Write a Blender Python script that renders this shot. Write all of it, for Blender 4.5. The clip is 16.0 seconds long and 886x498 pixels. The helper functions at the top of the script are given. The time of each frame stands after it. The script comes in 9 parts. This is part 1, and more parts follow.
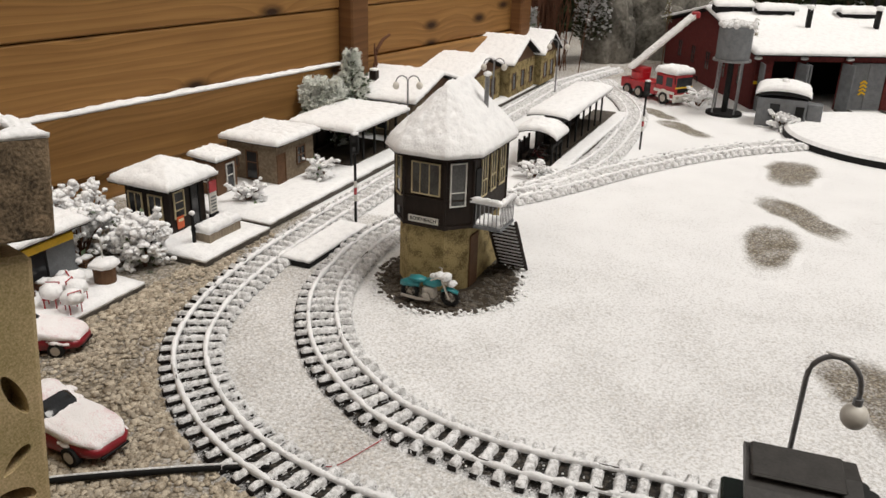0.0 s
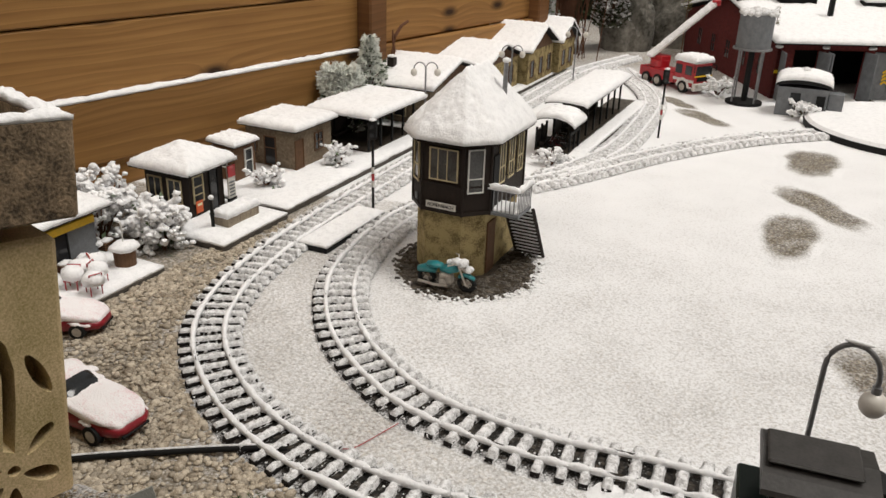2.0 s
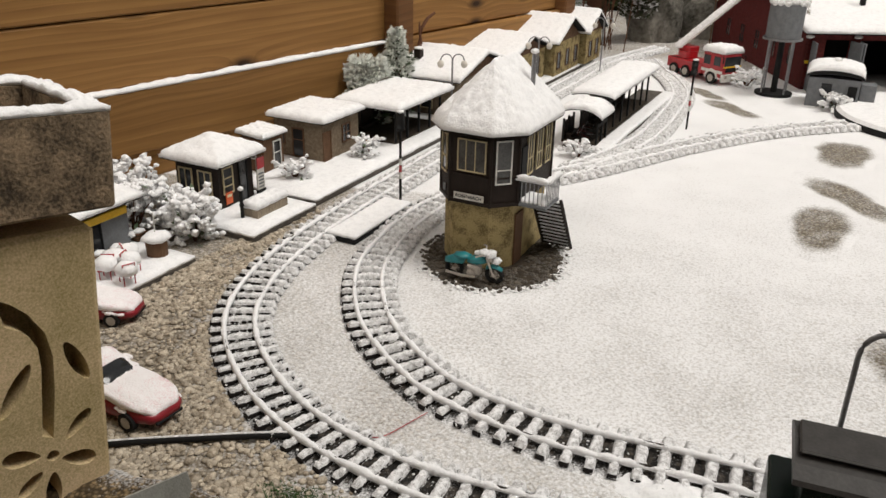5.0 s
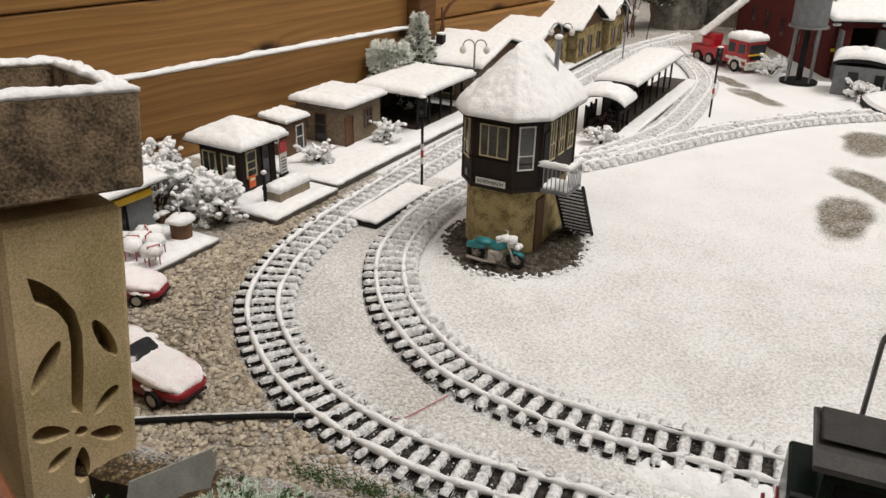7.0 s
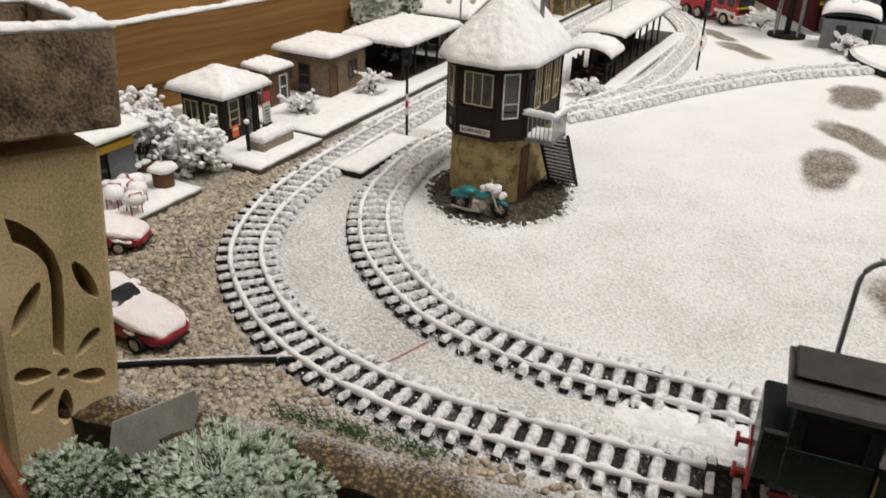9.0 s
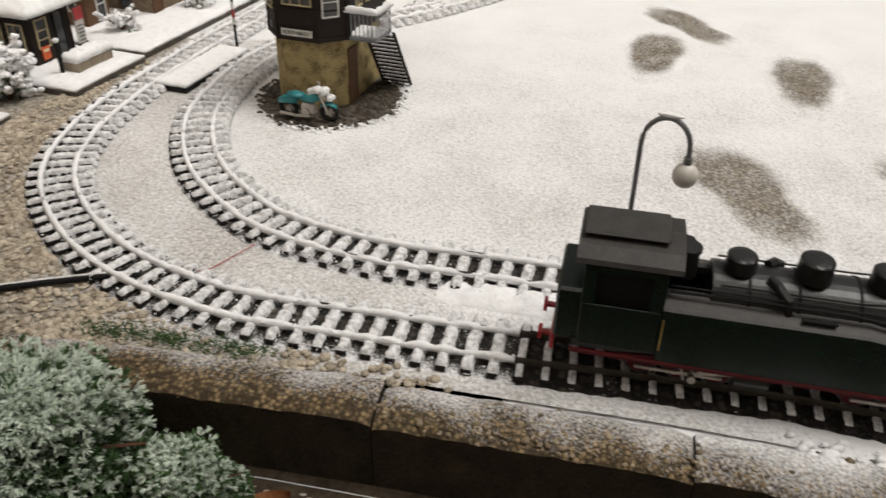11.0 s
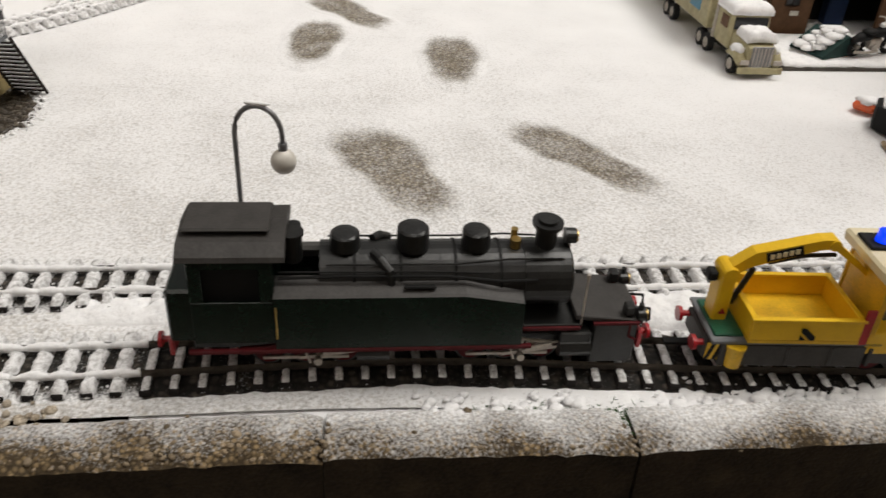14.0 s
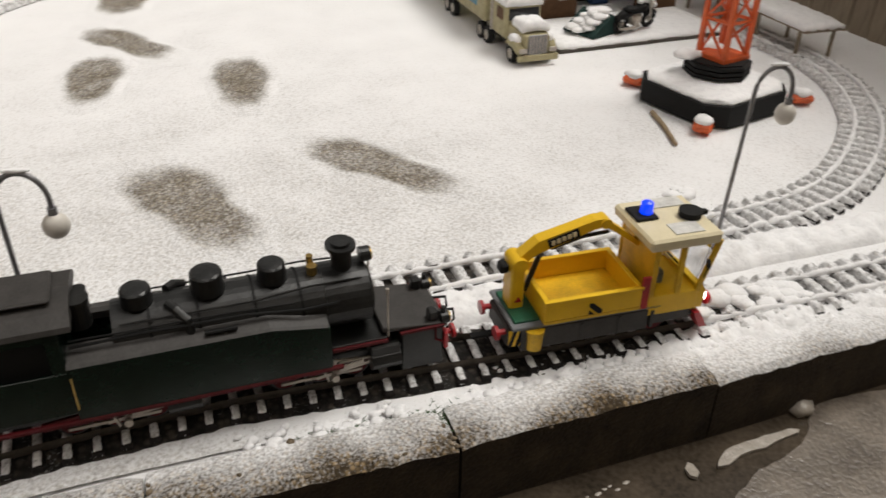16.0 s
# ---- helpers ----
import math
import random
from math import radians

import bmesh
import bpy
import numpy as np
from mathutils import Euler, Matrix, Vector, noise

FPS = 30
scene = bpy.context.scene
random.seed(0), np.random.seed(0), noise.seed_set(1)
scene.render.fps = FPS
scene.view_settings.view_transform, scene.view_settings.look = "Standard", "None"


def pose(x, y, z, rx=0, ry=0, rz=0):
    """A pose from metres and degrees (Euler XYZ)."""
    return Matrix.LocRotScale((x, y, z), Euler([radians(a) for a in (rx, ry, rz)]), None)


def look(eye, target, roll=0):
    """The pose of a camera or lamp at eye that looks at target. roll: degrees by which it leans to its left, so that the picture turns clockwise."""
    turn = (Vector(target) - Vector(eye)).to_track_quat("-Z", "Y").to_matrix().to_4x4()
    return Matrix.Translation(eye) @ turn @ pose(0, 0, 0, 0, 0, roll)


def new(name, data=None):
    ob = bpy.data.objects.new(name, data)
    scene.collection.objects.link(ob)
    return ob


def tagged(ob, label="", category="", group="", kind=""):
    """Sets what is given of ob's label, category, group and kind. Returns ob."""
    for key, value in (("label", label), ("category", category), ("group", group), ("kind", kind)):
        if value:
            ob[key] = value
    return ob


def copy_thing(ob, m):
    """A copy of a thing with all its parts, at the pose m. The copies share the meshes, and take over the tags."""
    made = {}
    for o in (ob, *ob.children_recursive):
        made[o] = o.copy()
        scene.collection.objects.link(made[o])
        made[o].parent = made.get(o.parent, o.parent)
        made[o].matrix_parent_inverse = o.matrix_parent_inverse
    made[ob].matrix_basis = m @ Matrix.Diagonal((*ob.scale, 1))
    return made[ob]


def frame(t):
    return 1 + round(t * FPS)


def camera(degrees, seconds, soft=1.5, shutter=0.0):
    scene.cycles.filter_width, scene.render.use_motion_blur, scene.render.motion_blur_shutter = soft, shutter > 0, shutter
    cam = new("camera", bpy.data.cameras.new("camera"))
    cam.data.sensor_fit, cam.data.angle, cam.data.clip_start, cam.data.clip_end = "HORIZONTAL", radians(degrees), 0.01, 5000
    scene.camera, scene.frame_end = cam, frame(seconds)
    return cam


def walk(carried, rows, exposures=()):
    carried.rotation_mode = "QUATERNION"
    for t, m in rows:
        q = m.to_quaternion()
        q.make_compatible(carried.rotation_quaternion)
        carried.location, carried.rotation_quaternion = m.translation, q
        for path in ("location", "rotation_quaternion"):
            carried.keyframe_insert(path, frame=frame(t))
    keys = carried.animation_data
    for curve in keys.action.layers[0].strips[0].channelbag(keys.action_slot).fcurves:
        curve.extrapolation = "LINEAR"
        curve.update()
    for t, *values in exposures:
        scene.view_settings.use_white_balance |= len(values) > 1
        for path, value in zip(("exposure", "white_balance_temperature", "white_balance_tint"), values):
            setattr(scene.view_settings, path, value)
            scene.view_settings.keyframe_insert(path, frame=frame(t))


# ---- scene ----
cam = camera(56.8, 16.0, shutter=0.5)
PATH = [
    (0, (0.2698, 0.1083, 0.6166), (0.0437, 1.8497, -0.1074), 1.7),
    (0.5, (0.2707, 0.1055, 0.6166), (0.0361, 1.8458, -0.1083), 1.6),
    (1, (0.2707, 0.1055, 0.6147), (0.0247, 1.8411, -0.1178), 1.5),
    (1.5, (0.2679, 0.1035, 0.6137), (0.0152, 1.8344, -0.1292), 1.6),
    (2, (0.2670, 0.1035, 0.6137), (0.0085, 1.8306, -0.1358), 1.8),
    (2.5, (0.2670, 0.1007, 0.6147), (0.0038, 1.8268, -0.1349), 1.7),
    (3, (0.2660, 0.0997, 0.6137), (-0.0019, 1.8268, -0.1311), 1.6),
    (3.5, (0.2660, 0.0997, 0.6166), (-0.0114, 1.8249, -0.1311), 1.6),
    (4, (0.2651, 0.0997, 0.6137), (-0.0209, 1.8221, -0.1358), 1.4),
    (6.5, (0.2575, 0.0902, 0.6118), (-0.0883, 1.7822, -0.1805), 1.3),
    (7, (0.2575, 0.0893, 0.6109), (-0.0921, 1.7803, -0.1824), 1.3),
    (7.5, (0.2565, 0.0883, 0.6118), (-0.0978, 1.7765, -0.1843), 1.4),
    (8, (0.2575, 0.0864, 0.6118), (-0.1007, 1.7727, -0.1872), 1.5),
    (8.2, (0.2565, 0.0874, 0.6099), (-0.0997, 1.7717, -0.1938), 1.6),
    (10.3, (0.3201, 0.0750, 0.5662), (0.1501, 1.6815, -0.4351), 1.1),
    (10.5, (0.3315, 0.0760, 0.5633), (0.1890, 1.6824, -0.4408), 0.9),
    (11, (0.3591, 0.0798, 0.5567), (0.3040, 1.6834, -0.4598), 1.0),
    (11.5, (0.3847, 0.0817, 0.5538), (0.4180, 1.6777, -0.4759), 1.4),
    (12, (0.4066, 0.0817, 0.5538), (0.5292, 1.6720, -0.4788), 2.1),
    (12.5, (0.4332, 0.0798, 0.5529), (0.6555, 1.6578, -0.4816), 2.1),
    (13, (0.4607, 0.0760, 0.5538), (0.7913, 1.6378, -0.4769), 2.7),
    (13.5, (0.4778, 0.0741, 0.5548), (0.8920, 1.6217, -0.4664), 3.2),
    (14, (0.4997, 0.0712, 0.5557), (0.9946, 1.6007, -0.4579), 3.5),
    (14.5, (0.5130, 0.0703, 0.5605), (1.0811, 1.5779, -0.4474), 4.0),
    (15, (0.5187, 0.0684, 0.5614), (1.1466, 1.5533, -0.4436), 3.9),
    (15.5, (0.5348, 0.0551, 0.5719), (1.2492, 1.5029, -0.4284), 2.5),
    (16, (0.5415, 0.0513, 0.5871), (1.3661, 1.4354, -0.4199), 1.1),
]
walk(cam, [(t, look(eye, target, roll)) for t, eye, target, roll in PATH])

# ---- world and light: an overcast winter day ----
world = bpy.data.worlds.new("sky")
scene.world = world
world.use_nodes = True
wn = world.node_tree
bg = wn.nodes["Background"]
sky = wn.nodes.new("ShaderNodeTexSky")
sky.sky_type = "NISHITA"
sky.sun_disc = False
sky.sun_elevation, sky.sun_rotation = radians(50), radians(200)
sky.air_density, sky.dust_density, sky.ozone_density = 1.0, 4.0, 1.0
desat = wn.nodes.new("ShaderNodeHueSaturation")
desat.inputs["Saturation"].default_value = 0.10
warm = wn.nodes.new("ShaderNodeMixRGB")
warm.blend_type = "MULTIPLY"
warm.inputs[0].default_value = 1.0
warm.inputs[2].default_value = (1.06, 0.985, 0.90, 1)
wn.links.new(sky.outputs[0], desat.inputs["Color"])
wn.links.new(desat.outputs[0], warm.inputs[1])
wn.links.new(warm.outputs[0], bg.inputs[0])
bg.inputs[1].default_value = 0.090
sun_data = bpy.data.lights.new("sun", "SUN")
sun_data.energy, sun_data.angle, sun_data.color = 2.1, radians(28), (1.0, 0.96, 0.9)
sun = new("sun", sun_data)
sun.matrix_world = look((1.5, 1.5, 3.2), (0, 1.4, 0))
scene.view_settings.exposure = 0.14


# ---- materials ----
def material(name, base, rough=0.6, metal=0.0, dark=None, scale=60.0, bump=0.3, fine=400.0, coat=0.0, emit=None, power=0.0,
             transmission=0.0, random_tone=0.0, stretch=(1, 1, 1), fade=(0.35, 0.7), spec=None):
    """A surface with grain and stains at two scales."""
    m = bpy.data.materials.new(name)
    m.use_nodes = True
    nt = m.node_tree
    N, K = nt.nodes, nt.links.new
    b = N["Principled BSDF"]
    tc = N.new("ShaderNodeTexCoord")
    mp = N.new("ShaderNodeMapping")
    mp.inputs["Scale"].default_value = stretch
    mp.inputs["Location"].default_value = (0.137, 0.211, 0.173)
    mp.inputs["Rotation"].default_value = (0.5, 0.4, 0.3) if stretch == (1, 1, 1) else (0, 0, 0)
    K(tc.outputs["Object"], mp.inputs[0])
    n1 = N.new("ShaderNodeTexNoise")
    n1.inputs["Scale"].default_value, n1.inputs["Detail"].default_value = scale, 6
    n2 = N.new("ShaderNodeTexNoise")
    n2.inputs["Scale"].default_value, n2.inputs["Detail"].default_value = fine, 3
    K(mp.outputs[0], n1.inputs[0])
    K(mp.outputs[0], n2.inputs[0])
    add = N.new("ShaderNodeMath")
    add.operation = "MULTIPLY_ADD"
    K(n2.outputs[0], add.inputs[0])
    add.inputs[1].default_value = 0.45
    half = N.new("ShaderNodeMath")
    half.operation = "MULTIPLY"
    half.inputs[1].default_value = 0.6
    K(n1.outputs[0], half.inputs[0])
    K(half.outputs[0], add.inputs[2])
    ramp = N.new("ShaderNodeValToRGB")
    ramp.color_ramp.elements[0].position, ramp.color_ramp.elements[1].position = fade
    d = dark or tuple(c * 0.62 for c in base)
    ramp.color_ramp.elements[0].color, ramp.color_ramp.elements[1].color = (*d, 1), (*base, 1)
    K(add.outputs[0], ramp.inputs[0])
    colour = ramp.outputs[0]
    if random_tone:
        info = N.new("ShaderNodeObjectInfo")
        geo = N.new("ShaderNodeNewGeometry")
        s = N.new("ShaderNodeMath")
        s.operation = "ADD"
        K(info.outputs["Random"], s.inputs[0])
        K(geo.outputs["Random Per Island"], s.inputs[1])
        rng = N.new("ShaderNodeMapRange")
        rng.inputs[1].default_value, rng.inputs[2].default_value = 0, 2
        rng.inputs[3].default_value, rng.inputs[4].default_value = 1 - random_tone, 1 + random_tone
        K(s.outputs[0], rng.inputs[0])
        hsv = N.new("ShaderNodeHueSaturation")
        K(rng.outputs[0], hsv.inputs["Value"])
        K(colour, hsv.inputs["Color"])
        colour = hsv.outputs[0]
    K(colour, b.inputs["Base Color"])
    b.inputs["Roughness"].default_value, b.inputs["Metallic"].default_value = rough, metal
    b.inputs["Coat Weight"].default_value = coat
    b.inputs["Specular IOR Level"].default_value = spec if spec is not None else (0.2 if rough > 0.5 and not metal else 0.5)
    b.inputs["Transmission Weight"].default_value = transmission
    if emit:
        b.inputs["Emission Color"].default_value = (*emit, 1)
        b.inputs["Emission Strength"].default_value = power
    bp = N.new("ShaderNodeBump")
    bp.inputs["Strength"].default_value, bp.inputs["Distance"].default_value = bump, 0.004
    K(add.outputs[0], bp.inputs["Height"])
    K(bp.outputs[0], b.inputs["Normal"])
    return m


SNOW = material("snow", (0.88, 0.88, 0.885), 0.8, dark=(0.74, 0.74, 0.75), scale=75, fine=260, bump=0.7, fade=(0.30, 0.56), spec=0.25)
FROST = material("frosted_snow", (0.84, 0.845, 0.85), 0.8, dark=(0.50, 0.49, 0.48), scale=160, fine=700, bump=0.8, fade=(0.38, 0.6))
DUSTED = material("dusted_sleeper_snow", (0.84, 0.84, 0.845), 0.8, dark=(0.26, 0.25, 0.24), scale=150, fine=700, bump=0.7, fade=(0.35, 0.59))
SLEEPER = material("sleeper_plastic", (0.016, 0.013, 0.012), 0.75, scale=200, bump=0.3)
RAIL = material("rail_brass", (0.10, 0.085, 0.07), 0.45, 0.8, scale=150, bump=0.1)
PEBBLE = material("river_pebbles", (0.56, 0.49, 0.39), 0.65, dark=(0.25, 0.20, 0.14), scale=70, fine=500, bump=0.4, random_tone=0.45, fade=(0.38, 0.58))
# Wet stone plus painted shade: far darker than the same kerb's top.
KERB_SIDE = material("shaded_kerb_side", (0.060, 0.043, 0.026), 0.7, dark=(0.014, 0.0105, 0.007), scale=30, fine=260, bump=0.9, spec=0.3)
PATH_WET = material("wet_path", (0.085, 0.066, 0.047), 0.20, dark=(0.022, 0.017, 0.012), scale=14, fine=160, bump=0.14, spec=0.3)
SOIL = material("soil", (0.07, 0.055, 0.04), 0.9, dark=(0.025, 0.02, 0.015), scale=60, bump=1.0)
CONCRETE = material("mossy_concrete", (0.64, 0.485, 0.30), 0.9, dark=(0.30, 0.245, 0.105), scale=7, fine=420, bump=0.35, fade=(0.36, 0.62))
CONCRETE_DARK = material("stained_concrete", (0.32, 0.235, 0.15), 0.9, dark=(0.055, 0.042, 0.029), scale=34, fine=300, bump=0.9, fade=(0.40, 0.66))
BLACK = material("black_paint", (0.017, 0.0175, 0.0165), 0.36, dark=(0.005, 0.005, 0.005), scale=60, bump=0.15, spec=0.5)
# Black raised to grey: the sky's sheen on the locomotive's tops, put into the colour.
LIFTED_BLACK = material("lifted_black_paint", (0.050, 0.046, 0.043), 0.55, dark=(0.026, 0.024, 0.022), scale=50, fine=300, bump=0.12, spec=0.4)
BLACK_MATT = material("black_plastic", (0.009, 0.009, 0.009), 0.7, scale=90, bump=0.1, spec=0.25)
GREEN_DARK = material("dark_green_enamel", (0.006, 0.019, 0.013), 0.27, scale=50, bump=0.05, spec=0.35)
CRIMSON = material("crimson_car_paint", (0.26, 0.010, 0.020), 0.35, scale=40, bump=0.03, coat=0.3)
PINK_SNOW = material("thin_snow_over_red", (0.87, 0.84, 0.845), 0.8, dark=(0.70, 0.45, 0.47), scale=38, fine=500, bump=0.6, fade=(0.30, 0.52), spec=0.2)
RED = material("red_paint", (0.45, 0.012, 0.02), 0.35, scale=70, bump=0.05, coat=0.3)
RED_DARK = material("dark_red_frame", (0.10, 0.008, 0.011), 0.55, scale=70, bump=0.1)
YELLOW = material("yellow_plastic", (0.84, 0.53, 0.012), 0.38, scale=40, bump=0.05, dark=(0.74, 0.44, 0.01))
YELLOW_DARK = material("golden_plastic", (0.86, 0.52, 0.014), 0.4, scale=40, bump=0.05)
CREAM = material("cream_plastic", (0.78, 0.70, 0.48), 0.45, scale=40, bump=0.06, dark=(0.68, 0.60, 0.40))
ORANGE = material("orange_plastic", (0.75, 0.13, 0.03), 0.45, scale=40, bump=0.06)
BLUE = material("blue_beacon_glass", (0.005, 0.04, 0.75), 0.15, scale=40, bump=0.0, emit=(0.0, 0.05, 1.0), power=0.9)
WHITE_LAMP = material("headlight", (0.9, 0.9, 0.9), 0.2, scale=40, bump=0.0, emit=(1.0, 0.97, 0.9), power=6.0)
GREY_METAL = material("grey_metal", (0.30, 0.30, 0.31), 0.42, 0.6, scale=90, bump=0.1)
STEEL = material("bright_steel", (0.55, 0.50, 0.44), 0.45, 0.4, scale=90, bump=0.1)
BRASS = material("brass_fitting", (0.65, 0.45, 0.15), 0.3, 0.9, scale=90, bump=0.05)
GREY_PAINT = material("grey_paint", (0.20, 0.21, 0.22), 0.6, scale=60, bump=0.15)
GLOBE = material("milky_globe", (0.66, 0.63, 0.57), 0.35, scale=60, bump=0.05, dark=(0.58, 0.55, 0.5))
DARK_BROWN = material("dark_brown_cladding", (0.024, 0.016, 0.012), 0.6, scale=70, bump=0.2, stretch=(3, 3, 0.4))
BROWN = material("brown_wood_model", (0.14, 0.075, 0.04), 0.65, scale=70, bump=0.2)
OCHRE = material("ochre_roughcast", (0.40, 0.315, 0.15), 0.9, dark=(0.13, 0.095, 0.045), scale=48, fine=420, bump=1.0, fade=(0.40, 0.58))
BEIGE = material("beige_brick", (0.25, 0.195, 0.135), 0.85, dark=(0.11, 0.082, 0.056), scale=140, bump=0.6)
IVORY = material("ivory_frame", (0.62, 0.52, 0.32), 0.6, scale=80, bump=0.1)
WHITE = material("white_paint", (0.75, 0.74, 0.70), 0.5, scale=80, bump=0.1)
BRICK_RED = material("red_brick_model", (0.15, 0.028, 0.025), 0.8, dark=(0.06, 0.012, 0.012), scale=120, fine=500, bump=0.6)
GLASS_DARK = material("dark_window", (0.03, 0.032, 0.035), 0.12, scale=40, bump=0.0)
GLASS_PALE = material("pale_window", (0.10, 0.10, 0.095), 0.10, scale=30, bump=0.0, dark=(0.025, 0.025, 0.025))
# Grey stone darkened: the shadow on the platform edges is put into the colour.
PAVER = material("shaded_grey_paver", (0.13, 0.115, 0.10), 0.85, dark=(0.05, 0.044, 0.038), scale=60, bump=0.5)
TEAL = material("teal_enamel", (0.02, 0.22, 0.24), 0.35, scale=60, bump=0.05)
TYRE = material("rubber", (0.02, 0.02, 0.02), 0.8, scale=80, bump=0.1)
ROCK = material("grey_rock", (0.25, 0.235, 0.205), 0.9, dark=(0.035, 0.034, 0.028), scale=9, fine=60, bump=1.0)
COPPER = material("rusty_bar", (0.24, 0.085, 0.035), 0.6, 0.2, scale=50, bump=0.3)
NEEDLE = material("frosted_needles", (0.30, 0.36, 0.27), 0.8, dark=(0.06, 0.10, 0.045), scale=70, fine=300, bump=0.3, random_tone=0.5)
SPRUCE = material("grey_green_needles", (0.20, 0.25, 0.16), 0.8, dark=(0.04, 0.065, 0.03), scale=70, fine=300, bump=0.3, random_tone=0.5)
NEEDLE_GREEN = material("green_needles", (0.07, 0.13, 0.045), 0.8, dark=(0.03, 0.06, 0.02), scale=70, fine=300, bump=0.3, random_tone=0.5)
HEDGE = material("dark_hedge", (0.045, 0.055, 0.022), 0.8, dark=(0.012, 0.016, 0.008), scale=20, fine=150, bump=0.5, random_tone=0.5)
TWIG = material("red_brown_twigs", (0.13, 0.06, 0.035), 0.8, scale=60, bump=0.3, random_tone=0.4)
SIGN_WHITE = material("white_sign", (0.72, 0.70, 0.64), 0.5, scale=60, bump=0.05)
DRY_LEAF = material("dry_leaf", (0.24, 0.10, 0.04), 0.7, scale=80, bump=0.4)
SLATE = material("pale_slate", (0.36, 0.36, 0.33), 0.6, scale=30, bump=0.3)
OLD_WOOD = material("grey_old_wood", (0.38, 0.315, 0.235), 0.85, dark=(0.17, 0.135, 0.10), scale=30, bump=0.5, stretch=(6, 6, 0.5))
FROST_NEEDLE = material("frost_on_needles", (0.82, 0.83, 0.79), 0.8, dark=(0.56, 0.60, 0.53), scale=160, fine=700, bump=0.3, fade=(0.38, 0.6), random_tone=0.25)
FROST_GREEN = material("hoar_frost_on_needles", (0.60, 0.66, 0.58), 0.8, dark=(0.25, 0.33, 0.22), scale=160, fine=700, bump=0.3, fade=(0.38, 0.6), random_tone=0.3)
LINER = material("dry_stick", (0.36, 0.27, 0.17), 0.8, scale=80, bump=0.3)


def wood_material(name, light, mid, deep):
    """Planed softwood with long grain, rings and knots, along local x."""
    m = bpy.data.materials.new(name)
    m.use_nodes = True
    N, K = m.node_tree.nodes, m.node_tree.links.new
    b = N["Principled BSDF"]
    tc = N.new("ShaderNodeTexCoord")
    info = N.new("ShaderNodeObjectInfo")
    off = N.new("ShaderNodeVectorMath")
    off.operation = "MULTIPLY_ADD"
    comb = N.new("ShaderNodeCombineXYZ")
    for i in range(3):
        K(info.outputs["Random"], comb.inputs[i])
    off.inputs[1].default_value = (7, 3, 5)
    K(comb.outputs[0], off.inputs[0])
    K(tc.outputs["Object"], off.inputs[2])
    knots = N.new("ShaderNodeTexVoronoi")
    knots.inputs["Scale"].default_value = 1.0
    knots.voronoi_dimensions = "2D"
    ks = N.new("ShaderNodeSeparateXYZ")
    kc = N.new("ShaderNodeCombineXYZ")
    K(off.outputs[0], ks.inputs[0])
    for src, dst, k in ((0, 0, 2.6), (2, 1, 6.5)):
        mm = N.new("ShaderNodeMath")
        mm.operation = "MULTIPLY"
        mm.inputs[1].default_value = k
        K(ks.outputs[src], mm.inputs[0])
        K(mm.outputs[0], kc.inputs[dst])
    K(kc.outputs[0], knots.inputs["Vector"])
    bend = N.new("ShaderNodeMath")
    bend.operation = "DIVIDE"
    bend.inputs[0].default_value = 0.012
    plus = N.new("ShaderNodeMath")
    plus.inputs[1].default_value = 0.09
    K(knots.outputs["Distance"], plus.inputs[0])
    K(plus.outputs[0], bend.inputs[1])
    gm = N.new("ShaderNodeMapping")
    gm.inputs["Scale"].default_value = (0.8, 1.0, 26.0)
    K(off.outputs[0], gm.inputs[0])
    shift = N.new("ShaderNodeVectorMath")
    shift.operation = "ADD"
    bv = N.new("ShaderNodeCombineXYZ")
    mul = N.new("ShaderNodeMath")
    mul.operation = "MULTIPLY"
    mul.inputs[1].default_value = 9.0
    K(bend.outputs[0], mul.inputs[0])
    K(mul.outputs[0], bv.inputs[2])
    K(gm.outputs[0], shift.inputs[0])
    K(bv.outputs[0], shift.inputs[1])
    grain = N.new("ShaderNodeTexNoise")
    grain.inputs["Scale"].default_value, grain.inputs["Detail"].default_value, grain.inputs["Distortion"].default_value = 3.0, 8, 0.6
    K(shift.outputs[0], grain.inputs["Vector"])
    # growth rings: broad arches, bent round the knots, drawn as thin dark lines
    arch = N.new("ShaderNodeTexNoise")
    arch.inputs["Scale"].default_value, arch.inputs["Detail"].default_value = 1.0, 2
    am = N.new("ShaderNodeMapping")
    am.inputs["Scale"].default_value = (0.8, 1.0, 5.0)
    K(off.outputs[0], am.inputs[0])
    K(am.outputs[0], arch.inputs["Vector"])
    near_knot = N.new("ShaderNodeMath")
    near_knot.operation = "DIVIDE"
    near_knot.inputs[0].default_value = 0.10
    K(plus.outputs[0], near_knot.inputs[1])
    r1 = N.new("ShaderNodeMath")
    r1.operation = "MULTIPLY_ADD"
    r1.inputs[1].default_value = 3.5
    K(arch.outputs[0], r1.inputs[0])
    r2 = N.new("ShaderNodeMath")
    r2.operation = "MULTIPLY_ADD"
    r2.inputs[1].default_value = 4.0
    K(near_knot.outputs[0], r2.inputs[0])
    K(r1.outputs[0], r2.inputs[2])
    r3 = N.new("ShaderNodeMath")
    r3.operation = "MULTIPLY_ADD"
    r3.inputs[1].default_value = 46.0
    K(ks.outputs[2], r3.inputs[0])
    K(r2.outputs[0], r3.inputs[2])
    r4 = N.new("ShaderNodeMath")
    r4.operation = "FRACT"
    K(r3.outputs[0], r4.inputs[0])
    line = N.new("ShaderNodeMapRange")
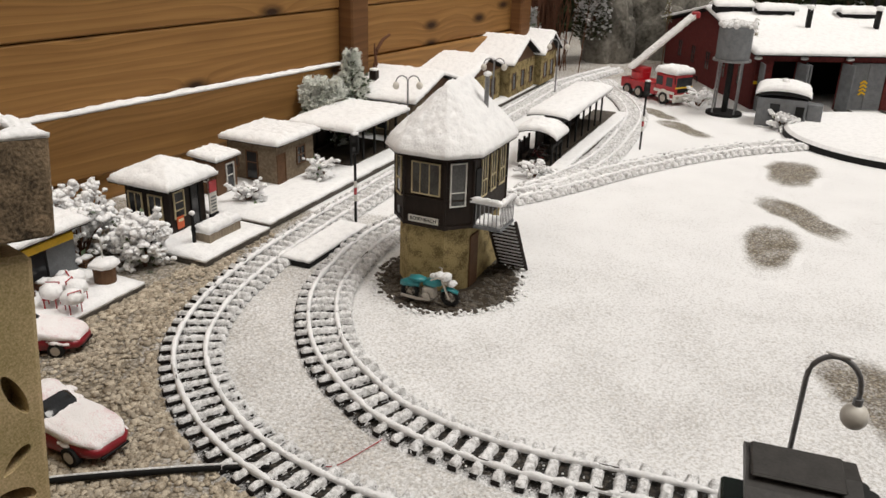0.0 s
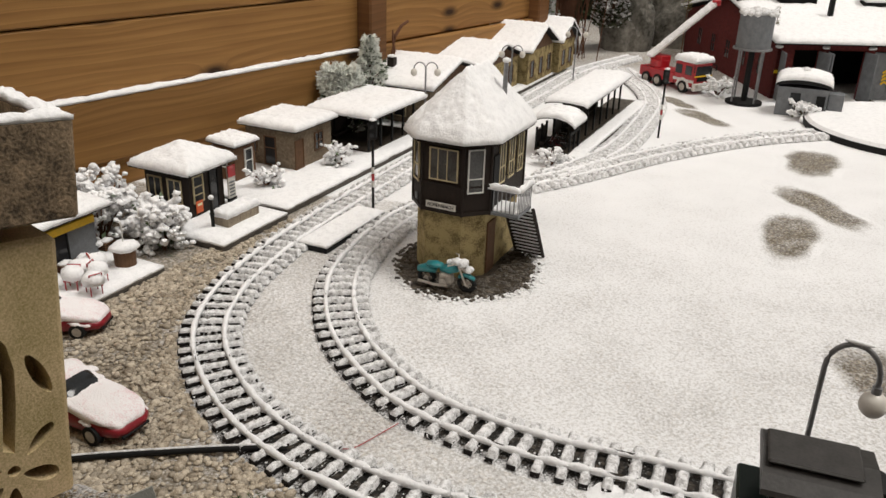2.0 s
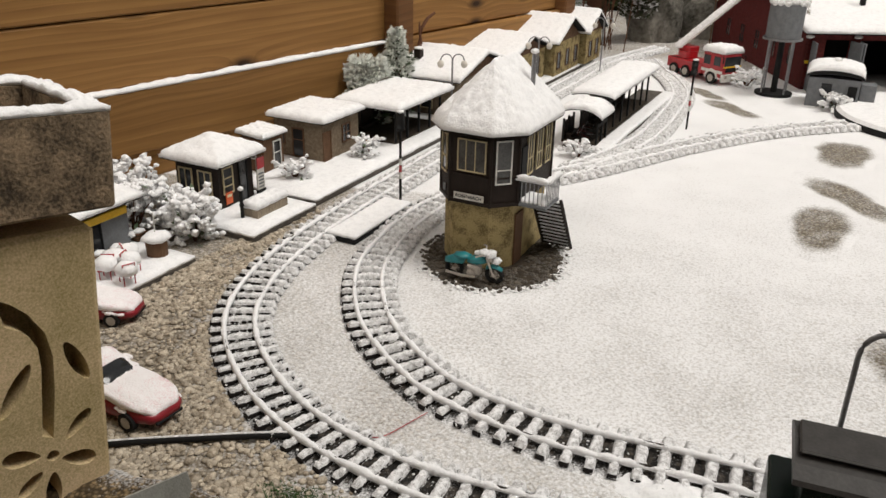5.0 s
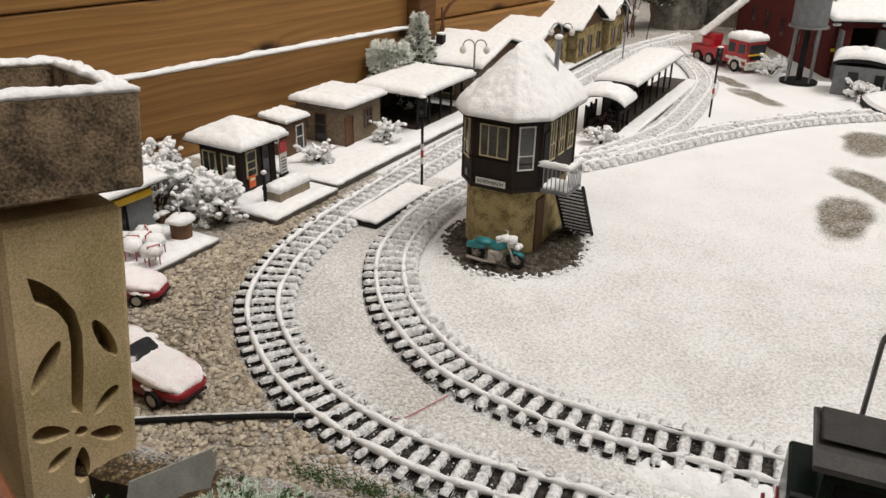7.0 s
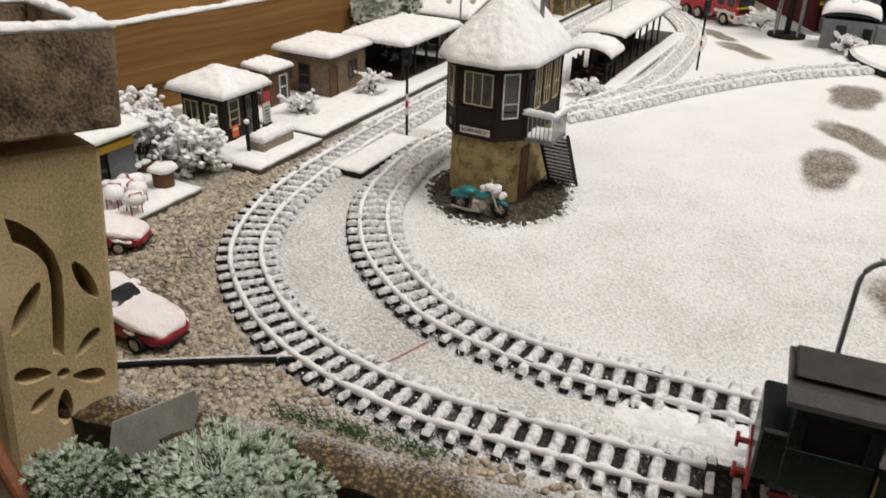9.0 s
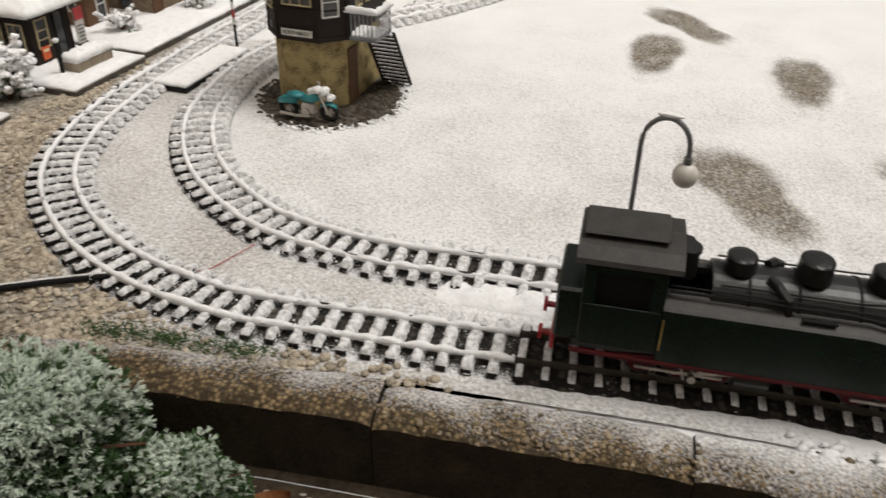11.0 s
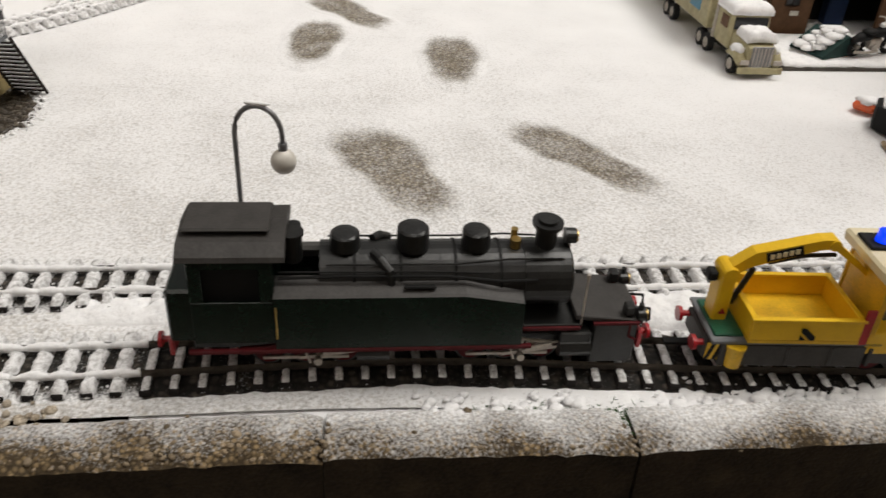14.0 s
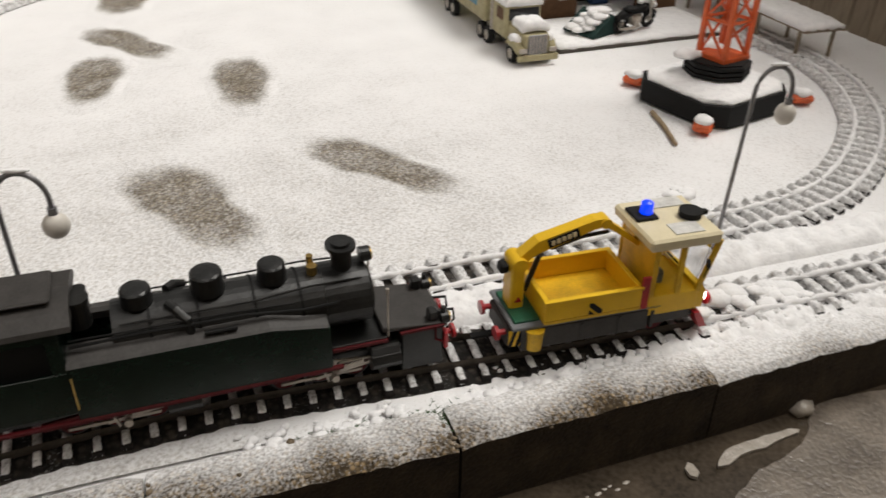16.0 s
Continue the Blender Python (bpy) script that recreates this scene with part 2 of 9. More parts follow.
    line.inputs[1].default_value, line.inputs[2].default_value, line.inputs[3].default_value, line.inputs[4].default_value = 0.30, 1.0, 0.0, 0.34
    K(r4.outputs[0], line.inputs[0])
    plain = N.new("ShaderNodeValToRGB")
    e = plain.color_ramp.elements
    e[0].position, e[0].color = 0.30, (*mid, 1)
    e[1].position, e[1].color = 0.70, (*light, 1)
    K(grain.outputs[0], plain.inputs[0])
    ramp = N.new("ShaderNodeMixRGB")
    ramp.inputs[2].default_value = (*deep, 1)
    K(line.outputs[0], ramp.inputs[0])
    K(plain.outputs[0], ramp.inputs[1])
    kr = N.new("ShaderNodeMapRange")
    kr.inputs[1].default_value, kr.inputs[2].default_value, kr.inputs[3].default_value, kr.inputs[4].default_value = 0.035, 0.14, 1.0, 0
    K(knots.outputs["Distance"], kr.inputs[0])
    mix = N.new("ShaderNodeMixRGB")
    mix.inputs[2].default_value = (deep[0] * 0.22, deep[1] * 0.2, deep[2] * 0.2, 1)
    K(kr.outputs[0], mix.inputs[0])
    K(ramp.outputs[0], mix.inputs[1])
    tone = N.new("ShaderNodeHueSaturation")
    tr = N.new("ShaderNodeMapRange")
    tr.inputs[3].default_value, tr.inputs[4].default_value = 0.85, 1.12
    K(info.outputs["Random"], tr.inputs[0])
    K(tr.outputs[0], tone.inputs["Value"])
    K(mix.outputs[0], tone.inputs["Color"])
    K(tone.outputs[0], b.inputs["Base Color"])
    b.inputs["Roughness"].default_value = 0.62
    b.inputs["Specular IOR Level"].default_value = 0.25
    bp = N.new("ShaderNodeBump")
    bp.inputs["Strength"].default_value, bp.inputs["Distance"].default_value = 0.25, 0.002
    K(grain.outputs[0], bp.inputs["Height"])
    K(bp.outputs[0], b.inputs["Normal"])
    return m


FENCE_WOOD = wood_material("fence_wood", (0.37, 0.195, 0.062), (0.255, 0.128, 0.039), (0.125, 0.054, 0.016))
POST_WOOD = wood_material("post_wood", (0.17, 0.08, 0.03), (0.13, 0.058, 0.02), (0.07, 0.03, 0.012))


def cover_material(name, under, under_dark, grit=420.0, soft=0.25, proud=0.004, speck=1.25, stones=130.0, fineness=0.62):
    """Snow lying thin on gravel: the attribute 'snow' (0 to 1) says how much of the ground it hides."""
    m = bpy.data.materials.new(name)
    m.use_nodes = True
    N, K = m.node_tree.nodes, m.node_tree.links.new
    b = N["Principled BSDF"]
    tc = N.new("ShaderNodeTexCoord")
    mp = N.new("ShaderNodeMapping")
    mp.inputs["Location"].default_value, mp.inputs["Rotation"].default_value = (0.137, 0.211, 0.173), (0.62, 0.47, 0.3)
    K(tc.outputs["Object"], mp.inputs[0])
    at = N.new("ShaderNodeAttribute")
    at.attribute_name = "snow"
    fine = N.new("ShaderNodeTexNoise")
    fine.inputs["Scale"].default_value, fine.inputs["Detail"].default_value, fine.inputs["Roughness"].default_value = grit, 8, fineness
    K(mp.outputs[0], fine.inputs[0])
    wide = N.new("ShaderNodeTexNoise")
    wide.inputs["Scale"].default_value, wide.inputs["Detail"].default_value = 9.0, 6
    K(mp.outputs[0], wide.inputs[0])
    cells = N.new("ShaderNodeTexVoronoi")
    cells.inputs["Scale"].default_value = stones
    K(tc.outputs["Object"], cells.inputs["Vector"])
    stone = N.new("ShaderNodeMixRGB")
    stone.inputs[1].default_value, stone.inputs[2].default_value = (*under_dark, 1), (*under, 1)
    sep = N.new("ShaderNodeSeparateColor")
    K(cells.outputs["Color"], sep.inputs[0])
    gap = N.new("ShaderNodeMapRange")
    gap.inputs[1].default_value, gap.inputs[2].default_value, gap.inputs[3].default_value, gap.inputs[4].default_value = 0.25, 0.65, 1, 0.1
    K(cells.outputs["Distance"], gap.inputs[0])
    tint = N.new("ShaderNodeMath")
    tint.operation = "MULTIPLY"
    K(sep.outputs[0], tint.inputs[0])
    K(gap.outputs[0], tint.inputs[1])
    K(tint.outputs[0], stone.inputs[0])
    # cover = snow attribute + noise, pressed to 0..1
    s1 = N.new("ShaderNodeMath")
    s1.operation = "MULTIPLY_ADD"
    s1.inputs[1].default_value, s1.inputs[2].default_value = speck, -speck / 2
    K(fine.outputs[0], s1.inputs[0])
    s2 = N.new("ShaderNodeMath")
    s2.operation = "MULTIPLY_ADD"
    s2.inputs[1].default_value, s2.inputs[2].default_value = 0.28, -0.14
    K(wide.outputs[0], s2.inputs[0])
    s3 = N.new("ShaderNodeMath")
    K(s1.outputs[0], s3.inputs[0])
    K(s2.outputs[0], s3.inputs[1])
    s4 = N.new("ShaderNodeMath")
    K(s3.outputs[0], s4.inputs[0])
    K(at.outputs["Fac"], s4.inputs[1])
    cov = N.new("ShaderNodeMapRange")
    cov.inputs[1].default_value, cov.inputs[2].default_value = 0.5 - soft, 0.5 + soft
    K(s4.outputs[0], cov.inputs[0])
    white = N.new("ShaderNodeMixRGB")
    white.inputs[1].default_value, white.inputs[2].default_value = (0.77, 0.77, 0.775, 1), (0.87, 0.87, 0.875, 1)
    K(wide.outputs[0], white.inputs[0])
    mix = N.new("ShaderNodeMixRGB")
    K(cov.outputs[0], mix.inputs[0])
    K(stone.outputs[0], mix.inputs[1])
    K(white.outputs[0], mix.inputs[2])
    K(mix.outputs[0], b.inputs["Base Color"])
    b.inputs["Roughness"].default_value = 0.75
    b.inputs["Specular IOR Level"].default_value = 0.2
    # relief: stones where bare, fine grains and low lumps where snow lies
    lumps = N.new("ShaderNodeTexNoise")
    lumps.inputs["Scale"].default_value, lumps.inputs["Detail"].default_value, lumps.inputs["Roughness"].default_value = 85.0, 5, 0.7
    K(mp.outputs[0], lumps.inputs[0])
    relief = N.new("ShaderNodeMixRGB")
    K(cov.outputs[0], relief.inputs[0])
    K(gap.outputs[0], relief.inputs[1])
    K(lumps.outputs[0], relief.inputs[2])
    h = N.new("ShaderNodeMath")
    h.operation = "MULTIPLY_ADD"
    h.inputs[1].default_value = 0.7
    K(fine.outputs[0], h.inputs[0])
    K(relief.outputs[0], h.inputs[2])
    bp = N.new("ShaderNodeBump")
    bp.inputs["Strength"].default_value, bp.inputs["Distance"].default_value = 0.28, proud
    K(h.outputs[0], bp.inputs["Height"])
    K(bp.outputs[0], b.inputs["Normal"])
    return m


GROUND = cover_material("thin_snow_on_gravel", (0.42, 0.36, 0.28), (0.15, 0.125, 0.09), grit=230, soft=0.32, stones=175, speck=1.8, fineness=0.75)
# Ballast kept near black: the sleepers' shade in the gaps is in this colour.
BED = cover_material("thin_snow_on_shaded_ballast", (0.075, 0.062, 0.050), (0.010, 0.009, 0.008), grit=360, soft=0.26, speck=1.5)
KERB_TOP = cover_material("snow_dusted_kerb", (0.30, 0.215, 0.115), (0.040, 0.028, 0.015), grit=330, soft=0.36, proud=0.005, speck=1.5, stones=200)


# ---- mesh helpers ----
def part(name, bm, mat, parent=None, label="", smooth=False):
    me = bpy.data.meshes.new(name)
    bm.to_mesh(me)
    bm.free()
    me.materials.append(mat)
    if smooth:
        for p in me.polygons:
            p.use_smooth = True
    ob = new(name, me)
    if parent is not None:
        ob.parent = parent
    if label:
        ob["label"] = label
    return ob


def thing(name, label, category, m=Matrix(), group="", kind=""):
    ob = new(name)
    ob.empty_display_size = 0.02
    ob.matrix_world = m
    return tagged(ob, label, category, group, kind)


def box(bm, size, at=(0, 0, 0), rot=(0, 0, 0), bevel=0.0):
    m = pose(*at, *rot) @ Matrix.Diagonal((*size, 1))
    made = bmesh.ops.create_cube(bm, size=1, matrix=m)
    if bevel:
        edges = list({e for v in made["verts"] for e in v.link_edges})
        bmesh.ops.bevel(bm, geom=edges, offset=bevel, segments=1, affect="EDGES")
    return bm


def cyl(bm, r, h, at=(0, 0, 0), rot=(0, 0, 0), r2=None, n=14):
    """A cylinder or cone whose axis is local z, its middle at 'at'."""
    bmesh.ops.create_cone(bm, cap_ends=True, segments=n, radius1=r, radius2=r if r2 is None else r2, depth=h, matrix=pose(*at, *rot))
    return bm


def ball(bm, r, at=(0, 0, 0), squash=(1, 1, 1), n=1):
    bmesh.ops.create_icosphere(bm, subdivisions=n, radius=r, matrix=Matrix.Translation(at) @ Matrix.Diagonal((*squash, 1)))
    return bm


def tube(bm, pts, r, n=8, r2=None):
    """A round bar along a line of points."""
    pts = [Vector(p) for p in pts]
    rings = []
    for i, p in enumerate(pts):
        d = (pts[min(i + 1, len(pts) - 1)] - pts[max(i - 1, 0)]).normalized()
        side = d.orthogonal().normalized() if abs(d.z) > 0.95 else d.cross(Vector((0, 0, 1))).normalized()
        up = side.cross(d)
        rr = r if r2 is None else r + (r2 - r) * i / max(1, len(pts) - 1)
        rings.append([bm.verts.new(p + rr * (math.cos(6.2832 * k / n) * side + math.sin(6.2832 * k / n) * up)) for k in range(n)])
    for a, b in zip(rings, rings[1:]):
        for k in range(n):
            bm.faces.new((a[k], a[(k + 1) % n], b[(k + 1) % n], b[k]))
    bm.faces.new(rings[0][::-1])
    bm.faces.new(rings[-1])
    return bm


def prism(bm, outline, z0, z1):
    """An upright block over an outline (x, y), counter-clockwise."""
    lo = [bm.verts.new((x, y, z0)) for x, y in outline]
    hi = [bm.verts.new((x, y, z1)) for x, y in outline]
    n = len(outline)
    for i in range(n):
        bm.faces.new((lo[i], lo[(i + 1) % n], hi[(i + 1) % n], hi[i]))
    bm.faces.new(hi)
    bm.faces.new(lo[::-1])
    return bm


def profile(bm, outline, y0, y1):
    """A block whose outline lies in x and z, drawn out along y."""
    a = [bm.verts.new((x, y0, z)) for x, z in outline]
    b = [bm.verts.new((x, y1, z)) for x, z in outline]
    n = len(outline)
    for i in range(n):
        bm.faces.new((a[i], a[(i + 1) % n], b[(i + 1) % n], b[i]))
    bm.faces.new(b)
    bm.faces.new(a[::-1])
    bmesh.ops.recalc_face_normals(bm, faces=bm.faces[:])
    return bm


def field(bm, lx, ly, top, bottom, nx=16, ny=16):
    """A closed body over a rectangle between two height functions of u, v (-1 to 1)."""
    grid = []
    for f in (top, bottom):
        grid.append([[bm.verts.new((lx / 2 * u, ly / 2 * v, f(u, v))) for v in [2 * j / ny - 1 for j in range(ny + 1)]]
                     for u in [2 * i / nx - 1 for i in range(nx + 1)]])
    hi, lo = grid
    for i in range(nx):
        for j in range(ny):
            bm.faces.new((hi[i][j], hi[i + 1][j], hi[i + 1][j + 1], hi[i][j + 1]))
            bm.faces.new((lo[i][j], lo[i][j + 1], lo[i + 1][j + 1], lo[i + 1][j]))
    for i in range(nx):
        bm.faces.new((lo[i][0], lo[i + 1][0], hi[i + 1][0], hi[i][0]))
        bm.faces.new((lo[i + 1][ny], lo[i][ny], hi[i][ny], hi[i + 1][ny]))
    for j in range(ny):
        bm.faces.new((lo[0][j + 1], lo[0][j], hi[0][j], hi[0][j + 1]))
        bm.faces.new((lo[nx][j], lo[nx][j + 1], hi[nx][j + 1], hi[nx][j]))
    return bm


def rough(x, y, s, seed=0.0):
    return noise.noise(Vector((x * s + seed, y * s - seed, seed * 1.7)))


def snow_over(bm, lx, ly, base, thick, seed=0.0, nx=20, ny=20, lump=0.22):
    """A soft layer of snow over a surface base(u, v), rounded off at its rim."""
    def top(u, v):
        rim = max(0.0, 1 - max(abs(u), abs(v)) ** 9)
        n = 1 + lump * (rough(u * lx, v * ly, 45, seed) + 0.45 * rough(u * lx, v * ly, 130, seed))
        return base(u, v) + thick * (0.38 + 0.62 * rim ** 0.5) * n
    before = len(bm.verts)
    field(bm, lx, ly, top, lambda u, v: base(u, v) + 0.0004 - (0.0022 if max(abs(u), abs(v)) > 0.97 else 0), nx, ny)
    bm.verts.ensure_lookup_table()
    for v in bm.verts[before:]:
        q = v.co * 90 + Vector((seed, 0, seed))
        v.co += Vector((noise.noise(q), noise.noise(q + Vector((9, 0, 0))), 0)) * min(0.0026, thick * 0.25)
    return bm


def snow_clump(bm, at, r, seed=0.0, squash=(1, 1, 0.7), n=2):
    """A lumpy heap of snow."""
    made = bmesh.ops.create_icosphere(bm, subdivisions=n, radius=r, matrix=Matrix.Translation(at) @ Matrix.Diagonal((*squash, 1)))
    for v in made["verts"]:
        d = v.co - Vector(at)
        v.co = Vector(at) + d * (1 + 0.3 * noise.noise(v.co * (1.6 / r) + Vector((seed, 0, 0))))
    return bm


def spline(pts, step):
    """Even points along a smooth line through the given points (Catmull-Rom)."""
    P = [Vector((*p, 0)) if len(p) == 2 else Vector(p) for p in pts]
    P = [2 * P[0] - P[1]] + P + [2 * P[-1] - P[-2]]
    fine = []
    for i in range(1, len(P) - 2):
        for k in range(24):
            t = k / 24
            a, b, c, d = P[i - 1:i + 3]
            fine.append(0.5 * (2 * b + (c - a) * t + (2 * a - 5 * b + 4 * c - d) * t * t + (3 * b - a - 3 * c + d) * t ** 3))
    fine.append(P[-2])
    out, left = [fine[0]], step
    for a, b in zip(fine, fine[1:]):
        length = (b - a).length
        at = 0.0
        while length - at >= left:
            at += left
            out.append(a.lerp(b, at / length))
            left = step
        left -= length - at
    return out


def station(a, b, z=0.0, turn=0.0):
    """A pose in the station's plan: a metres along its platform edge, b metres from the edge towards the fence."""
    return pose(-0.286, 1.618, 0, 0, 0, 73.4) @ pose(a, b, z, 0, 0, turn)


# ---- the lines of the tracks ----
OUTER = [(2.6, 0.30), (1.47, 0.523), (1.033, 0.621), (0.701, 0.709), (0.402, 0.756), (0.217, 0.787), (0.087, 0.815), (-0.048, 0.882), (-0.151, 0.977), (-0.230, 1.105),
         (-0.257, 1.25), (-0.245, 1.415), (-0.216, 1.557), (-0.182, 1.70), (-0.108, 1.975), (0.02, 2.42), (0.17, 2.92), (0.30, 3.35), (0.52, 3.75)]
INNER = [(2.137, 1.347), (2.124, 1.268), (2.10, 1.126), (2.034, 0.99), (1.915, 0.859), (1.778, 0.77), (1.634, 0.712), (1.50, 0.70), (1.30, 0.725), (0.964, 0.788), (0.702, 0.84), (0.406, 0.899),
         (0.252, 0.928), (0.117, 0.985), (0.043, 1.05), (-0.023, 1.137), (-0.066, 1.235), (-0.09, 1.34), (-0.088, 1.44), (-0.071, 1.56), (-0.03, 1.69), (0.06, 1.82), (0.192, 1.925),
         (0.314, 2.045), (0.459, 2.204), (0.621, 2.358), (0.795, 2.489), (1.0, 2.60)]
SIDING = [(0.235, 1.99), (0.313, 2.11), (0.404, 2.288), (0.479, 2.555), (0.535, 2.835), (0.528, 3.055), (0.489, 3.248), (0.46, 3.45)]


# ---- ground ----
KERB_LINE = [(-0.75, 0.735), (-0.35, 0.715), (-0.12, 0.698), (0.051, 0.673), (0.282, 0.640), (0.575, 0.590), (0.966, 0.506), (1.367, 0.443), (2.2, 0.31), (3.6, 0.08)]
KX, KY = np.array([p[0] for p in KERB_LINE]), np.array([p[1] for p in KERB_LINE])
OUT_PTS = np.array([p[:2] for p in spline(OUTER, 0.02)])
IN_PTS = np.array([p[:2] for p in spline(INNER, 0.02)])


def near(pts, x, y):
    d = np.hypot(pts[:, 0] - x, pts[:, 1] - y)
    i = int(np.argmin(d))
    j = min(i + 1, len(pts) - 1)
    k = max(j - 1, 0)
    side = (pts[j, 0] - pts[k, 0]) * (y - pts[k, 1]) - (pts[j, 1] - pts[k, 1]) * (x - pts[k, 0])
    return d[i], side


def ramp01(v, a, b):
    return min(1.0, max(0.0, (v - a) / (b - a)))


def snow_cover(x, y):
    """How much snow hides the gravel at a place of the plan."""
    d, side = near(OUT_PTS, x, y)
    s = 0.98
    if y < 1.75 and side > 0:                      # outside the outer line
        s = 0.22 if x < 0.15 else 0.22 + 0.55 * ramp01(x, 0.15, 0.8)
        s += 0.25 * ramp01(0.09 - d, 0, 0.05)
        if x < -0.25 and y < 1.0:
            s -= 0.08
    else:
        di, iside = near(IN_PTS, x, y)
        if y < 1.75 and iside > 0:                 # between the two lines
            s = 0.57 + 0.2 * ramp01(x, 0.2, 0.5)
        else:
            s = 0.70 + 0.26 * ramp01(y, 1.1, 2.2)
    s += 0.16 * ramp01(x, 1.0, 1.5) * (1 if s > 0.6 else 0)
    if y > 3.2:
        s = min(s, 0.98 - 0.62 * ramp01(y, 3.1, 3.6))
    return s + 0.06 * rough(x, y, 5, 3)


gx = np.concatenate([np.linspace(-40, -3, 8), np.linspace(-2.5, -0.8, 12), np.arange(-0.75, 2.45, 0.016), np.linspace(2.5, 5, 14), np.linspace(6, 40, 8)])
gs = np.concatenate([np.arange(0, 1.6, 0.016), np.linspace(1.63, 4, 60), np.linspace(4.3, 8, 10), np.linspace(10, 60, 8)])
verts, cover = [], []
for x in gx:
    k = float(np.interp(x, KX, KY)) + 0.060 + 0.007 * ramp01(x, 0.16, 0.24) * ramp01(0.80 - x, 0.0, 0.10)
    for s in gs:
        y = k + s
        verts.append((float(x), float(y), 0.0012 * rough(x, y, 14, 1) + 0.0006 * rough(x, y, 60, 2)))
        cover.append(snow_cover(float(x), float(y)) if -1 < x < 3 and y < 5 else 0.8)
ny = len(gs)
faces = [(i * ny + j, (i + 1) * ny + j, (i + 1) * ny + j + 1, i * ny + j + 1) for i in range(len(gx) - 1) for j in range(ny - 1)]
me = bpy.data.meshes.new("ground")
me.from_pydata(verts, [], faces)
me.attributes.new("snow", "FLOAT", "POINT").data.foreach_set("value", cover)
me.materials.append(GROUND)
for p in me.polygons:
    p.use_smooth = True
ground = tagged(new("ground", me), "snow-dusted gravel bed of a garden railway", "ground", kind="structure")

bm = bmesh.new()
box(bm, (90, 60, 0.05), (0, -28, -0.105))
path = tagged(part("path", bm, PATH_WET), "dark wet paving below the kerb with thin ice", "path", kind="structure")
bm = bmesh.new()
box(bm, (1.6, 0.5, 0.03), (-0.97, 0.47, -0.066))
tagged(part("soil_bed", bm, SOIL), "dark soil below the planter", "soil", kind="structure")


def kerb_stone(length, seed):
    bm = bmesh.new()
    n, m = 26, 8

    def top(u, v):
        edge = 0.006 * max(0, abs(v) ** 6) + 0.004 * abs(u) ** 20
        return 0.006 - edge + 0.003 * rough(u * length, v * 0.06, 25, seed) + 0.002 * rough(u * length, v * 0.06, 90, seed)
    field(bm, length - 0.0022, 0.062, top, lambda u, v: -0.085, n, m)
    return bm


kerb = thing("kerb", "row of weathered concrete kerb stones dusted with snow", "kerb", kind="structure")
JOINTS = [-0.60, -0.31, -0.015, 0.279, 0.573, 0.857, 1.15, 1.44, 1.73, 2.02]
for i, (x0, x1) in enumerate(zip(JOINTS, JOINTS[1:])):
    y0, y1 = float(np.interp(x0, KX, KY)), float(np.interp(x1, KX, KY))
    L = math.hypot(x1 - x0, y1 - y0)
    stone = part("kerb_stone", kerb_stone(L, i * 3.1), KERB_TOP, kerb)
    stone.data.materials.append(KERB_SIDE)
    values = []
    # upright faces take the dark colour that holds their shade and wet
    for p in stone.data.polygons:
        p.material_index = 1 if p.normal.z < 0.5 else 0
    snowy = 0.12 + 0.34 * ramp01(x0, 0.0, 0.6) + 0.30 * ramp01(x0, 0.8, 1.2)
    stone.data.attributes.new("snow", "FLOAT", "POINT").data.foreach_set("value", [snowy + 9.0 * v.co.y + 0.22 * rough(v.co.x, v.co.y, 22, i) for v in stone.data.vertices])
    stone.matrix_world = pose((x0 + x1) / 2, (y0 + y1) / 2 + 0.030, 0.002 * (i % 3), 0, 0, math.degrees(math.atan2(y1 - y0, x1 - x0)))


# ---- tracks ----
GAUGE, PITCH = 0.045, 0.0265


def sweep(bm, pts, off, w, z0, z1, wob=0.0, seed=0):
    """A bar of width w along a line, off metres to its side."""
    rings = []
    for i, p in enumerate(pts):
        d = (pts[min(i + 1, len(pts) - 1)] - pts[max(i - 1, 0)]).normalized()
        s = Vector((d.y, -d.x, 0))
        k = 1 + wob * noise.noise(Vector((i * 0.45, seed, off * 30)))
        c = p + off * s
        rings.append([bm.verts.new(c + s * (e * w / 2 * k) + Vector((0, 0, z))) for e, z in
                      ((-1, z0), (-0.8, z0 + (z1 - z0) * 0.7 * k), (0, z0 + (z1 - z0) * k), (0.8, z0 + (z1 - z0) * 0.7 * k), (1, z0))])
    for a, b in zip(rings, rings[1:]):
        for k in range(5):
            bm.faces.new((a[k], b[k], b[(k + 1) % 5], a[(k + 1) % 5]))
    bm.faces.new(rings[0])
    bm.faces.new(rings[-1][::-1])
    return bm


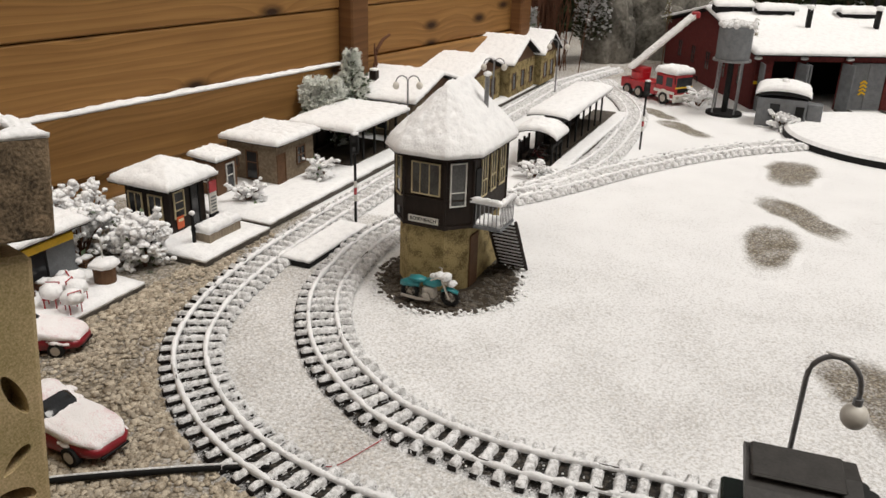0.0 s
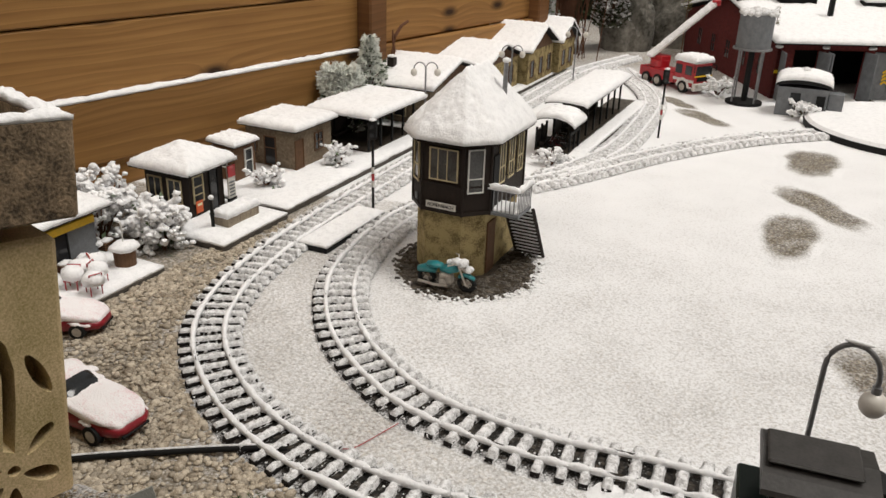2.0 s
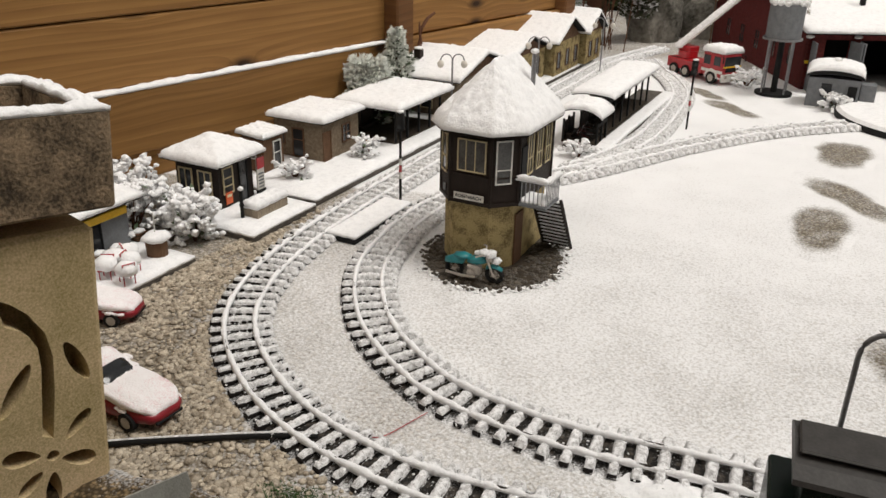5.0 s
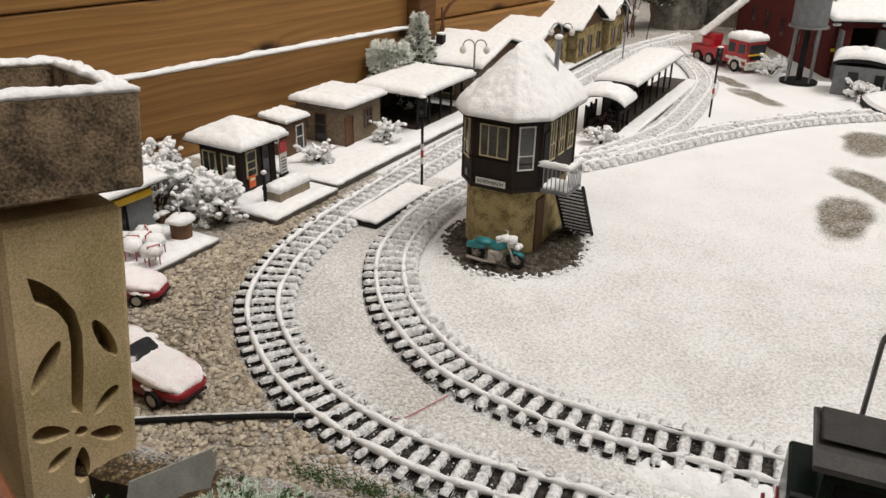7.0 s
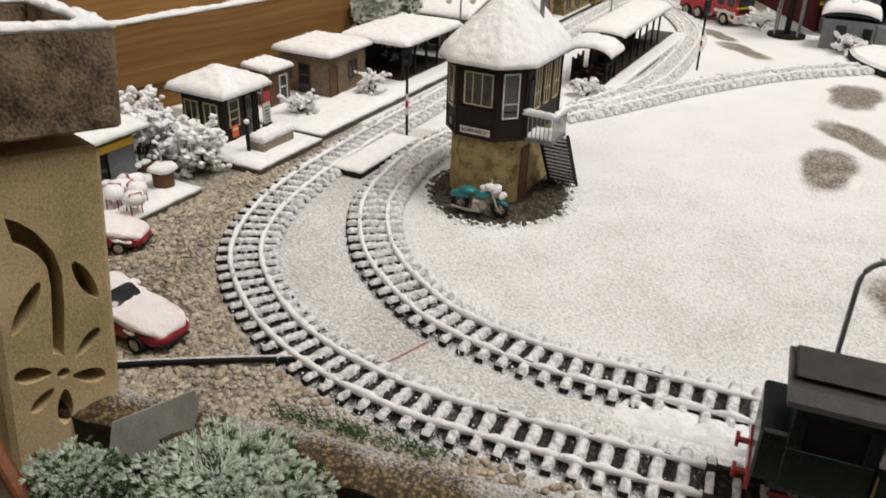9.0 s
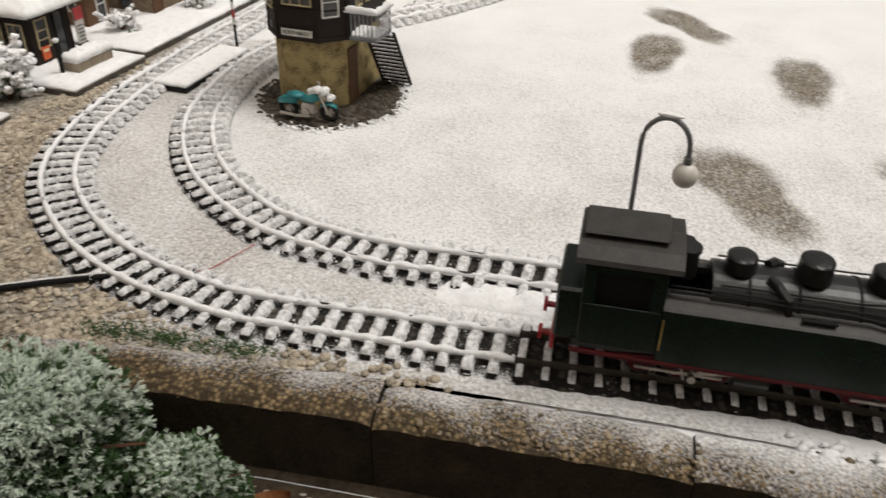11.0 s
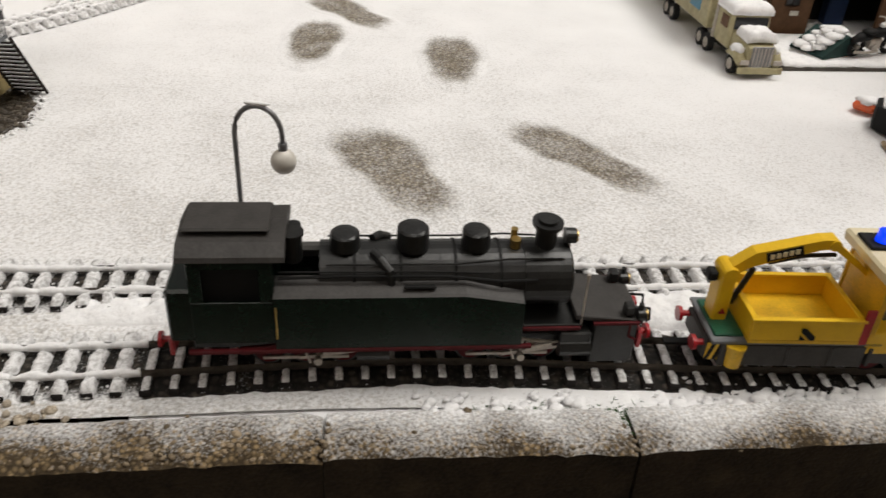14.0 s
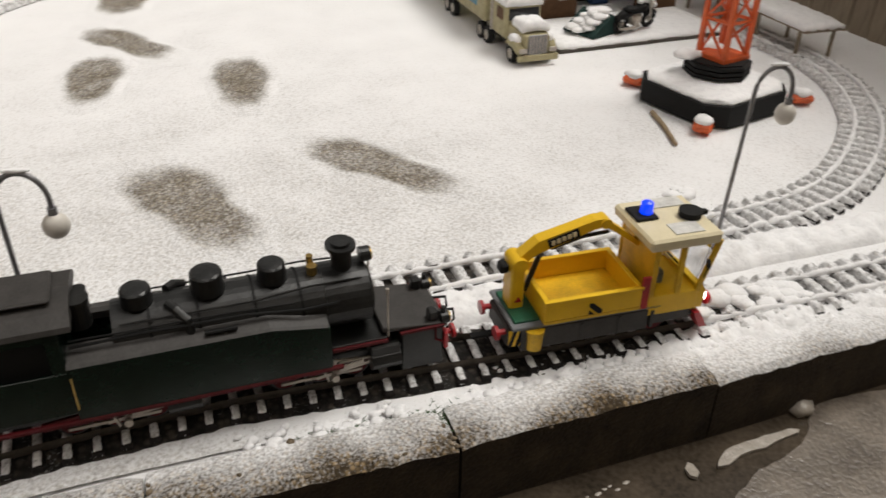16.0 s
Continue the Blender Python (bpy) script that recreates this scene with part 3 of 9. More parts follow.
def sleeper_snow(bm, m, seed, amount, wide=1.0):
    """Low lumpy snow along one sleeper, thinning out so that the dark wood shows in places."""
    for x0, x1, w, n0 in ((-0.0448, -0.0200, 0.0138, 0), (-0.0235, 0.0235, 0.0158, 1), (0.0200, 0.0490, 0.0168, 2)):
        nx, nv = (9 if n0 != 1 else 15), 8
        rows = []
        for i in range(nx + 1):
            u = 2 * i / nx - 1
            x = (x0 + x1) / 2 + (x1 - x0) / 2 * u
            row = []
            for j in range(nv + 1):
                v = 2 * j / nv - 1
                q = Vector((x * 130 + seed * 3.3, v * 1.3, seed * 1.7))
                n = 0.8 * noise.noise(q) + 0.5 * noise.noise(q * 2.3) + 0.45 * noise.noise(q * 5.1 + Vector((0, v * 4, 0)))
                rim = (1 - abs(u) ** 5) * (1 - abs(v) ** 4)
                h = 0.003 + rim ** 0.4 * (0.0070 + amount * 0.0030 * (1 + 0.8 * n))
                y = v * w * 0.5 * (0.96 + 0.24 * n) * wide
                row.append(bm.verts.new(m @ Vector((x + 0.0012 * n, y, h))))
            rows.append(row)
        for a, b in zip(rows, rows[1:]):
            for j in range(nv):
                bm.faces.new((a[j], b[j], b[j + 1], a[j + 1]))


grain = bmesh.new()
bmesh.ops.create_icosphere(grain, subdivisions=1, radius=1)
GRAIN, GRAIN_FACES = [v.co.copy() for v in grain.verts], [[v.index for v in f.verts] for f in grain.faces]
grain.free()


# Stretch cleared by the train; snow is thinned further to paint its shadow.
def under_train(x, y):
    return 0.42 < x < 1.19 and y < 1


def track(name, line, label, bare, fill, keep, dusted=lambda x, y: 1.0):
    """Rails, sleepers, ballast and the snow on them along one line."""
    pts = spline(line, PITCH)
    fine = spline(line, 0.006)
    root = thing(name, label, "track")
    # ballast strip
    verts, cov, faces = [], [], []
    for i, p in enumerate(fine):
        d = (fine[min(i + 1, len(fine) - 1)] - fine[max(i - 1, 0)]).normalized()
        s = Vector((d.y, -d.x, 0))
        for e in (-1, -0.86, -0.5, 0, 0.5, 0.86, 1):
            v = p + s * (0.052 * e * (1 + 0.08 * noise.noise(Vector((i * 0.4, e, 2)))))
            verts.append((v.x, v.y, 0.0045 - 0.0068 * abs(e) ** 4))
            cov.append((snow_cover(v.x, v.y) + 0.10 if not 0.3 < p.x < 1.2 or p.y > 0.95 or name != "outer_track" else 0.35) if abs(e) > 0.95 else fill(p.x, p.y, e) + 0.2 * noise.noise(Vector((p.x * 60, p.y * 60, e))))
        if i:
            for k in range(6):
                faces.append(((i - 1) * 7 + k, i * 7 + k, i * 7 + k + 1, (i - 1) * 7 + k + 1))
    me = bpy.data.meshes.new("ballast")
    me.from_pydata(verts, [], faces)
    me.attributes.new("snow", "FLOAT", "POINT").data.foreach_set("value", cov)
    me.materials.append(BED)
    bed = new("ballast", me)
    bed.parent = root
    bed["kind"] = "stuff"
    for off in (-GAUGE / 2, GAUGE / 2):
        bm = bmesh.new()
        sweep(bm, fine, off, 0.0032, 0.008, 0.0165)
        part("rail", bm, RAIL, root)
        run = []
        bm = bmesh.new()
        for p in fine:
            if bare(p.x, p.y):
                if len(run) > 3:
                    sweep(bm, run, off, 0.0078, 0.0105, 0.0178, 0.55, off * 100)
                run = []
            else:
                run.append(p)
        if len(run) > 3:
            sweep(bm, run, off, 0.0078, 0.0105, 0.0178, 0.55, off * 100)
        part("rail_snow", bm, SNOW, root, "ridge of snow on the rail", smooth=True)
    one = bmesh.new()
    box(one, (0.090, 0.0115, 0.0072), (0, 0, 0.0043), bevel=0.001)
    mesh = None
    snow = bmesh.new()
    rest = bmesh.new()
    for i, p in enumerate(pts):
        d = (pts[min(i + 1, len(pts) - 1)] - pts[max(i - 1, 0)]).normalized()
        m = pose(p.x, p.y, 0, 0, 0, math.degrees(math.atan2(d.y, d.x)) - 90)
        sleeper_snow(snow, m, i + len(pts), dusted(p.x, p.y) * (0.95 + 0.5 * noise.noise(Vector((i * 0.7, 1, 1)))), 0.72 if name == "outer_track" and under_train(p.x, p.y) else 0.80 + 0.18 * ramp01(p.x, -0.05, 0.25) + 0.20 * ramp01(p.y, 1.25, 1.6))
        if keep(p.x, p.y):
            if mesh is None:
                ob = part("sleeper", one, SLEEPER, root)
                mesh = ob.data
            else:
                ob = new("sleeper", mesh)
                ob.parent = root
            ob.matrix_world = m
        else:
            box(rest, (0.090, 0.0115, 0.0072), m @ Vector((0, 0, 0.0043)), (0, 0, math.degrees(math.atan2(d.y, d.x)) - 90))
    if len(rest.verts):
        part("far_sleepers", rest, SLEEPER, root)["kind"] = "stuff"
    else:
        rest.free()
    rnd = random.Random(len(pts))
    V, F = [], []
    for p, q in zip(fine, fine[1:]):
        d = (q - p).normalized()
        s = Vector((d.y, -d.x, 0))
        if p.y > 1.9 or p.x > 1.6 or under_train(p.x, p.y):
            continue
        for k in range(5):
            c = p + s * rnd.choice((rnd.uniform(-0.052, 0.052), rnd.gauss(GAUGE / 2, 0.003), rnd.gauss(-GAUGE / 2, 0.003))) + d * rnd.uniform(0, 0.006)
            r = rnd.uniform(0.0006, 0.0017)
            on_rail = abs(abs((c - p).dot(s)) - GAUGE / 2) < 0.004
            z = (0.0150 if on_rail else rnd.choice((0.0050, 0.0085, 0.0100))) + rnd.random() * 0.002
            b0 = len(V)
            k1 = rnd.uniform(0.7, 1.3)
            V += [(c.x + r * k1 * v.x, c.y + r * v.y, z + r * 0.8 * v.z) for v in GRAIN]
            F += [[b0 + e for e in f] for f in GRAIN_FACES]
    if V:
        me = bpy.data.meshes.new("crumb_snow")
        me.from_pydata(V, [], F)
        me.materials.append(SNOW)
        for f in me.polygons:
            f.use_smooth = True
        crumbs = new("crumb_snow", me)
        crumbs.parent = root
        crumbs["kind"] = "stuff"
    part("sleeper_snow", snow, DUSTED, root, "lumps of snow on the sleepers", smooth=True)["kind"] = "stuff"
    return root


def hole_snow(x, y, e):
    """Snow between the sleepers: little between the rails and on the open side, level with the ground on the yard's
    side. The bare dark gaps hold both melt and painted shade.
    """
    if e > 0.75:
        return 0.45 + 0.30 * ramp01(x, -0.05, 0.25) + 0.3 * ramp01(y, 1.2, 1.6)
    if e < -0.8:
        return 0.42 + 0.25 * ramp01(x, -0.05, 0.25) + 0.25 * ramp01(y, 1.15, 1.6)
    return (0.10 if e > -0.55 else 0.14) + 0.40 * ramp01(y, 1.15, 1.6)


track("outer_track", OUTER, "garden railway track of dark sleepers under snow, along the kerb", under_train,
      lambda x, y, e: 0.05 if under_train(x, y) else hole_snow(x, y, e) + 0.22 * ramp01(x, 1.15, 1.4),
      lambda x, y: x < 1.7 and y < 2.3, lambda x, y: 0.15 if under_train(x, y) else 1.0 + 0.25 * ramp01(y, 1.0, 1.5) + 0.2 * ramp01(x, 1.2, 1.3))
track("inner_track", INNER, "snow-covered railway track curving round the yard", lambda x, y: False,
      lambda x, y, e: hole_snow(x, y, e) + 0.30 * ramp01(y, 1.2, 1.5) + 0.55 * ramp01(x, 0.95, 1.4), lambda x, y: True, lambda x, y: 1.1 + 0.5 * max(ramp01(y, 0.95, 1.2), ramp01(x, 1.0, 1.4)))
track("siding_track", SIDING, "snow-filled siding beside the canopy platform", lambda x, y: False, lambda x, y, e: 0.95, lambda x, y: y < 3.0, lambda x, y: 1.5)


# ---- timber fence behind the station ----
FENCE = station(-0.18, 0.455, 0, -10.2)


def fence_board(length, height, seed):
    bm = bmesh.new()
    box(bm, (length, 0.028, height), bevel=0.004)
    return bm


fence = thing("fence", "garden fence of broad orange-brown softwood boards", "fence", FENCE, kind="structure")
LEVELS = [(-0.05, 0.125, 0.018), (0.062, 0.205, 0.0), (0.207, 0.354, 0.022), (0.356, 0.502, 0.020), (0.504, 0.65, 0.022), (0.652, 0.80, 0.020)]
SPANS = [(-1.6, -0.62), (-0.585, 0.962), (1.038, 1.93)]
for (x0, x1) in SPANS:
    for z0, z1, dy in LEVELS:
        b = part("board", fence_board(x1 - x0, z1 - z0 - 0.001, x0), FENCE_WOOD, fence)
        b.location = ((x0 + x1) / 2, dy, (z0 + z1) / 2)
for x in (-0.60, 1.0, 1.96):
    bm = bmesh.new()
    box(bm, (0.075, 0.075, 1.0), bevel=0.005)
    b = part("post", bm, POST_WOOD, fence, "dark brown square fence post")
    b.location = (x, 0.0, 0.40)
bm = bmesh.new()
for x0, x1 in SPANS[1:2]:
    snow_over(bm, x1 - x0 - 0.02, 0.022, lambda u, v: 0.0, 0.008, 4, 90, 4, 0.6)
b = part("ledge_snow", bm, SNOW, fence, "line of snow on the board's edge", smooth=True)
b.location = (0.19, -0.004, 0.204)


bm = bmesh.new()
box(bm, (3.56, 0.01, 0.86), (0.17, 0.048, 0.38))
part("backing", bm, POST_WOOD, fence, "dark boards behind the gaps")


# ---- concrete planter at the kerb ----
def planter():
    root = thing("planter", "tall mossy concrete planter with a flower cut into its side", "planter", pose(-0.234, 0.750, -0.08, 0, 5, 58))
    # local: the corner at the origin, the front face along -x, its depth along +y
    w, h = 0.122, 0.40
    bm = bmesh.new()
    box(bm, (w, 0.145, h - 0.02), (-w / 2, 0.0725, h / 2 - 0.01), bevel=0.006)
    shaft = part("shaft", bm, CONCRETE, root, "mossy concrete shaft with cut-out leaves")

    cuts = bmesh.new()
    stem = [(-0.0996, 0.3235), (-0.0871, 0.3161), (-0.072, 0.3014), (-0.0575, 0.2773), (-0.0520, 0.2499), (-0.0535, 0.2106), (-0.0590, 0.1562), (-0.070, 0.1625),
            (-0.0665, 0.2084), (-0.0645, 0.2408), (-0.066, 0.2636), (-0.0725, 0.2770), (-0.0814, 0.2862), (-0.0943, 0.2940)]
    profile(cuts, stem[::-1], -0.02, 0.040)

    def petal(x0, z0, x1, z1, wd, blunt=0.0):
        """A leaf from its tip to its outer end, half as wide as wd says, rounder at the end where blunt."""
        a, b = Vector((x0, z0)), Vector((x1, z1))
        side = Vector((-(b - a).y, (b - a).x)).normalized()
        ring = []
        for i in range(16):
            t = 6.2832 * i / 16
            k = 0.5 - 0.5 * math.cos(t)
            q = a.lerp(b, k) + side * wd * math.sin(t) * (1 - blunt * math.cos(t)) * (0.75 + 0.25 * abs(math.sin(t)))
            ring.append((q.x, q.y))
        profile(cuts, ring, -0.02, 0.040)
    petal(-0.0400, 0.2615, -0.0180, 0.2125, 0.0078)
    petal(-0.0750, 0.2487, -0.1068, 0.1964, 0.0080)
    petal(-0.0472, 0.1492, -0.0190, 0.1770, 0.0070, 0.3)
    petal(-0.0733, 0.1400, -0.1108, 0.1500, 0.0095, 0.35)
    petal(-0.0527, 0.1290, -0.0165, 0.1150, 0.0090, 0.35)
    petal(-0.0620, 0.1160, -0.0655, 0.0710, 0.0085, 0.2)
    petal(-0.0735, 0.1215, -0.0985, 0.1000, 0.0072, 0.2)
    petal(-0.0682, 0.1365, -0.0546, 0.1350, 0.0062)
    me = bpy.data.meshes.new("cut")
    cuts.to_mesh(me)
    cuts.free()
    cutter = new("cutter", me)
    cutter.matrix_world = root.matrix_world
    mod = shaft.modifiers.new("cut", "BOOLEAN")
    mod.operation, mod.object, mod.solver = "DIFFERENCE", cutter, "EXACT"
    mod.use_self = True
    bpy.context.view_layer.update()
    done = bpy.data.meshes.new_from_object(shaft.evaluated_get(bpy.context.evaluated_depsgraph_get()))
    shaft.modifiers.clear()
    shaft.data = done
    bpy.data.objects.remove(cutter)
    # the wide box on top, hollow
    bm = bmesh.new()
    o, t, z0, z1 = 0.016, 0.020, h, h + 0.098
    sides = []
    for sx, sy, cx, cy in ((w + 2 * o, t, -w / 2, -o + t / 2), (w + 2 * o, t, -w / 2, 0.145 + o - t / 2), (t, 0.145 + 2 * o - 2 * t, o - t / 2, 0.0725), (t, 0.145 + 2 * o - 2 * t, -w - o + t / 2, 0.0725)):
        side = bmesh.new()
        box(side, (sx, sy, z1 - z0), (cx, cy, (z0 + z1) / 2), bevel=0.003)
        sides.append(side)
    box(bm, (w, 0.145, 0.03), (-w / 2, 0.0725, h + 0.012))
    bowl = part("bowl", bm, CONCRETE_DARK, root, "darkly stained square concrete bowl")
    for side in sides:
        part("bowl_side", side, CONCRETE_DARK, bowl)
    bm = bmesh.new()
    for sx, sy, cx, cy in ((w + 2 * o, t, -w / 2, -o + t / 2), (w + 2 * o, t, -w / 2, 0.145 + o - t / 2), (t, 0.145 + 2 * o - 2 * t, o - t / 2, 0.0725), (t, 0.145 + 2 * o - 2 * t, -w - o + t / 2, 0.0725)):
        sub = bmesh.new()
        snow_over(sub, sx, sy, lambda u, v: 0, 0.006, cx * 50, 24, 6 if sx > sy else 24, 0.6)
        for v in sub.verts:
            v.co += Vector((cx, cy, z1))
        tmp = bpy.data.meshes.new("tmp")
        sub.to_mesh(tmp)
        sub.free()
        bm.from_mesh(tmp)
        bpy.data.meshes.remove(tmp)
    part("rim_snow", bm, SNOW, root, "thin snow on the planter's rim", smooth=True)
    return root


planter()


# ---- the train ----
def on_line(x, line=OUTER):
    """Place and heading on a line at the plan's x."""
    pts = spline(line, 0.01)
    i = min(range(1, len(pts) - 1), key=lambda k: abs(pts[k].x - x) + (9 if pts[k].y > 1 else 0))
    d = pts[i - 1] - pts[i + 1]
    return pts[i], math.degrees(math.atan2(d.y, d.x))


def wheel(parent, x, y, r, mat=BLACK_MATT, spoke=False):
    bm = bmesh.new()
    cyl(bm, r, 0.006, (0, 0, 0), (90, 0, 0), n=20)
    cyl(bm, r * 1.1, 0.002, (0, -0.003 if y > 0 else 0.003, 0), (90, 0, 0), n=20)
    cyl(bm, r * 0.3, 0.009, (0, 0, 0), (90, 0, 0), n=10)
    w = part("wheel", bm, mat, parent)
    w.location = (x, y, 0.0165 + r)
    bm = bmesh.new()
    cyl(bm, r * 0.86, 0.0065, (0, 0, 0), (90, 0, 0), n=20)
    part("rim", bm, RED_DARK, w)
    return w


def lettering(name, text, size, parent, mat, m):
    """Raised letters as a mesh, from the built-in font."""
    cu = bpy.data.curves.new(name, "FONT")
    cu.body, cu.size, cu.align_x, cu.align_y, cu.extrude = text, size, "CENTER", "CENTER", 0.0004
    ob = new(name, cu)
    bpy.context.view_layer.update()
    me = bpy.data.meshes.new_from_object(ob.evaluated_get(bpy.context.evaluated_depsgraph_get()))
    bpy.data.objects.remove(ob)
    me.materials.clear()
    me.materials.append(mat)
    t = new(name, me)
    t.parent = parent
    t.matrix_local = m
    return t


def stripes(name, parent, at, w, h, n, rot=(90, 0, 0)):
    """A yellow plate with slanting black bars."""
    bm = bmesh.new()
    box(bm, (w, h, 0.0012))
    p = part(name, bm, YELLOW, parent, "yellow and black hazard plate")
    p.matrix_local = pose(*at, *rot)
    for i in range(n):
        bm = bmesh.new()
        x = -w / 2 + w * (i + 0.5) / n
        d = w / n * 0.25
        prism(bm, [(x - d - h * 0.12, -h / 2 * 0.96), (x + d - h * 0.12, -h / 2 * 0.96), (x + d + h * 0.12, h / 2 * 0.96), (x - d + h * 0.12, h / 2 * 0.96)], 0.0005, 0.0012)
        part("bar", bm, BLACK_MATT, p)
    return p


def buffer(parent, x, y, z, front, mat=RED):
    s = 1 if front else -1
    bm = bmesh.new()
    cyl(bm, 0.0035, 0.014, (s * 0.007, 0, 0), (0, 90, 0), n=10)
    cyl(bm, 0.0085, 0.004, (s * 0.015, 0, 0), (0, 90, 0), n=16)
    b = part("buffer", bm, mat, parent, "red buffer")
    b.location = (x, y, z)


CLEAR = material("clear_plastic", (0.9, 0.9, 0.9), 0.06, scale=40, bump=0.0, transmission=1.0)


def crane_wagon(m):
    root = thing("crane_wagon", "yellow rail truck with folded loading crane and blue beacon", "rail vehicle", m)
    bm = bmesh.new()
    box(bm, (0.150, 0.077, 0.030), (-0.024, 0, 0.046), bevel=0.0015)
    box(bm, (0.225, 0.058, 0.026), (0, 0, 0.046), bevel=0.002)
    box(bm, (0.060, 0.070, 0.016), (0.076, 0, 0.042), bevel=0.001)
    for x in (-0.075, -0.03, 0.015, 0.055):
        box(bm, (0.004, 0.0795, 0.024), (x, 0, 0.046), bevel=0.0006)
    part("chassis", bm, LIFTED_BLACK, root, "dark grey underframe")
    for x in (-0.072, 0.066):
        for y in (-0.0225, 0.0225):
            wheel(root, x, y, 0.0155)
    # deck
    bm = bmesh.new()
    box(bm, (0.175, 0.076, 0.005), (-0.022, 0, 0.0625), bevel=0.001)
    part("deck", bm, GREY_PAINT, root, "grey deck plate")
    # bed
    L, W, H, t = 0.112, 0.084, 0.026, 0.004
    bed = bmesh.new()
    box(bed, (L, W, t), (0, 0, t / 2))
    b = part("bed", bed, YELLOW_DARK, root, "open yellow tipper bed")
    b.location = (-0.020, 0, 0.0665)
    for sx, sy, cx, cy in ((L, t, 0, -W / 2 + t / 2), (L, t, 0, W / 2 - t / 2), (t, W - 2 * t, -L / 2 + t / 2, 0), (t, W - 2 * t, L / 2 - t / 2, 0)):
        bm = bmesh.new()
        box(bm, (sx, sy, H), (cx, cy, t + H / 2), bevel=0.0008)
        box(bm, (sx + (0.003 if sx > sy else 0.002), sy + 0.002, 0.0035), (cx, cy, t + H), bevel=0.0006)
        part("bed_side", bm, YELLOW, b)
    for k in (-1, 1):
        bm = bmesh.new()
        prism(bm, [(0, 0), (0.006, 0), (0, 0.006)] if k < 0 else [(0.0, 0.0105), (0.0105, 0.0), (0.015, 0.0), (0.015, 0.0045), (0.0045, 0.015), (0.0, 0.015)], 0, 0.001)
        e = part("emblem", bm, BLACK_MATT, b, "black square emblem")
        e.matrix_local = pose(-0.006, -W / 2 - 0.0004, 0.006, 90, 0, 0)
    # cab
    cab = bmesh.new()
    box(cab, (0.062, 0.076, 0.028), (0, 0, 0.014), bevel=0.001)
    c = part("cab", cab, YELLOW, root, "yellow cab with open windows")
    c.location = (0.078, 0, 0.050)
    for x, y, lean in ((-0.028, -0.036, 0), (-0.028, 0.036, 0), (0.004, -0.036, 0), (0.004, 0.036, 0), (0.029, -0.036, 14), (0.029, 0.036, 14)):
        bm = bmesh.new()
        box(bm, (0.007, 0.004, 0.072), (0, 0, 0), (0, lean, 0), bevel=0.0006)
        p = part("cab_post", bm, YELLOW_DARK, c)
        p.location = (x + (0.009 if lean else 0), y, 0.060)
    bm = bmesh.new()
    box(bm, (0.004, 0.070, 0.062), (-0.028, 0, 0.055))
    part("rear_wall", bm, YELLOW_DARK, c)
    bm = bmesh.new()
    box(bm, (0.003, 0.070, 0.010), (0.036, 0, 0.090))
    part("windscreen_frame", bm, YELLOW, c)
    bm = bmesh.new()
    box(bm, (0.0015, 0.064, 0.052), (0.034, 0, 0.057), (0, 14, 0))
    g = part("windscreen", bm, CLEAR, c, "clear windscreen")
    bm = bmesh.new()
    box(bm, (0.020, 0.030, 0.022), (-0.010, 0, 0.034), bevel=0.003)
    box(bm, (0.007, 0.030, 0.028), (-0.020, 0, 0.055), bevel=0.003)
    part("driver_seat", bm, GREY_PAINT, c, "grey seat")
    bm = bmesh.new()
    cyl(bm, 0.009, 0.002, (0.017, 0.0, 0.050), (0, 50, 0), n=14)
    part("steering_wheel", bm, BLACK_MATT, c)
    # sloping bonnet with grille
    bm = bmesh.new()
    profile(bm, [(0.030, 0.0), (0.040, 0.0), (0.042, 0.022), (0.036, 0.034), (0.028, 0.034)], -0.036, 0.036)
    h = part("bonnet", bm, YELLOW, c, "yellow ribbed radiator front")
    for k in range(9):
        bm = bmesh.new()
        box(bm, (0.0016, 0.0026, 0.018), (0.0415, -0.018 + 0.0045 * k, 0.012), (0, 8, 0))
        part("grille_rib", bm, YELLOW_DARK, h)
    for y in (-0.029, 0.029):
        bm = bmesh.new()
        box(bm, (0.005, 0.013, 0.012), (0, 0, 0), bevel=0.002)
        p = part("headlight", bm, WHITE_LAMP, c, "glowing white headlight")
        p.location = (0.0430, y, 0.014)
        bm = bmesh.new()
        cyl(bm, 0.006, 0.0025, (0.034, y * 1.42, 0.066), (20, 90, 0), n=14)
        tube(bm, [(0.033, y * 1.2, 0.03), (0.036, y * 1.4, 0.062)], 0.0008, 6)
        part("mirror", bm, BLACK_MATT, c)
    # roof
    bm = bmesh.new()
    box(bm, (0.086, 0.088, 0.016), (0, 0, 0), bevel=0.003)
    for v in bm.verts:
        if v.co.z < 0:
            v.co.x *= 0.97
    r = part("cab_roof", bm, CREAM, root, "cream cab roof")
    r.location = (0.079, 0, 0.152)
    bm = bmesh.new()
    box(bm, (0.034, 0.022, 0.0012), (0.006, -0.026, 0.0088))
    part("hatch", bm, WHITE, r, "white roof hatch")
    bm = bmesh.new()
    box(bm, (0.040, 0.020, 0.0012), (0.012, 0.030, 0.0088))
    part("hatch", bm, WHITE, r, "white roof hatch")
    bm = bmesh.new()
    box(bm, (0.026, 0.030, 0.004), (-0.026, 0.012, 0.0100), bevel=0.001)
    part("beacon_base", bm, BLACK_MATT, r)
    bm = bmesh.new()
    cyl(bm, 0.0075, 0.013, (-0.022, 0.010, 0.0185), r2=0.0066, n=18)
    ball(bm, 0.0066, (-0.022, 0.010, 0.0247), (1, 1, 0.45), 2)
    part("beacon", bm, BLUE, r, "lit blue beacon", smooth=False)
    bm = bmesh.new()
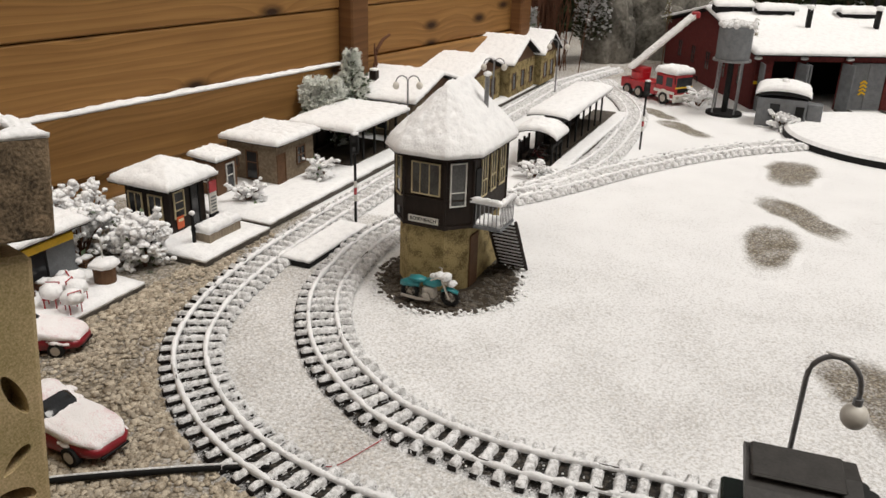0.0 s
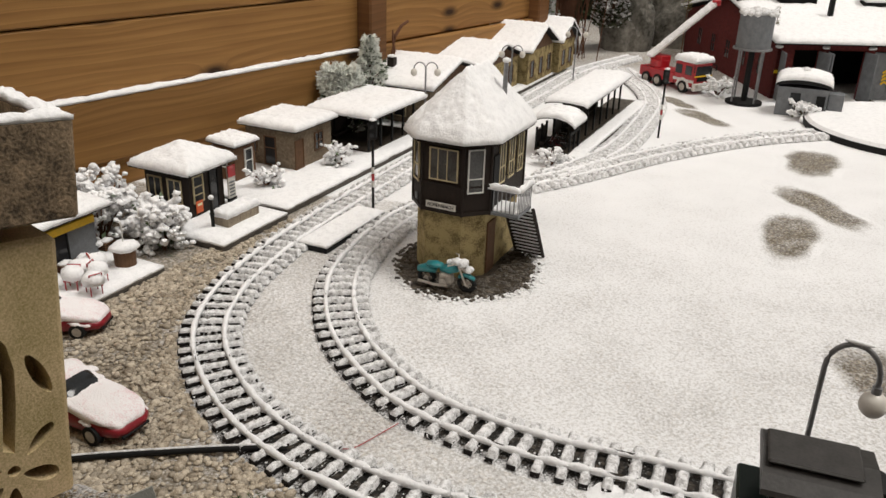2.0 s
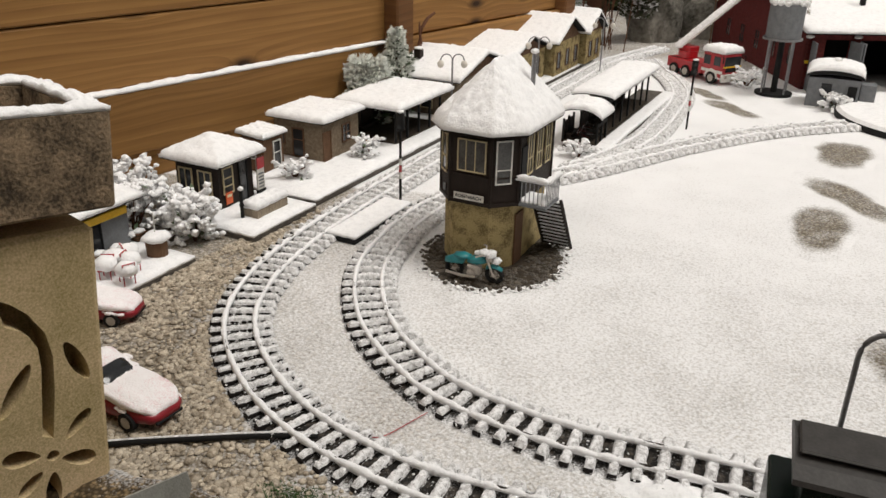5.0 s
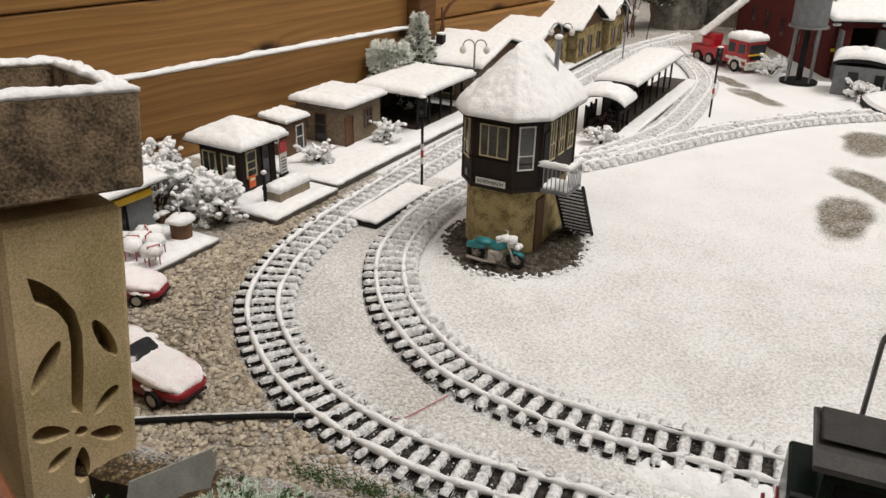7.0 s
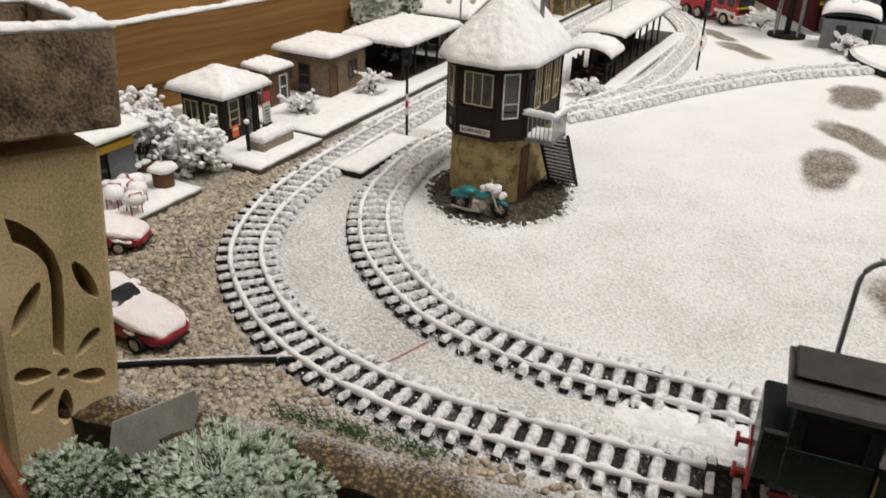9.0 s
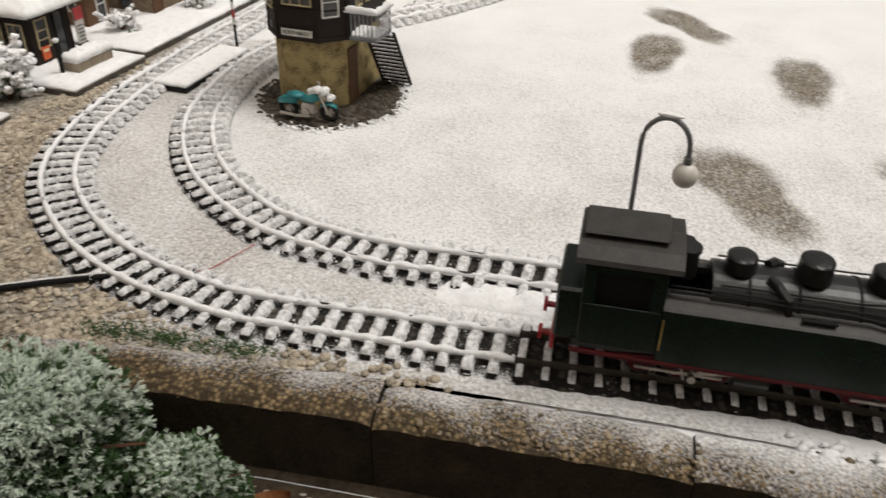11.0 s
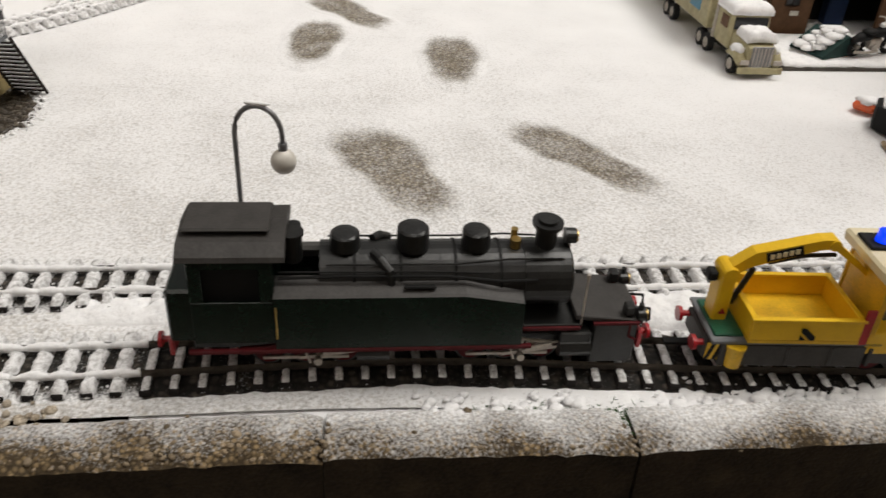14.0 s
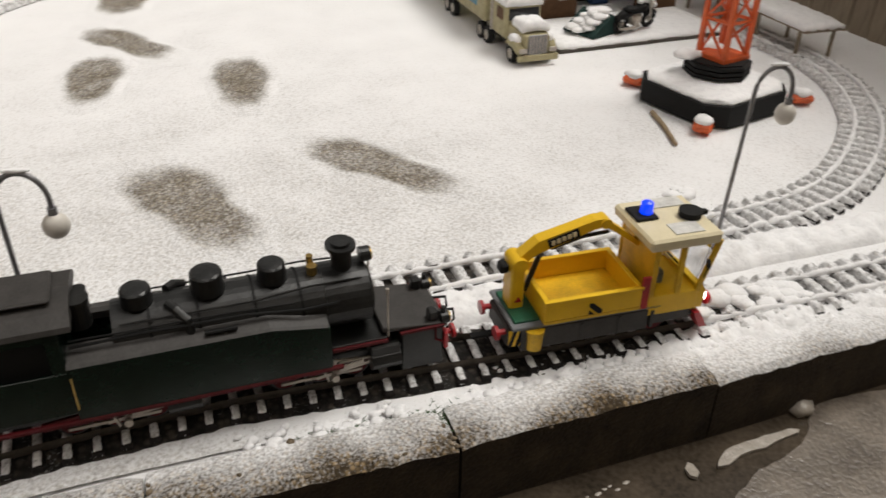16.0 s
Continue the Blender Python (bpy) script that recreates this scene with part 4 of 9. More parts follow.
    cyl(bm, 0.0125, 0.006, (0.024, -0.004, 0.012), n=20)
    cyl(bm, 0.013, 0.002, (0.024, -0.004, 0.0155), n=20)
    box(bm, (0.016, 0.006, 0.005), (0.036, -0.004, 0.0115))
    part("roof_fan", bm, BLACK_MATT, r, "round black roof vent")
    # crane
    cr = bmesh.new()
    box(cr, (0.016, 0.024, 0.062), (0, 0, 0.031), bevel=0.002)
    cyl(cr, 0.009, 0.027, (0.001, 0, 0.062), (90, 0, 0), n=16)
    crane = part("crane_mast", cr, YELLOW, root, "yellow crane mast")
    crane.location = (-0.094, 0.006, 0.064)

    def arm(name, pts, w, parent, y, mat=YELLOW):
        bm = bmesh.new()
        for (x0, z0, h0), (x1, z1, h1) in zip(pts, pts[1:]):
            profile(bm, [(x0, z0 - h0), (x1, z1 - h1), (x1, z1 + h1), (x0, z0 + h0)], y - w / 2, y + w / 2)
        return part(name, bm, mat, parent)
    a = arm("lower_arm", [(-0.003, 0.060, 0.0065), (0.022, 0.080, 0.0085), (0.085, 0.100, 0.0062), (0.098, 0.101, 0.0055)], 0.015, crane, 0)
    bm = bmesh.new()
    cyl(bm, 0.0062, 0.018, (0.098, 0, 0.100), (90, 0, 0), n=16)
    part("elbow", bm, YELLOW, crane, "yellow elbow joint")
    arm("upper_arm", [(0.098, 0.100, 0.0048), (0.128, 0.076, 0.004), (0.142, 0.064, 0.0036)], 0.010, crane, 0)
    bm = bmesh.new()
    tube(bm, [(0.012, -0.002, 0.020), (0.026, -0.002, 0.066)], 0.0032, 8)
    part("hydraulic_cylinder", bm, BLACK, crane, "black hydraulic cylinder")
    bm = bmesh.new()
    tube(bm, [(0.040, 0, 0.072), (0.075, 0, 0.082), (0.106, 0, 0.084)], 0.0024, 8)
    part("hydraulic_cylinder", bm, BLACK, crane, "black hydraulic cylinder")
    bm = bmesh.new()
    box(bm, (0.036, 0.001, 0.011), (0, 0, 0))
    lb = part("arm_label", bm, BLACK_MATT, a, "black maker's plate with pale bars")
    lb.matrix_local = pose(0.050, -0.0080, 0.0888, 0, -17, 0)
    for k in range(5):
        bm = bmesh.new()
        box(bm, (0.0042, 0.001, 0.006), (-0.0125 + 0.0062 * k, -0.0007, 0), (0, 12, 0))
        part("bar", bm, CREAM, lb)
    bm = bmesh.new()
    box(bm, (0.010, 0.014, 0.012), (-0.013, 0.002, 0.055), bevel=0.002)
    part("control_box", bm, BLACK_MATT, crane)
    bm = bmesh.new()
    prism(bm, [(-0.004, -0.003), (0.004, -0.003), (0, 0.004)], 0, 0.001)
    p = part("warning_mark", bm, RED, crane, "red warning triangle")
    p.matrix_local = pose(0.001, -0.0125, 0.016, 90, 0, 0)
    # rear fittings
    bm = bmesh.new()
    box(bm, (0.030, 0.060, 0.008), (-0.090, 0, 0.064), bevel=0.001)
    part("hydraulic_tank", bm, material("green_enamel", (0.01, 0.10, 0.05), 0.4), root, "green hydraulic tank")
    bm = bmesh.new()
    cyl(bm, 0.0085, 0.026, (-0.084, -0.037, 0.046), r2=0.0095, n=16)
    cyl(bm, 0.0105, 0.003, (-0.084, -0.037, 0.0585), n=16)
    part("stake_holder", bm, YELLOW_DARK, root, "yellow tube holder")
    stripes("rear_stripes", root, (-0.104, -0.034, 0.048), 0.016, 0.022, 2)
    stripes("front_stripes", root, (0.106, -0.032, 0.046), 0.016, 0.020, 2)
    for y in (-0.024, 0.024):
        buffer(root, 0.116, y, 0.052, True)
        buffer(root, -0.108, y, 0.052, False)
    bm = bmesh.new()
    profile(bm, [(0.108, 0.044), (0.116, 0.044), (0.128, 0.021), (0.118, 0.021)], -0.040, 0.040)
    part("snow_plough", bm, RED, root, "red rail guard")
    bm = bmesh.new()
    box(bm, (0.010, 0.004, 0.045), (0.040, -0.040, 0.088), bevel=0.001)
    part("red_post", bm, RED, root, "red upright beside the cab")
    bm = bmesh.new()
    tube(bm, [(-0.02, -0.034, 0.055), (0.01, -0.037, 0.046), (0.035, -0.036, 0.054)], 0.0008, 6)
    part("wire", bm, STEEL, root)
    bm = bmesh.new()
    box(bm, (0.030, 0.008, 0.003), (-0.128, 0, 0.032))
    part("coupling", bm, BLACK_MATT, root)
    for k, s in enumerate((0.0, 1.0)):
        bm = bmesh.new()
        snow_clump(bm, (0, 0, 0), 0.011, k * 3.0 + 1, (1.0, 0.8, 0.5))
        p = part("ploughed_snow", bm, SNOW, root, "clump of snow on the rail guard", smooth=True)
        p.location = (0.134, -0.02 + 0.04 * s, 0.024)
    return root


def locomotive(m):
    root = thing("steam_locomotive", "black and dark green articulated steam tank locomotive with brass fittings", "locomotive", m)
    # frames
    bm = bmesh.new()
    box(bm, (0.495, 0.058, 0.016), (0.020, 0, 0.050), bevel=0.002)
    part("frame", bm, BLACK, root, "black main frame")
    for y in (-0.043, 0.043):
        bm = bmesh.new()
        box(bm, (0.375, 0.005, 0.005), (-0.040, y * 1.14, 0.0555), bevel=0.001)
        part("running_board_edge", bm, RED_DARK, root, "dark red running-board edge")
    # boiler
    bm = bmesh.new()
    cyl(bm, 0.0345, 0.275, (0.050, 0, 0.118), (0, 90, 0), n=32)
    cyl(bm, 0.0358, 0.052, (0.163, 0, 0.118), (0, 90, 0), n=32)
    boiler = part("boiler", bm, BLACK, root, "black riveted boiler")
    for x in (0.11, 0.06, 0.0, -0.05):
        bm = bmesh.new()
        cyl(bm, 0.0354, 0.003, (x, 0, 0.118), (0, 90, 0), n=32)
        part("boiler_band", bm, BLACK_MATT, boiler)
    bm = bmesh.new()
    cyl(bm, 0.030, 0.005, (0.191, 0, 0.118), (0, 90, 0), r2=0.027, n=28)
    d = part("smokebox_door", bm, BLACK, boiler, "round smokebox door")
    bm = bmesh.new()
    cyl(bm, 0.006, 0.003, (0.196, 0, 0.118), (0, 90, 0), n=12)
    box(bm, (0.003, 0.016, 0.002), (0.197, 0, 0.118), (35, 0, 0))
    part("door_handle", bm, BRASS, d, "brass hand wheel")
    bm = bmesh.new()
    box(bm, (0.066, 0.084, 0.004), (0.170, 0, 0.076), bevel=0.001)
    sb = part("smokebox_footplate", bm, BLACK, root, "black footplate below the smokebox")
    for y in (-0.043, 0.043):
        bm = bmesh.new()
        box(bm, (0.066, 0.003, 0.0045), (0.170, y, 0.0735), bevel=0.0006)
        part("edge", bm, RED_DARK, sb, "dark red edge")
    bm = bmesh.new()
    for k in range(24):
        a = 6.2832 * k / 24
        ball(bm, 0.0011, (0.1892, 0.0335 * math.cos(a), 0.118 + 0.0335 * math.sin(a)), (0.7, 1, 1), 1)
    part("rivets", bm, BLACK, boiler, "row of rivets")
    # chimney and domes
    bm = bmesh.new()
    cyl(bm, 0.0115, 0.030, (0.163, 0, 0.163), r2=0.0125, n=20)
    cyl(bm, 0.0175, 0.004, (0.163, 0, 0.179), n=24)
    cyl(bm, 0.011, 0.005, (0.163, 0, 0.182), n=20)
    part("chimney", bm, BLACK, root, "black chimney with a wide lip")
    for x, r, h in ((0.084, 0.0165, 0.018), (0.014, 0.0185, 0.021), (-0.060, 0.0170, 0.015)):
        bm = bmesh.new()
        cyl(bm, r, h, (x, 0, 0.152 + h / 2), r2=r * 0.94, n=24)
        ball(bm, r * 0.94, (x, 0, 0.152 + h), (1, 1, 0.22), 2)
        part("dome", bm, BLACK, root, "black steam dome")
    bm = bmesh.new()
    cyl(bm, 0.006, 0.010, (0.128, -0.004, 0.157), n=12)
    cyl(bm, 0.004, 0.016, (0.128, 0.006, 0.160), n=12)
    part("whistle", bm, BRASS, root, "brass whistle and valves")
    for y in (-0.026, 0.026):
        bm = bmesh.new()
        tube(bm, [(-0.08, y, 0.146), (0.06, y, 0.146), (0.12, y * 0.9, 0.150), (0.18, y * 0.8, 0.148)], 0.0011, 6)
        part("hand_rail", bm, BLACK, root)
    # side tanks
    for s in (-1, 1):
        bm = bmesh.new()
        profile(bm, [(-0.135, 0.058), (0.135, 0.058), (0.135, 0.112), (0.070, 0.122), (-0.135, 0.122)], s * 0.030, s * 0.0500)
        t = part("side_tank", bm, GREEN_DARK, root, "dark green side tank")
        bm = bmesh.new()
        hi = [(-0.135, 0.1225, 0.131), (0.070, 0.1225, 0.131), (0.134, 0.1125, 0.120)]
        rows = [[bm.verts.new((x, s * y, z)) for y, z in ((0.0497, z0), (0.047, z0 + 0.002), (0.030, z1), (0.022, z1), (0.022, z0))] for x, z0, z1 in hi]
        for a, b in zip(rows, rows[1:]):
            for k in range(5):
                bm.faces.new((a[k], b[k], b[(k + 1) % 5], a[(k + 1) % 5]))
        bm.faces.new(rows[0])
        bm.faces.new(rows[-1][::-1])
        bmesh.ops.recalc_face_normals(bm, faces=bm.faces[:])
        part("tank_top", bm, LIFTED_BLACK, t, "black sloping tank top, greyed by painted sky sheen")
        bm = bmesh.new()
        box(bm, (0.034, 0.010, 0.003), (0.020, s * 0.040, 0.1285), (s * 28, 0, 0), bevel=0.0006)
        part("filler_lid", bm, BLACK_MATT, t)
        bm = bmesh.new()
        tube(bm, [(-0.01, s * 0.034, 0.126), (-0.012, s * 0.031, 0.142), (-0.022, s * 0.022, 0.150), (-0.03, s * 0.012, 0.152)], 0.0048, 10)
        part("steam_pipe", bm, BLACK, root)
    # cab
    cab = bmesh.new()
    box(cab, (0.004, 0.088, 0.105), (-0.136, 0, 0.117))
    c = part("cab", cab, GREEN_DARK, root, "dark green cab with open side windows")
    panels = [(0.004, 0.088, 0.105, -0.219, 0, 0.117)]
    for s in (-1, 1):
        panels += [(0.085, 0.003, 0.052, -0.178, s * 0.045, 0.090), (0.014, 0.003, 0.052, -0.142, s * 0.045, 0.142), (0.014, 0.003, 0.052, -0.214, s * 0.045, 0.142), (0.085, 0.003, 0.012, -0.178, s * 0.045, 0.162)]
    for sx, sy, sz, x, y, z in panels:
        bm = bmesh.new()
        box(bm, (sx, sy, sz), (x, y, z), bevel=0.0006)
        part("cab_panel", bm, GREEN_DARK, c)
    bm = bmesh.new()
    box(bm, (0.070, 0.080, 0.090), (-0.180, 0, 0.116), bevel=0.002)
    part("cab_interior", bm, BLACK_MATT, c, "dark cab interior with the firebox back")
    bm = bmesh.new()
    profile(bm, [(-0.049, 0.166), (0.049, 0.166), (0.047, 0.171), (0.034, 0.180), (0.0, 0.185), (-0.034, 0.180), (-0.047, 0.171)], -0.055, 0.055)
    bmesh.ops.rotate(bm, verts=bm.verts[:], cent=(0, 0, 0), matrix=Euler((0, 0, radians(90))).to_matrix())
    bmesh.ops.translate(bm, verts=bm.verts[:], vec=(-0.176, 0, 0))
    part("cab_roof", bm, LIFTED_BLACK, c, "curved black cab roof, greyed by painted sky sheen")
    bm = bmesh.new()
    box(bm, (0.09, 0.052, 0.005), (-0.182, 0, 0.187), bevel=0.002)
    part("roof_hatch", bm, LIFTED_BLACK, c)
    for s in (-1, 1):
        bm = bmesh.new()
        tube(bm, [(-0.133, s * 0.050, 0.072), (-0.133, s * 0.050, 0.112)], 0.0012, 6)
        part("grab_rail", bm, BRASS, c, "brass grab rail")
    bm = bmesh.new()
    box(bm, (0.032, 0.084, 0.066), (-0.232, 0, 0.095), bevel=0.003)
    part("coal_bunker", bm, GREEN_DARK, root, "dark green coal bunker")
    # front deck over the leading frame
    bm = bmesh.new()
    box(bm, (0.080, 0.078, 0.006), (0.238, 0, 0.080), (0, 6, 0), bevel=0.001)
    part("front_deck", bm, LIFTED_BLACK, root, "black sloping front deck, greyed by painted sky sheen")
    for y in (-0.030, 0.030):
        bm = bmesh.new()
        box(bm, (0.012, 0.012, 0.014), (0.262, y, 0.088), bevel=0.002)
        part("deck_box", bm, BLACK, root)
    bm = bmesh.new()
    box(bm, (0.005, 0.084, 0.022), (0.276, 0, 0.054), bevel=0.001)
    part("buffer_beam", bm, RED, root, "red front buffer beam")
    bm = bmesh.new()
    box(bm, (0.005, 0.080, 0.022), (-0.248, 0, 0.054), bevel=0.001)
    part("buffer_beam", bm, RED, root, "red rear buffer beam")
    for y in (-0.024, 0.024):
        buffer(root, 0.276, y, 0.052, True)
        buffer(root, -0.248, y, 0.052, False)
    for y in (-0.032, 0.032):
        bm = bmesh.new()
        cyl(bm, 0.0075, 0.010, (0, 0, 0), (0, 90, 0), n=16)
        cyl(bm, 0.003, 0.012, (-0.001, 0, 0.008), n=8)
        lm = part("lantern", bm, BLACK, root, "small black lantern with brass rim")
        lm.location = (0.276, y, 0.082)
        bm = bmesh.new()
        cyl(bm, 0.006, 0.002, (0.006, 0, 0), (0, 90, 0), n=16)
        part("lens", bm, BRASS, lm, "brass-rimmed lens")
    bm = bmesh.new()
    cyl(bm, 0.0085, 0.012, (0, 0, 0), (0, 90, 0), n=16)
    lm = part("lantern", bm, BLACK, root, "black lantern before the chimney")
    lm.location = (0.190, 0, 0.163)
    bm = bmesh.new()
    cyl(bm, 0.007, 0.002, (0.007, 0, 0), (0, 90, 0), n=16)
    part("lens", bm, BRASS, lm, "brass-rimmed lens")
    for y in (-0.012, 0.012):
        bm = bmesh.new()
        tube(bm, [(0.278, y, 0.075), (0.296, y, 0.073), (0.298, y, 0.058), (0.288, y, 0.046)], 0.0016, 8)
        part("brake_hose", bm, BLACK_MATT, root, "black brake hose")
    for y in (-0.034, 0.034):
        bm = bmesh.new()
        box(bm, (0.052, 0.014, 0.054), (0.246, y, 0.049), bevel=0.002)
        side = part("deck_side", bm, BLACK, root, "black cylinder casing under the deck")
        bm = bmesh.new()
        box(bm, (0.054, 0.003, 0.003), (0.246, y * 1.2, 0.077))
        tube(bm, [(0.262, y * 1.22, 0.077), (0.262, y * 1.24, 0.060), (0.272, y * 1.2, 0.054)], 0.0014, 6)
        part("trim", bm, RED_DARK, side, "dark red edge trim")
    for y in (-0.020, 0.020):
        bm = bmesh.new()
        cyl(bm, 0.0013, 0.060, (0.205, y * 1.9, 0.105), n=6)
        cyl(bm, 0.0022, 0.006, (0.205, y * 1.9, 0.137), n=6)
        part("marker_rod", bm, STEEL, root, "thin upright marker rod")
    bm = bmesh.new()
    tube(bm, [(0.150, -0.033, 0.130), (0.110, -0.037, 0.132), (0.050, -0.036, 0.138), (-0.06, -0.034, 0.138), (-0.130, -0.034, 0.136)], 0.0016, 6)
    tube(bm, [(0.10, -0.034, 0.140), (0.03, -0.033, 0.142), (-0.130, -0.032, 0.142)], 0.0010, 6)
    part("boiler_pipe", bm, BLACK_MATT, root, "thin pipes along the boiler")
    bm = bmesh.new()
    cyl(bm, 0.011, 0.030, (-0.116, -0.012, 0.160), n=14)
    cyl(bm, 0.013, 0.004, (-0.116, -0.012, 0.176), n=14)
    cyl(bm, 0.008, 0.024, (-0.116, 0.016, 0.156), n=12)
    part("pump", bm, BLACK, root, "black feed pumps before the cab")
    # running gear: two sets
    for g0 in (0.125, -0.105):
        for dx in (-0.042, 0.0, 0.042):
            for y in (-0.0225, 0.0225):
                wheel(root, g0 + dx, y, 0.0185, BLACK)
        for s in (-1, 1):
            bm = bmesh.new()
            cyl(bm, 0.0135, 0.036, (g0 + 0.075, s * 0.036, 0.046), (0, 90, 0), n=18)
            box(bm, (0.036, 0.018, 0.016), (g0 + 0.075, s * 0.036, 0.060), bevel=0.002)
            part("steam_cylinder", bm, BLACK, root, "black steam cylinder")
            bm = bmesh.new()
            box(bm, (0.096, 0.0022, 0.0042), (g0, s * 0.031, 0.030), bevel=0.0005)
            part("side_rod", bm, STEEL, root, "steel coupling rod")
            bm = bmesh.new()
            box(bm, (0.075, 0.0022, 0.0038), (g0 + 0.030, s * 0.034, 0.037), (0, -8, 0))
            part("main_rod", bm, STEEL, root, "steel connecting rod")
            bm = bmesh.new()
            box(bm, (0.040, 0.003, 0.003), (g0 + 0.040, s * 0.036, 0.049), bevel=0.0005)
            box(bm, (0.003, 0.003, 0.026), (g0 + 0.014, s * 0.036, 0.043), (0, 12, 0))
            box(bm, (0.046, 0.0022, 0.0026), (g0 + 0.022, s * 0.035, 0.052), (0, 7, 0))
            part("valve_gear", bm, STEEL, root, "steel valve gear")
            bm = bmesh.new()
            box(bm, (0.060, 0.0035, 0.010), (g0 - 0.040, s * 0.039, 0.050), (0, -6, 0), bevel=0.0006)
            part("frame_plate", bm, RED_DARK, root, "dark red frame plate")
            bm = bmesh.new()
            box(bm, (0.030, 0.003, 0.006), (g0 + 0.034, s * 0.041, 0.047), (0, -10, 0), bevel=0.0006)
            cyl(bm, 0.0045, 0.005, (g0 + 0.014, s * 0.041, 0.033), (90, 0, 0), n=12)
            box(bm, (0.0028, 0.003, 0.024), (g0 + 0.002, s * 0.042, 0.043), (0, -18, 0), bevel=0.0005)
            part("crosshead", bm, STEEL, root, "steel crosshead and link")
    return root


p, h = on_line(1.075)
crane_wagon(pose(p.x, p.y, 0.0015, 0, 0, h) @ Matrix.Diagonal((1, 1, 0.92, 1)))
p, h = on_line(0.667)
locomotive(pose(p.x, p.y, 0.0015, 0, 0, h) @ Matrix.Diagonal((0.87, 1, 0.90, 1)))

# snow pushed ahead of the train
bm = bmesh.new()
p, h = on_line(1.285)
for i in range(26):
    u = random.random()
    snow_clump(bm, (0.15 * u - 0.06, random.uniform(-0.018, 0.018), 0.010 + 0.006 * (1 - u)), random.uniform(0.007, 0.015) * (1.2 - 0.5 * u), i, (1.3, 1, 0.6))
b = tagged(part("ploughed_snow", bm, SNOW, smooth=True), "loose heap of snow pushed along between the rails", "snow", kind="stuff")
b.matrix_world = pose(p.x, p.y, 0, 0, 0, h)


# ---- lamps and signals ----
def yard_lamp(m, height=0.217, r=0.0232):
    root = thing("yard_lamp", "curved grey steel yard lamp with a milky globe", "lamp", m, "yard lamps")
    bm = bmesh.new()
    tube(bm, [(0, 0, 0)] + [(0, 0, height * k / 6) for k in range(1, 7)] + [(r - r * math.cos(radians(a)), 0, height + r * 1.25 * math.sin(radians(a))) for a in range(15, 181, 15)] + [(2 * r, 0, height - 0.014)], 0.0026, 10)
    part("pole", bm, GREY_METAL, root, "bent grey tube", smooth=True)
    bm = bmesh.new()
    ball(bm, 0.0125, (2 * r, 0, height - 0.026), (1, 1, 1.05), 3)
    part("globe", bm, GLOBE, root, "milky lamp globe", smooth=True)
    bm = bmesh.new()
    cyl(bm, 0.0045, 0.008, (2 * r, 0, height - 0.011), n=12)
    part("socket", bm, GREY_METAL, root)
    bm = bmesh.new()
    for i in range(7):
        ball(bm, 0.005, (0.008 * math.cos(i), 0.008 * math.sin(i * 1.7), 0.004), (1, 1, 0.7), 1)
    part("foot", bm, SOIL, root, "dark crumbly foot")
    bm = bmesh.new()
    snow_clump(bm, (r * 1.0, 0, height + r * 1.25 + 0.0025), 0.0045, 2, (3.2, 0.7, 0.5))
    part("snow_cap", bm, SNOW, root, "snow on the bend", smooth=True)
    return root


first = yard_lamp(pose(0.524, 0.813, 0.006, 0, 0, -22))
copy_thing(first, pose(1.318, 0.659, 0.006, 0, 2, -22) @ Matrix.Diagonal((1.0, 1.0, 1.07, 1)))

bm = bmesh.new()
field(bm, 0.50, 0.054, lambda u, v: -0.002 + 0.014 * max(0, 1 - abs(u) ** 4) ** 0.7 * max(0, 1 - v * v) ** 0.6 * (1 + 0.5 * rough(u * 0.25, v * 0.02, 50, 5) + 0.4 * rough(u * 0.25, v * 0.027, 170, 5)), lambda u, v: -0.004, 90, 14)
b = tagged(part("snow_bank", bm, SNOW, smooth=True), "long low bank of snow between the two tracks", "snow", kind="stuff")
b.matrix_world = pose(0.565, 0.818, 0.0, 0, 0, -12)
bm = bmesh.new()
field(bm, 1.0, 0.068, lambda u, v: -0.002 + 0.019 * max(0, 1 - abs(u) ** 6) ** 0.6 * max(0, 1 - v * v) ** 0.5 * (1 + 0.6 * rough(u * 0.45, v * 0.02, 40, 9) + 0.35 * rough(u * 0.5, v * 0.034, 150, 9)), lambda u, v: -0.004, 150, 14)
b = tagged(part("snow_bank", bm, SNOW, smooth=True), "long low bank of snow between the two tracks", "snow", kind="stuff")
b.matrix_world = pose(1.26, 0.672, 0.0, 0, 0, -11)


def signal(m):
    root = thing("signal", "slim dark railway signal with red and white bands", "signal", m, "signals")
    bm = bmesh.new()
    cyl(bm, 0.0028, 0.165, (0, 0, 0.0825), n=10)
    part("mast", bm, BLACK_MATT, root)
    for z, mat in ((0.060, WHITE), (0.075, RED), (0.090, WHITE)):
        bm = bmesh.new()
        cyl(bm, 0.0032, 0.014, (0, 0, z), n=10)
        part("band", bm, mat, root)
    bm = bmesh.new()
    box(bm, (0.017, 0.012, 0.040), (0, 0, 0.175), bevel=0.003)
    h = part("head", bm, BLACK_MATT, root, "black signal head")
    for z in (0.166, 0.184):
        bm = bmesh.new()
        cyl(bm, 0.0045, 0.004, (0, -0.007, z), (90, 0, 0), n=12)
        part("lens", bm, GLASS_DARK, h)
    bm = bmesh.new()
    snow_clump(bm, (0, 0, 0.196), 0.009, 1, (1, 0.8, 0.35))
    part("snow_cap", bm, SNOW, root, "snow on the signal head", smooth=True)
    return root


first = signal(pose(-0.122, 1.687, 0, 0, 0, 0))
copy_thing(first, pose(0.526, 2.45, 0, 0, 0, 0))


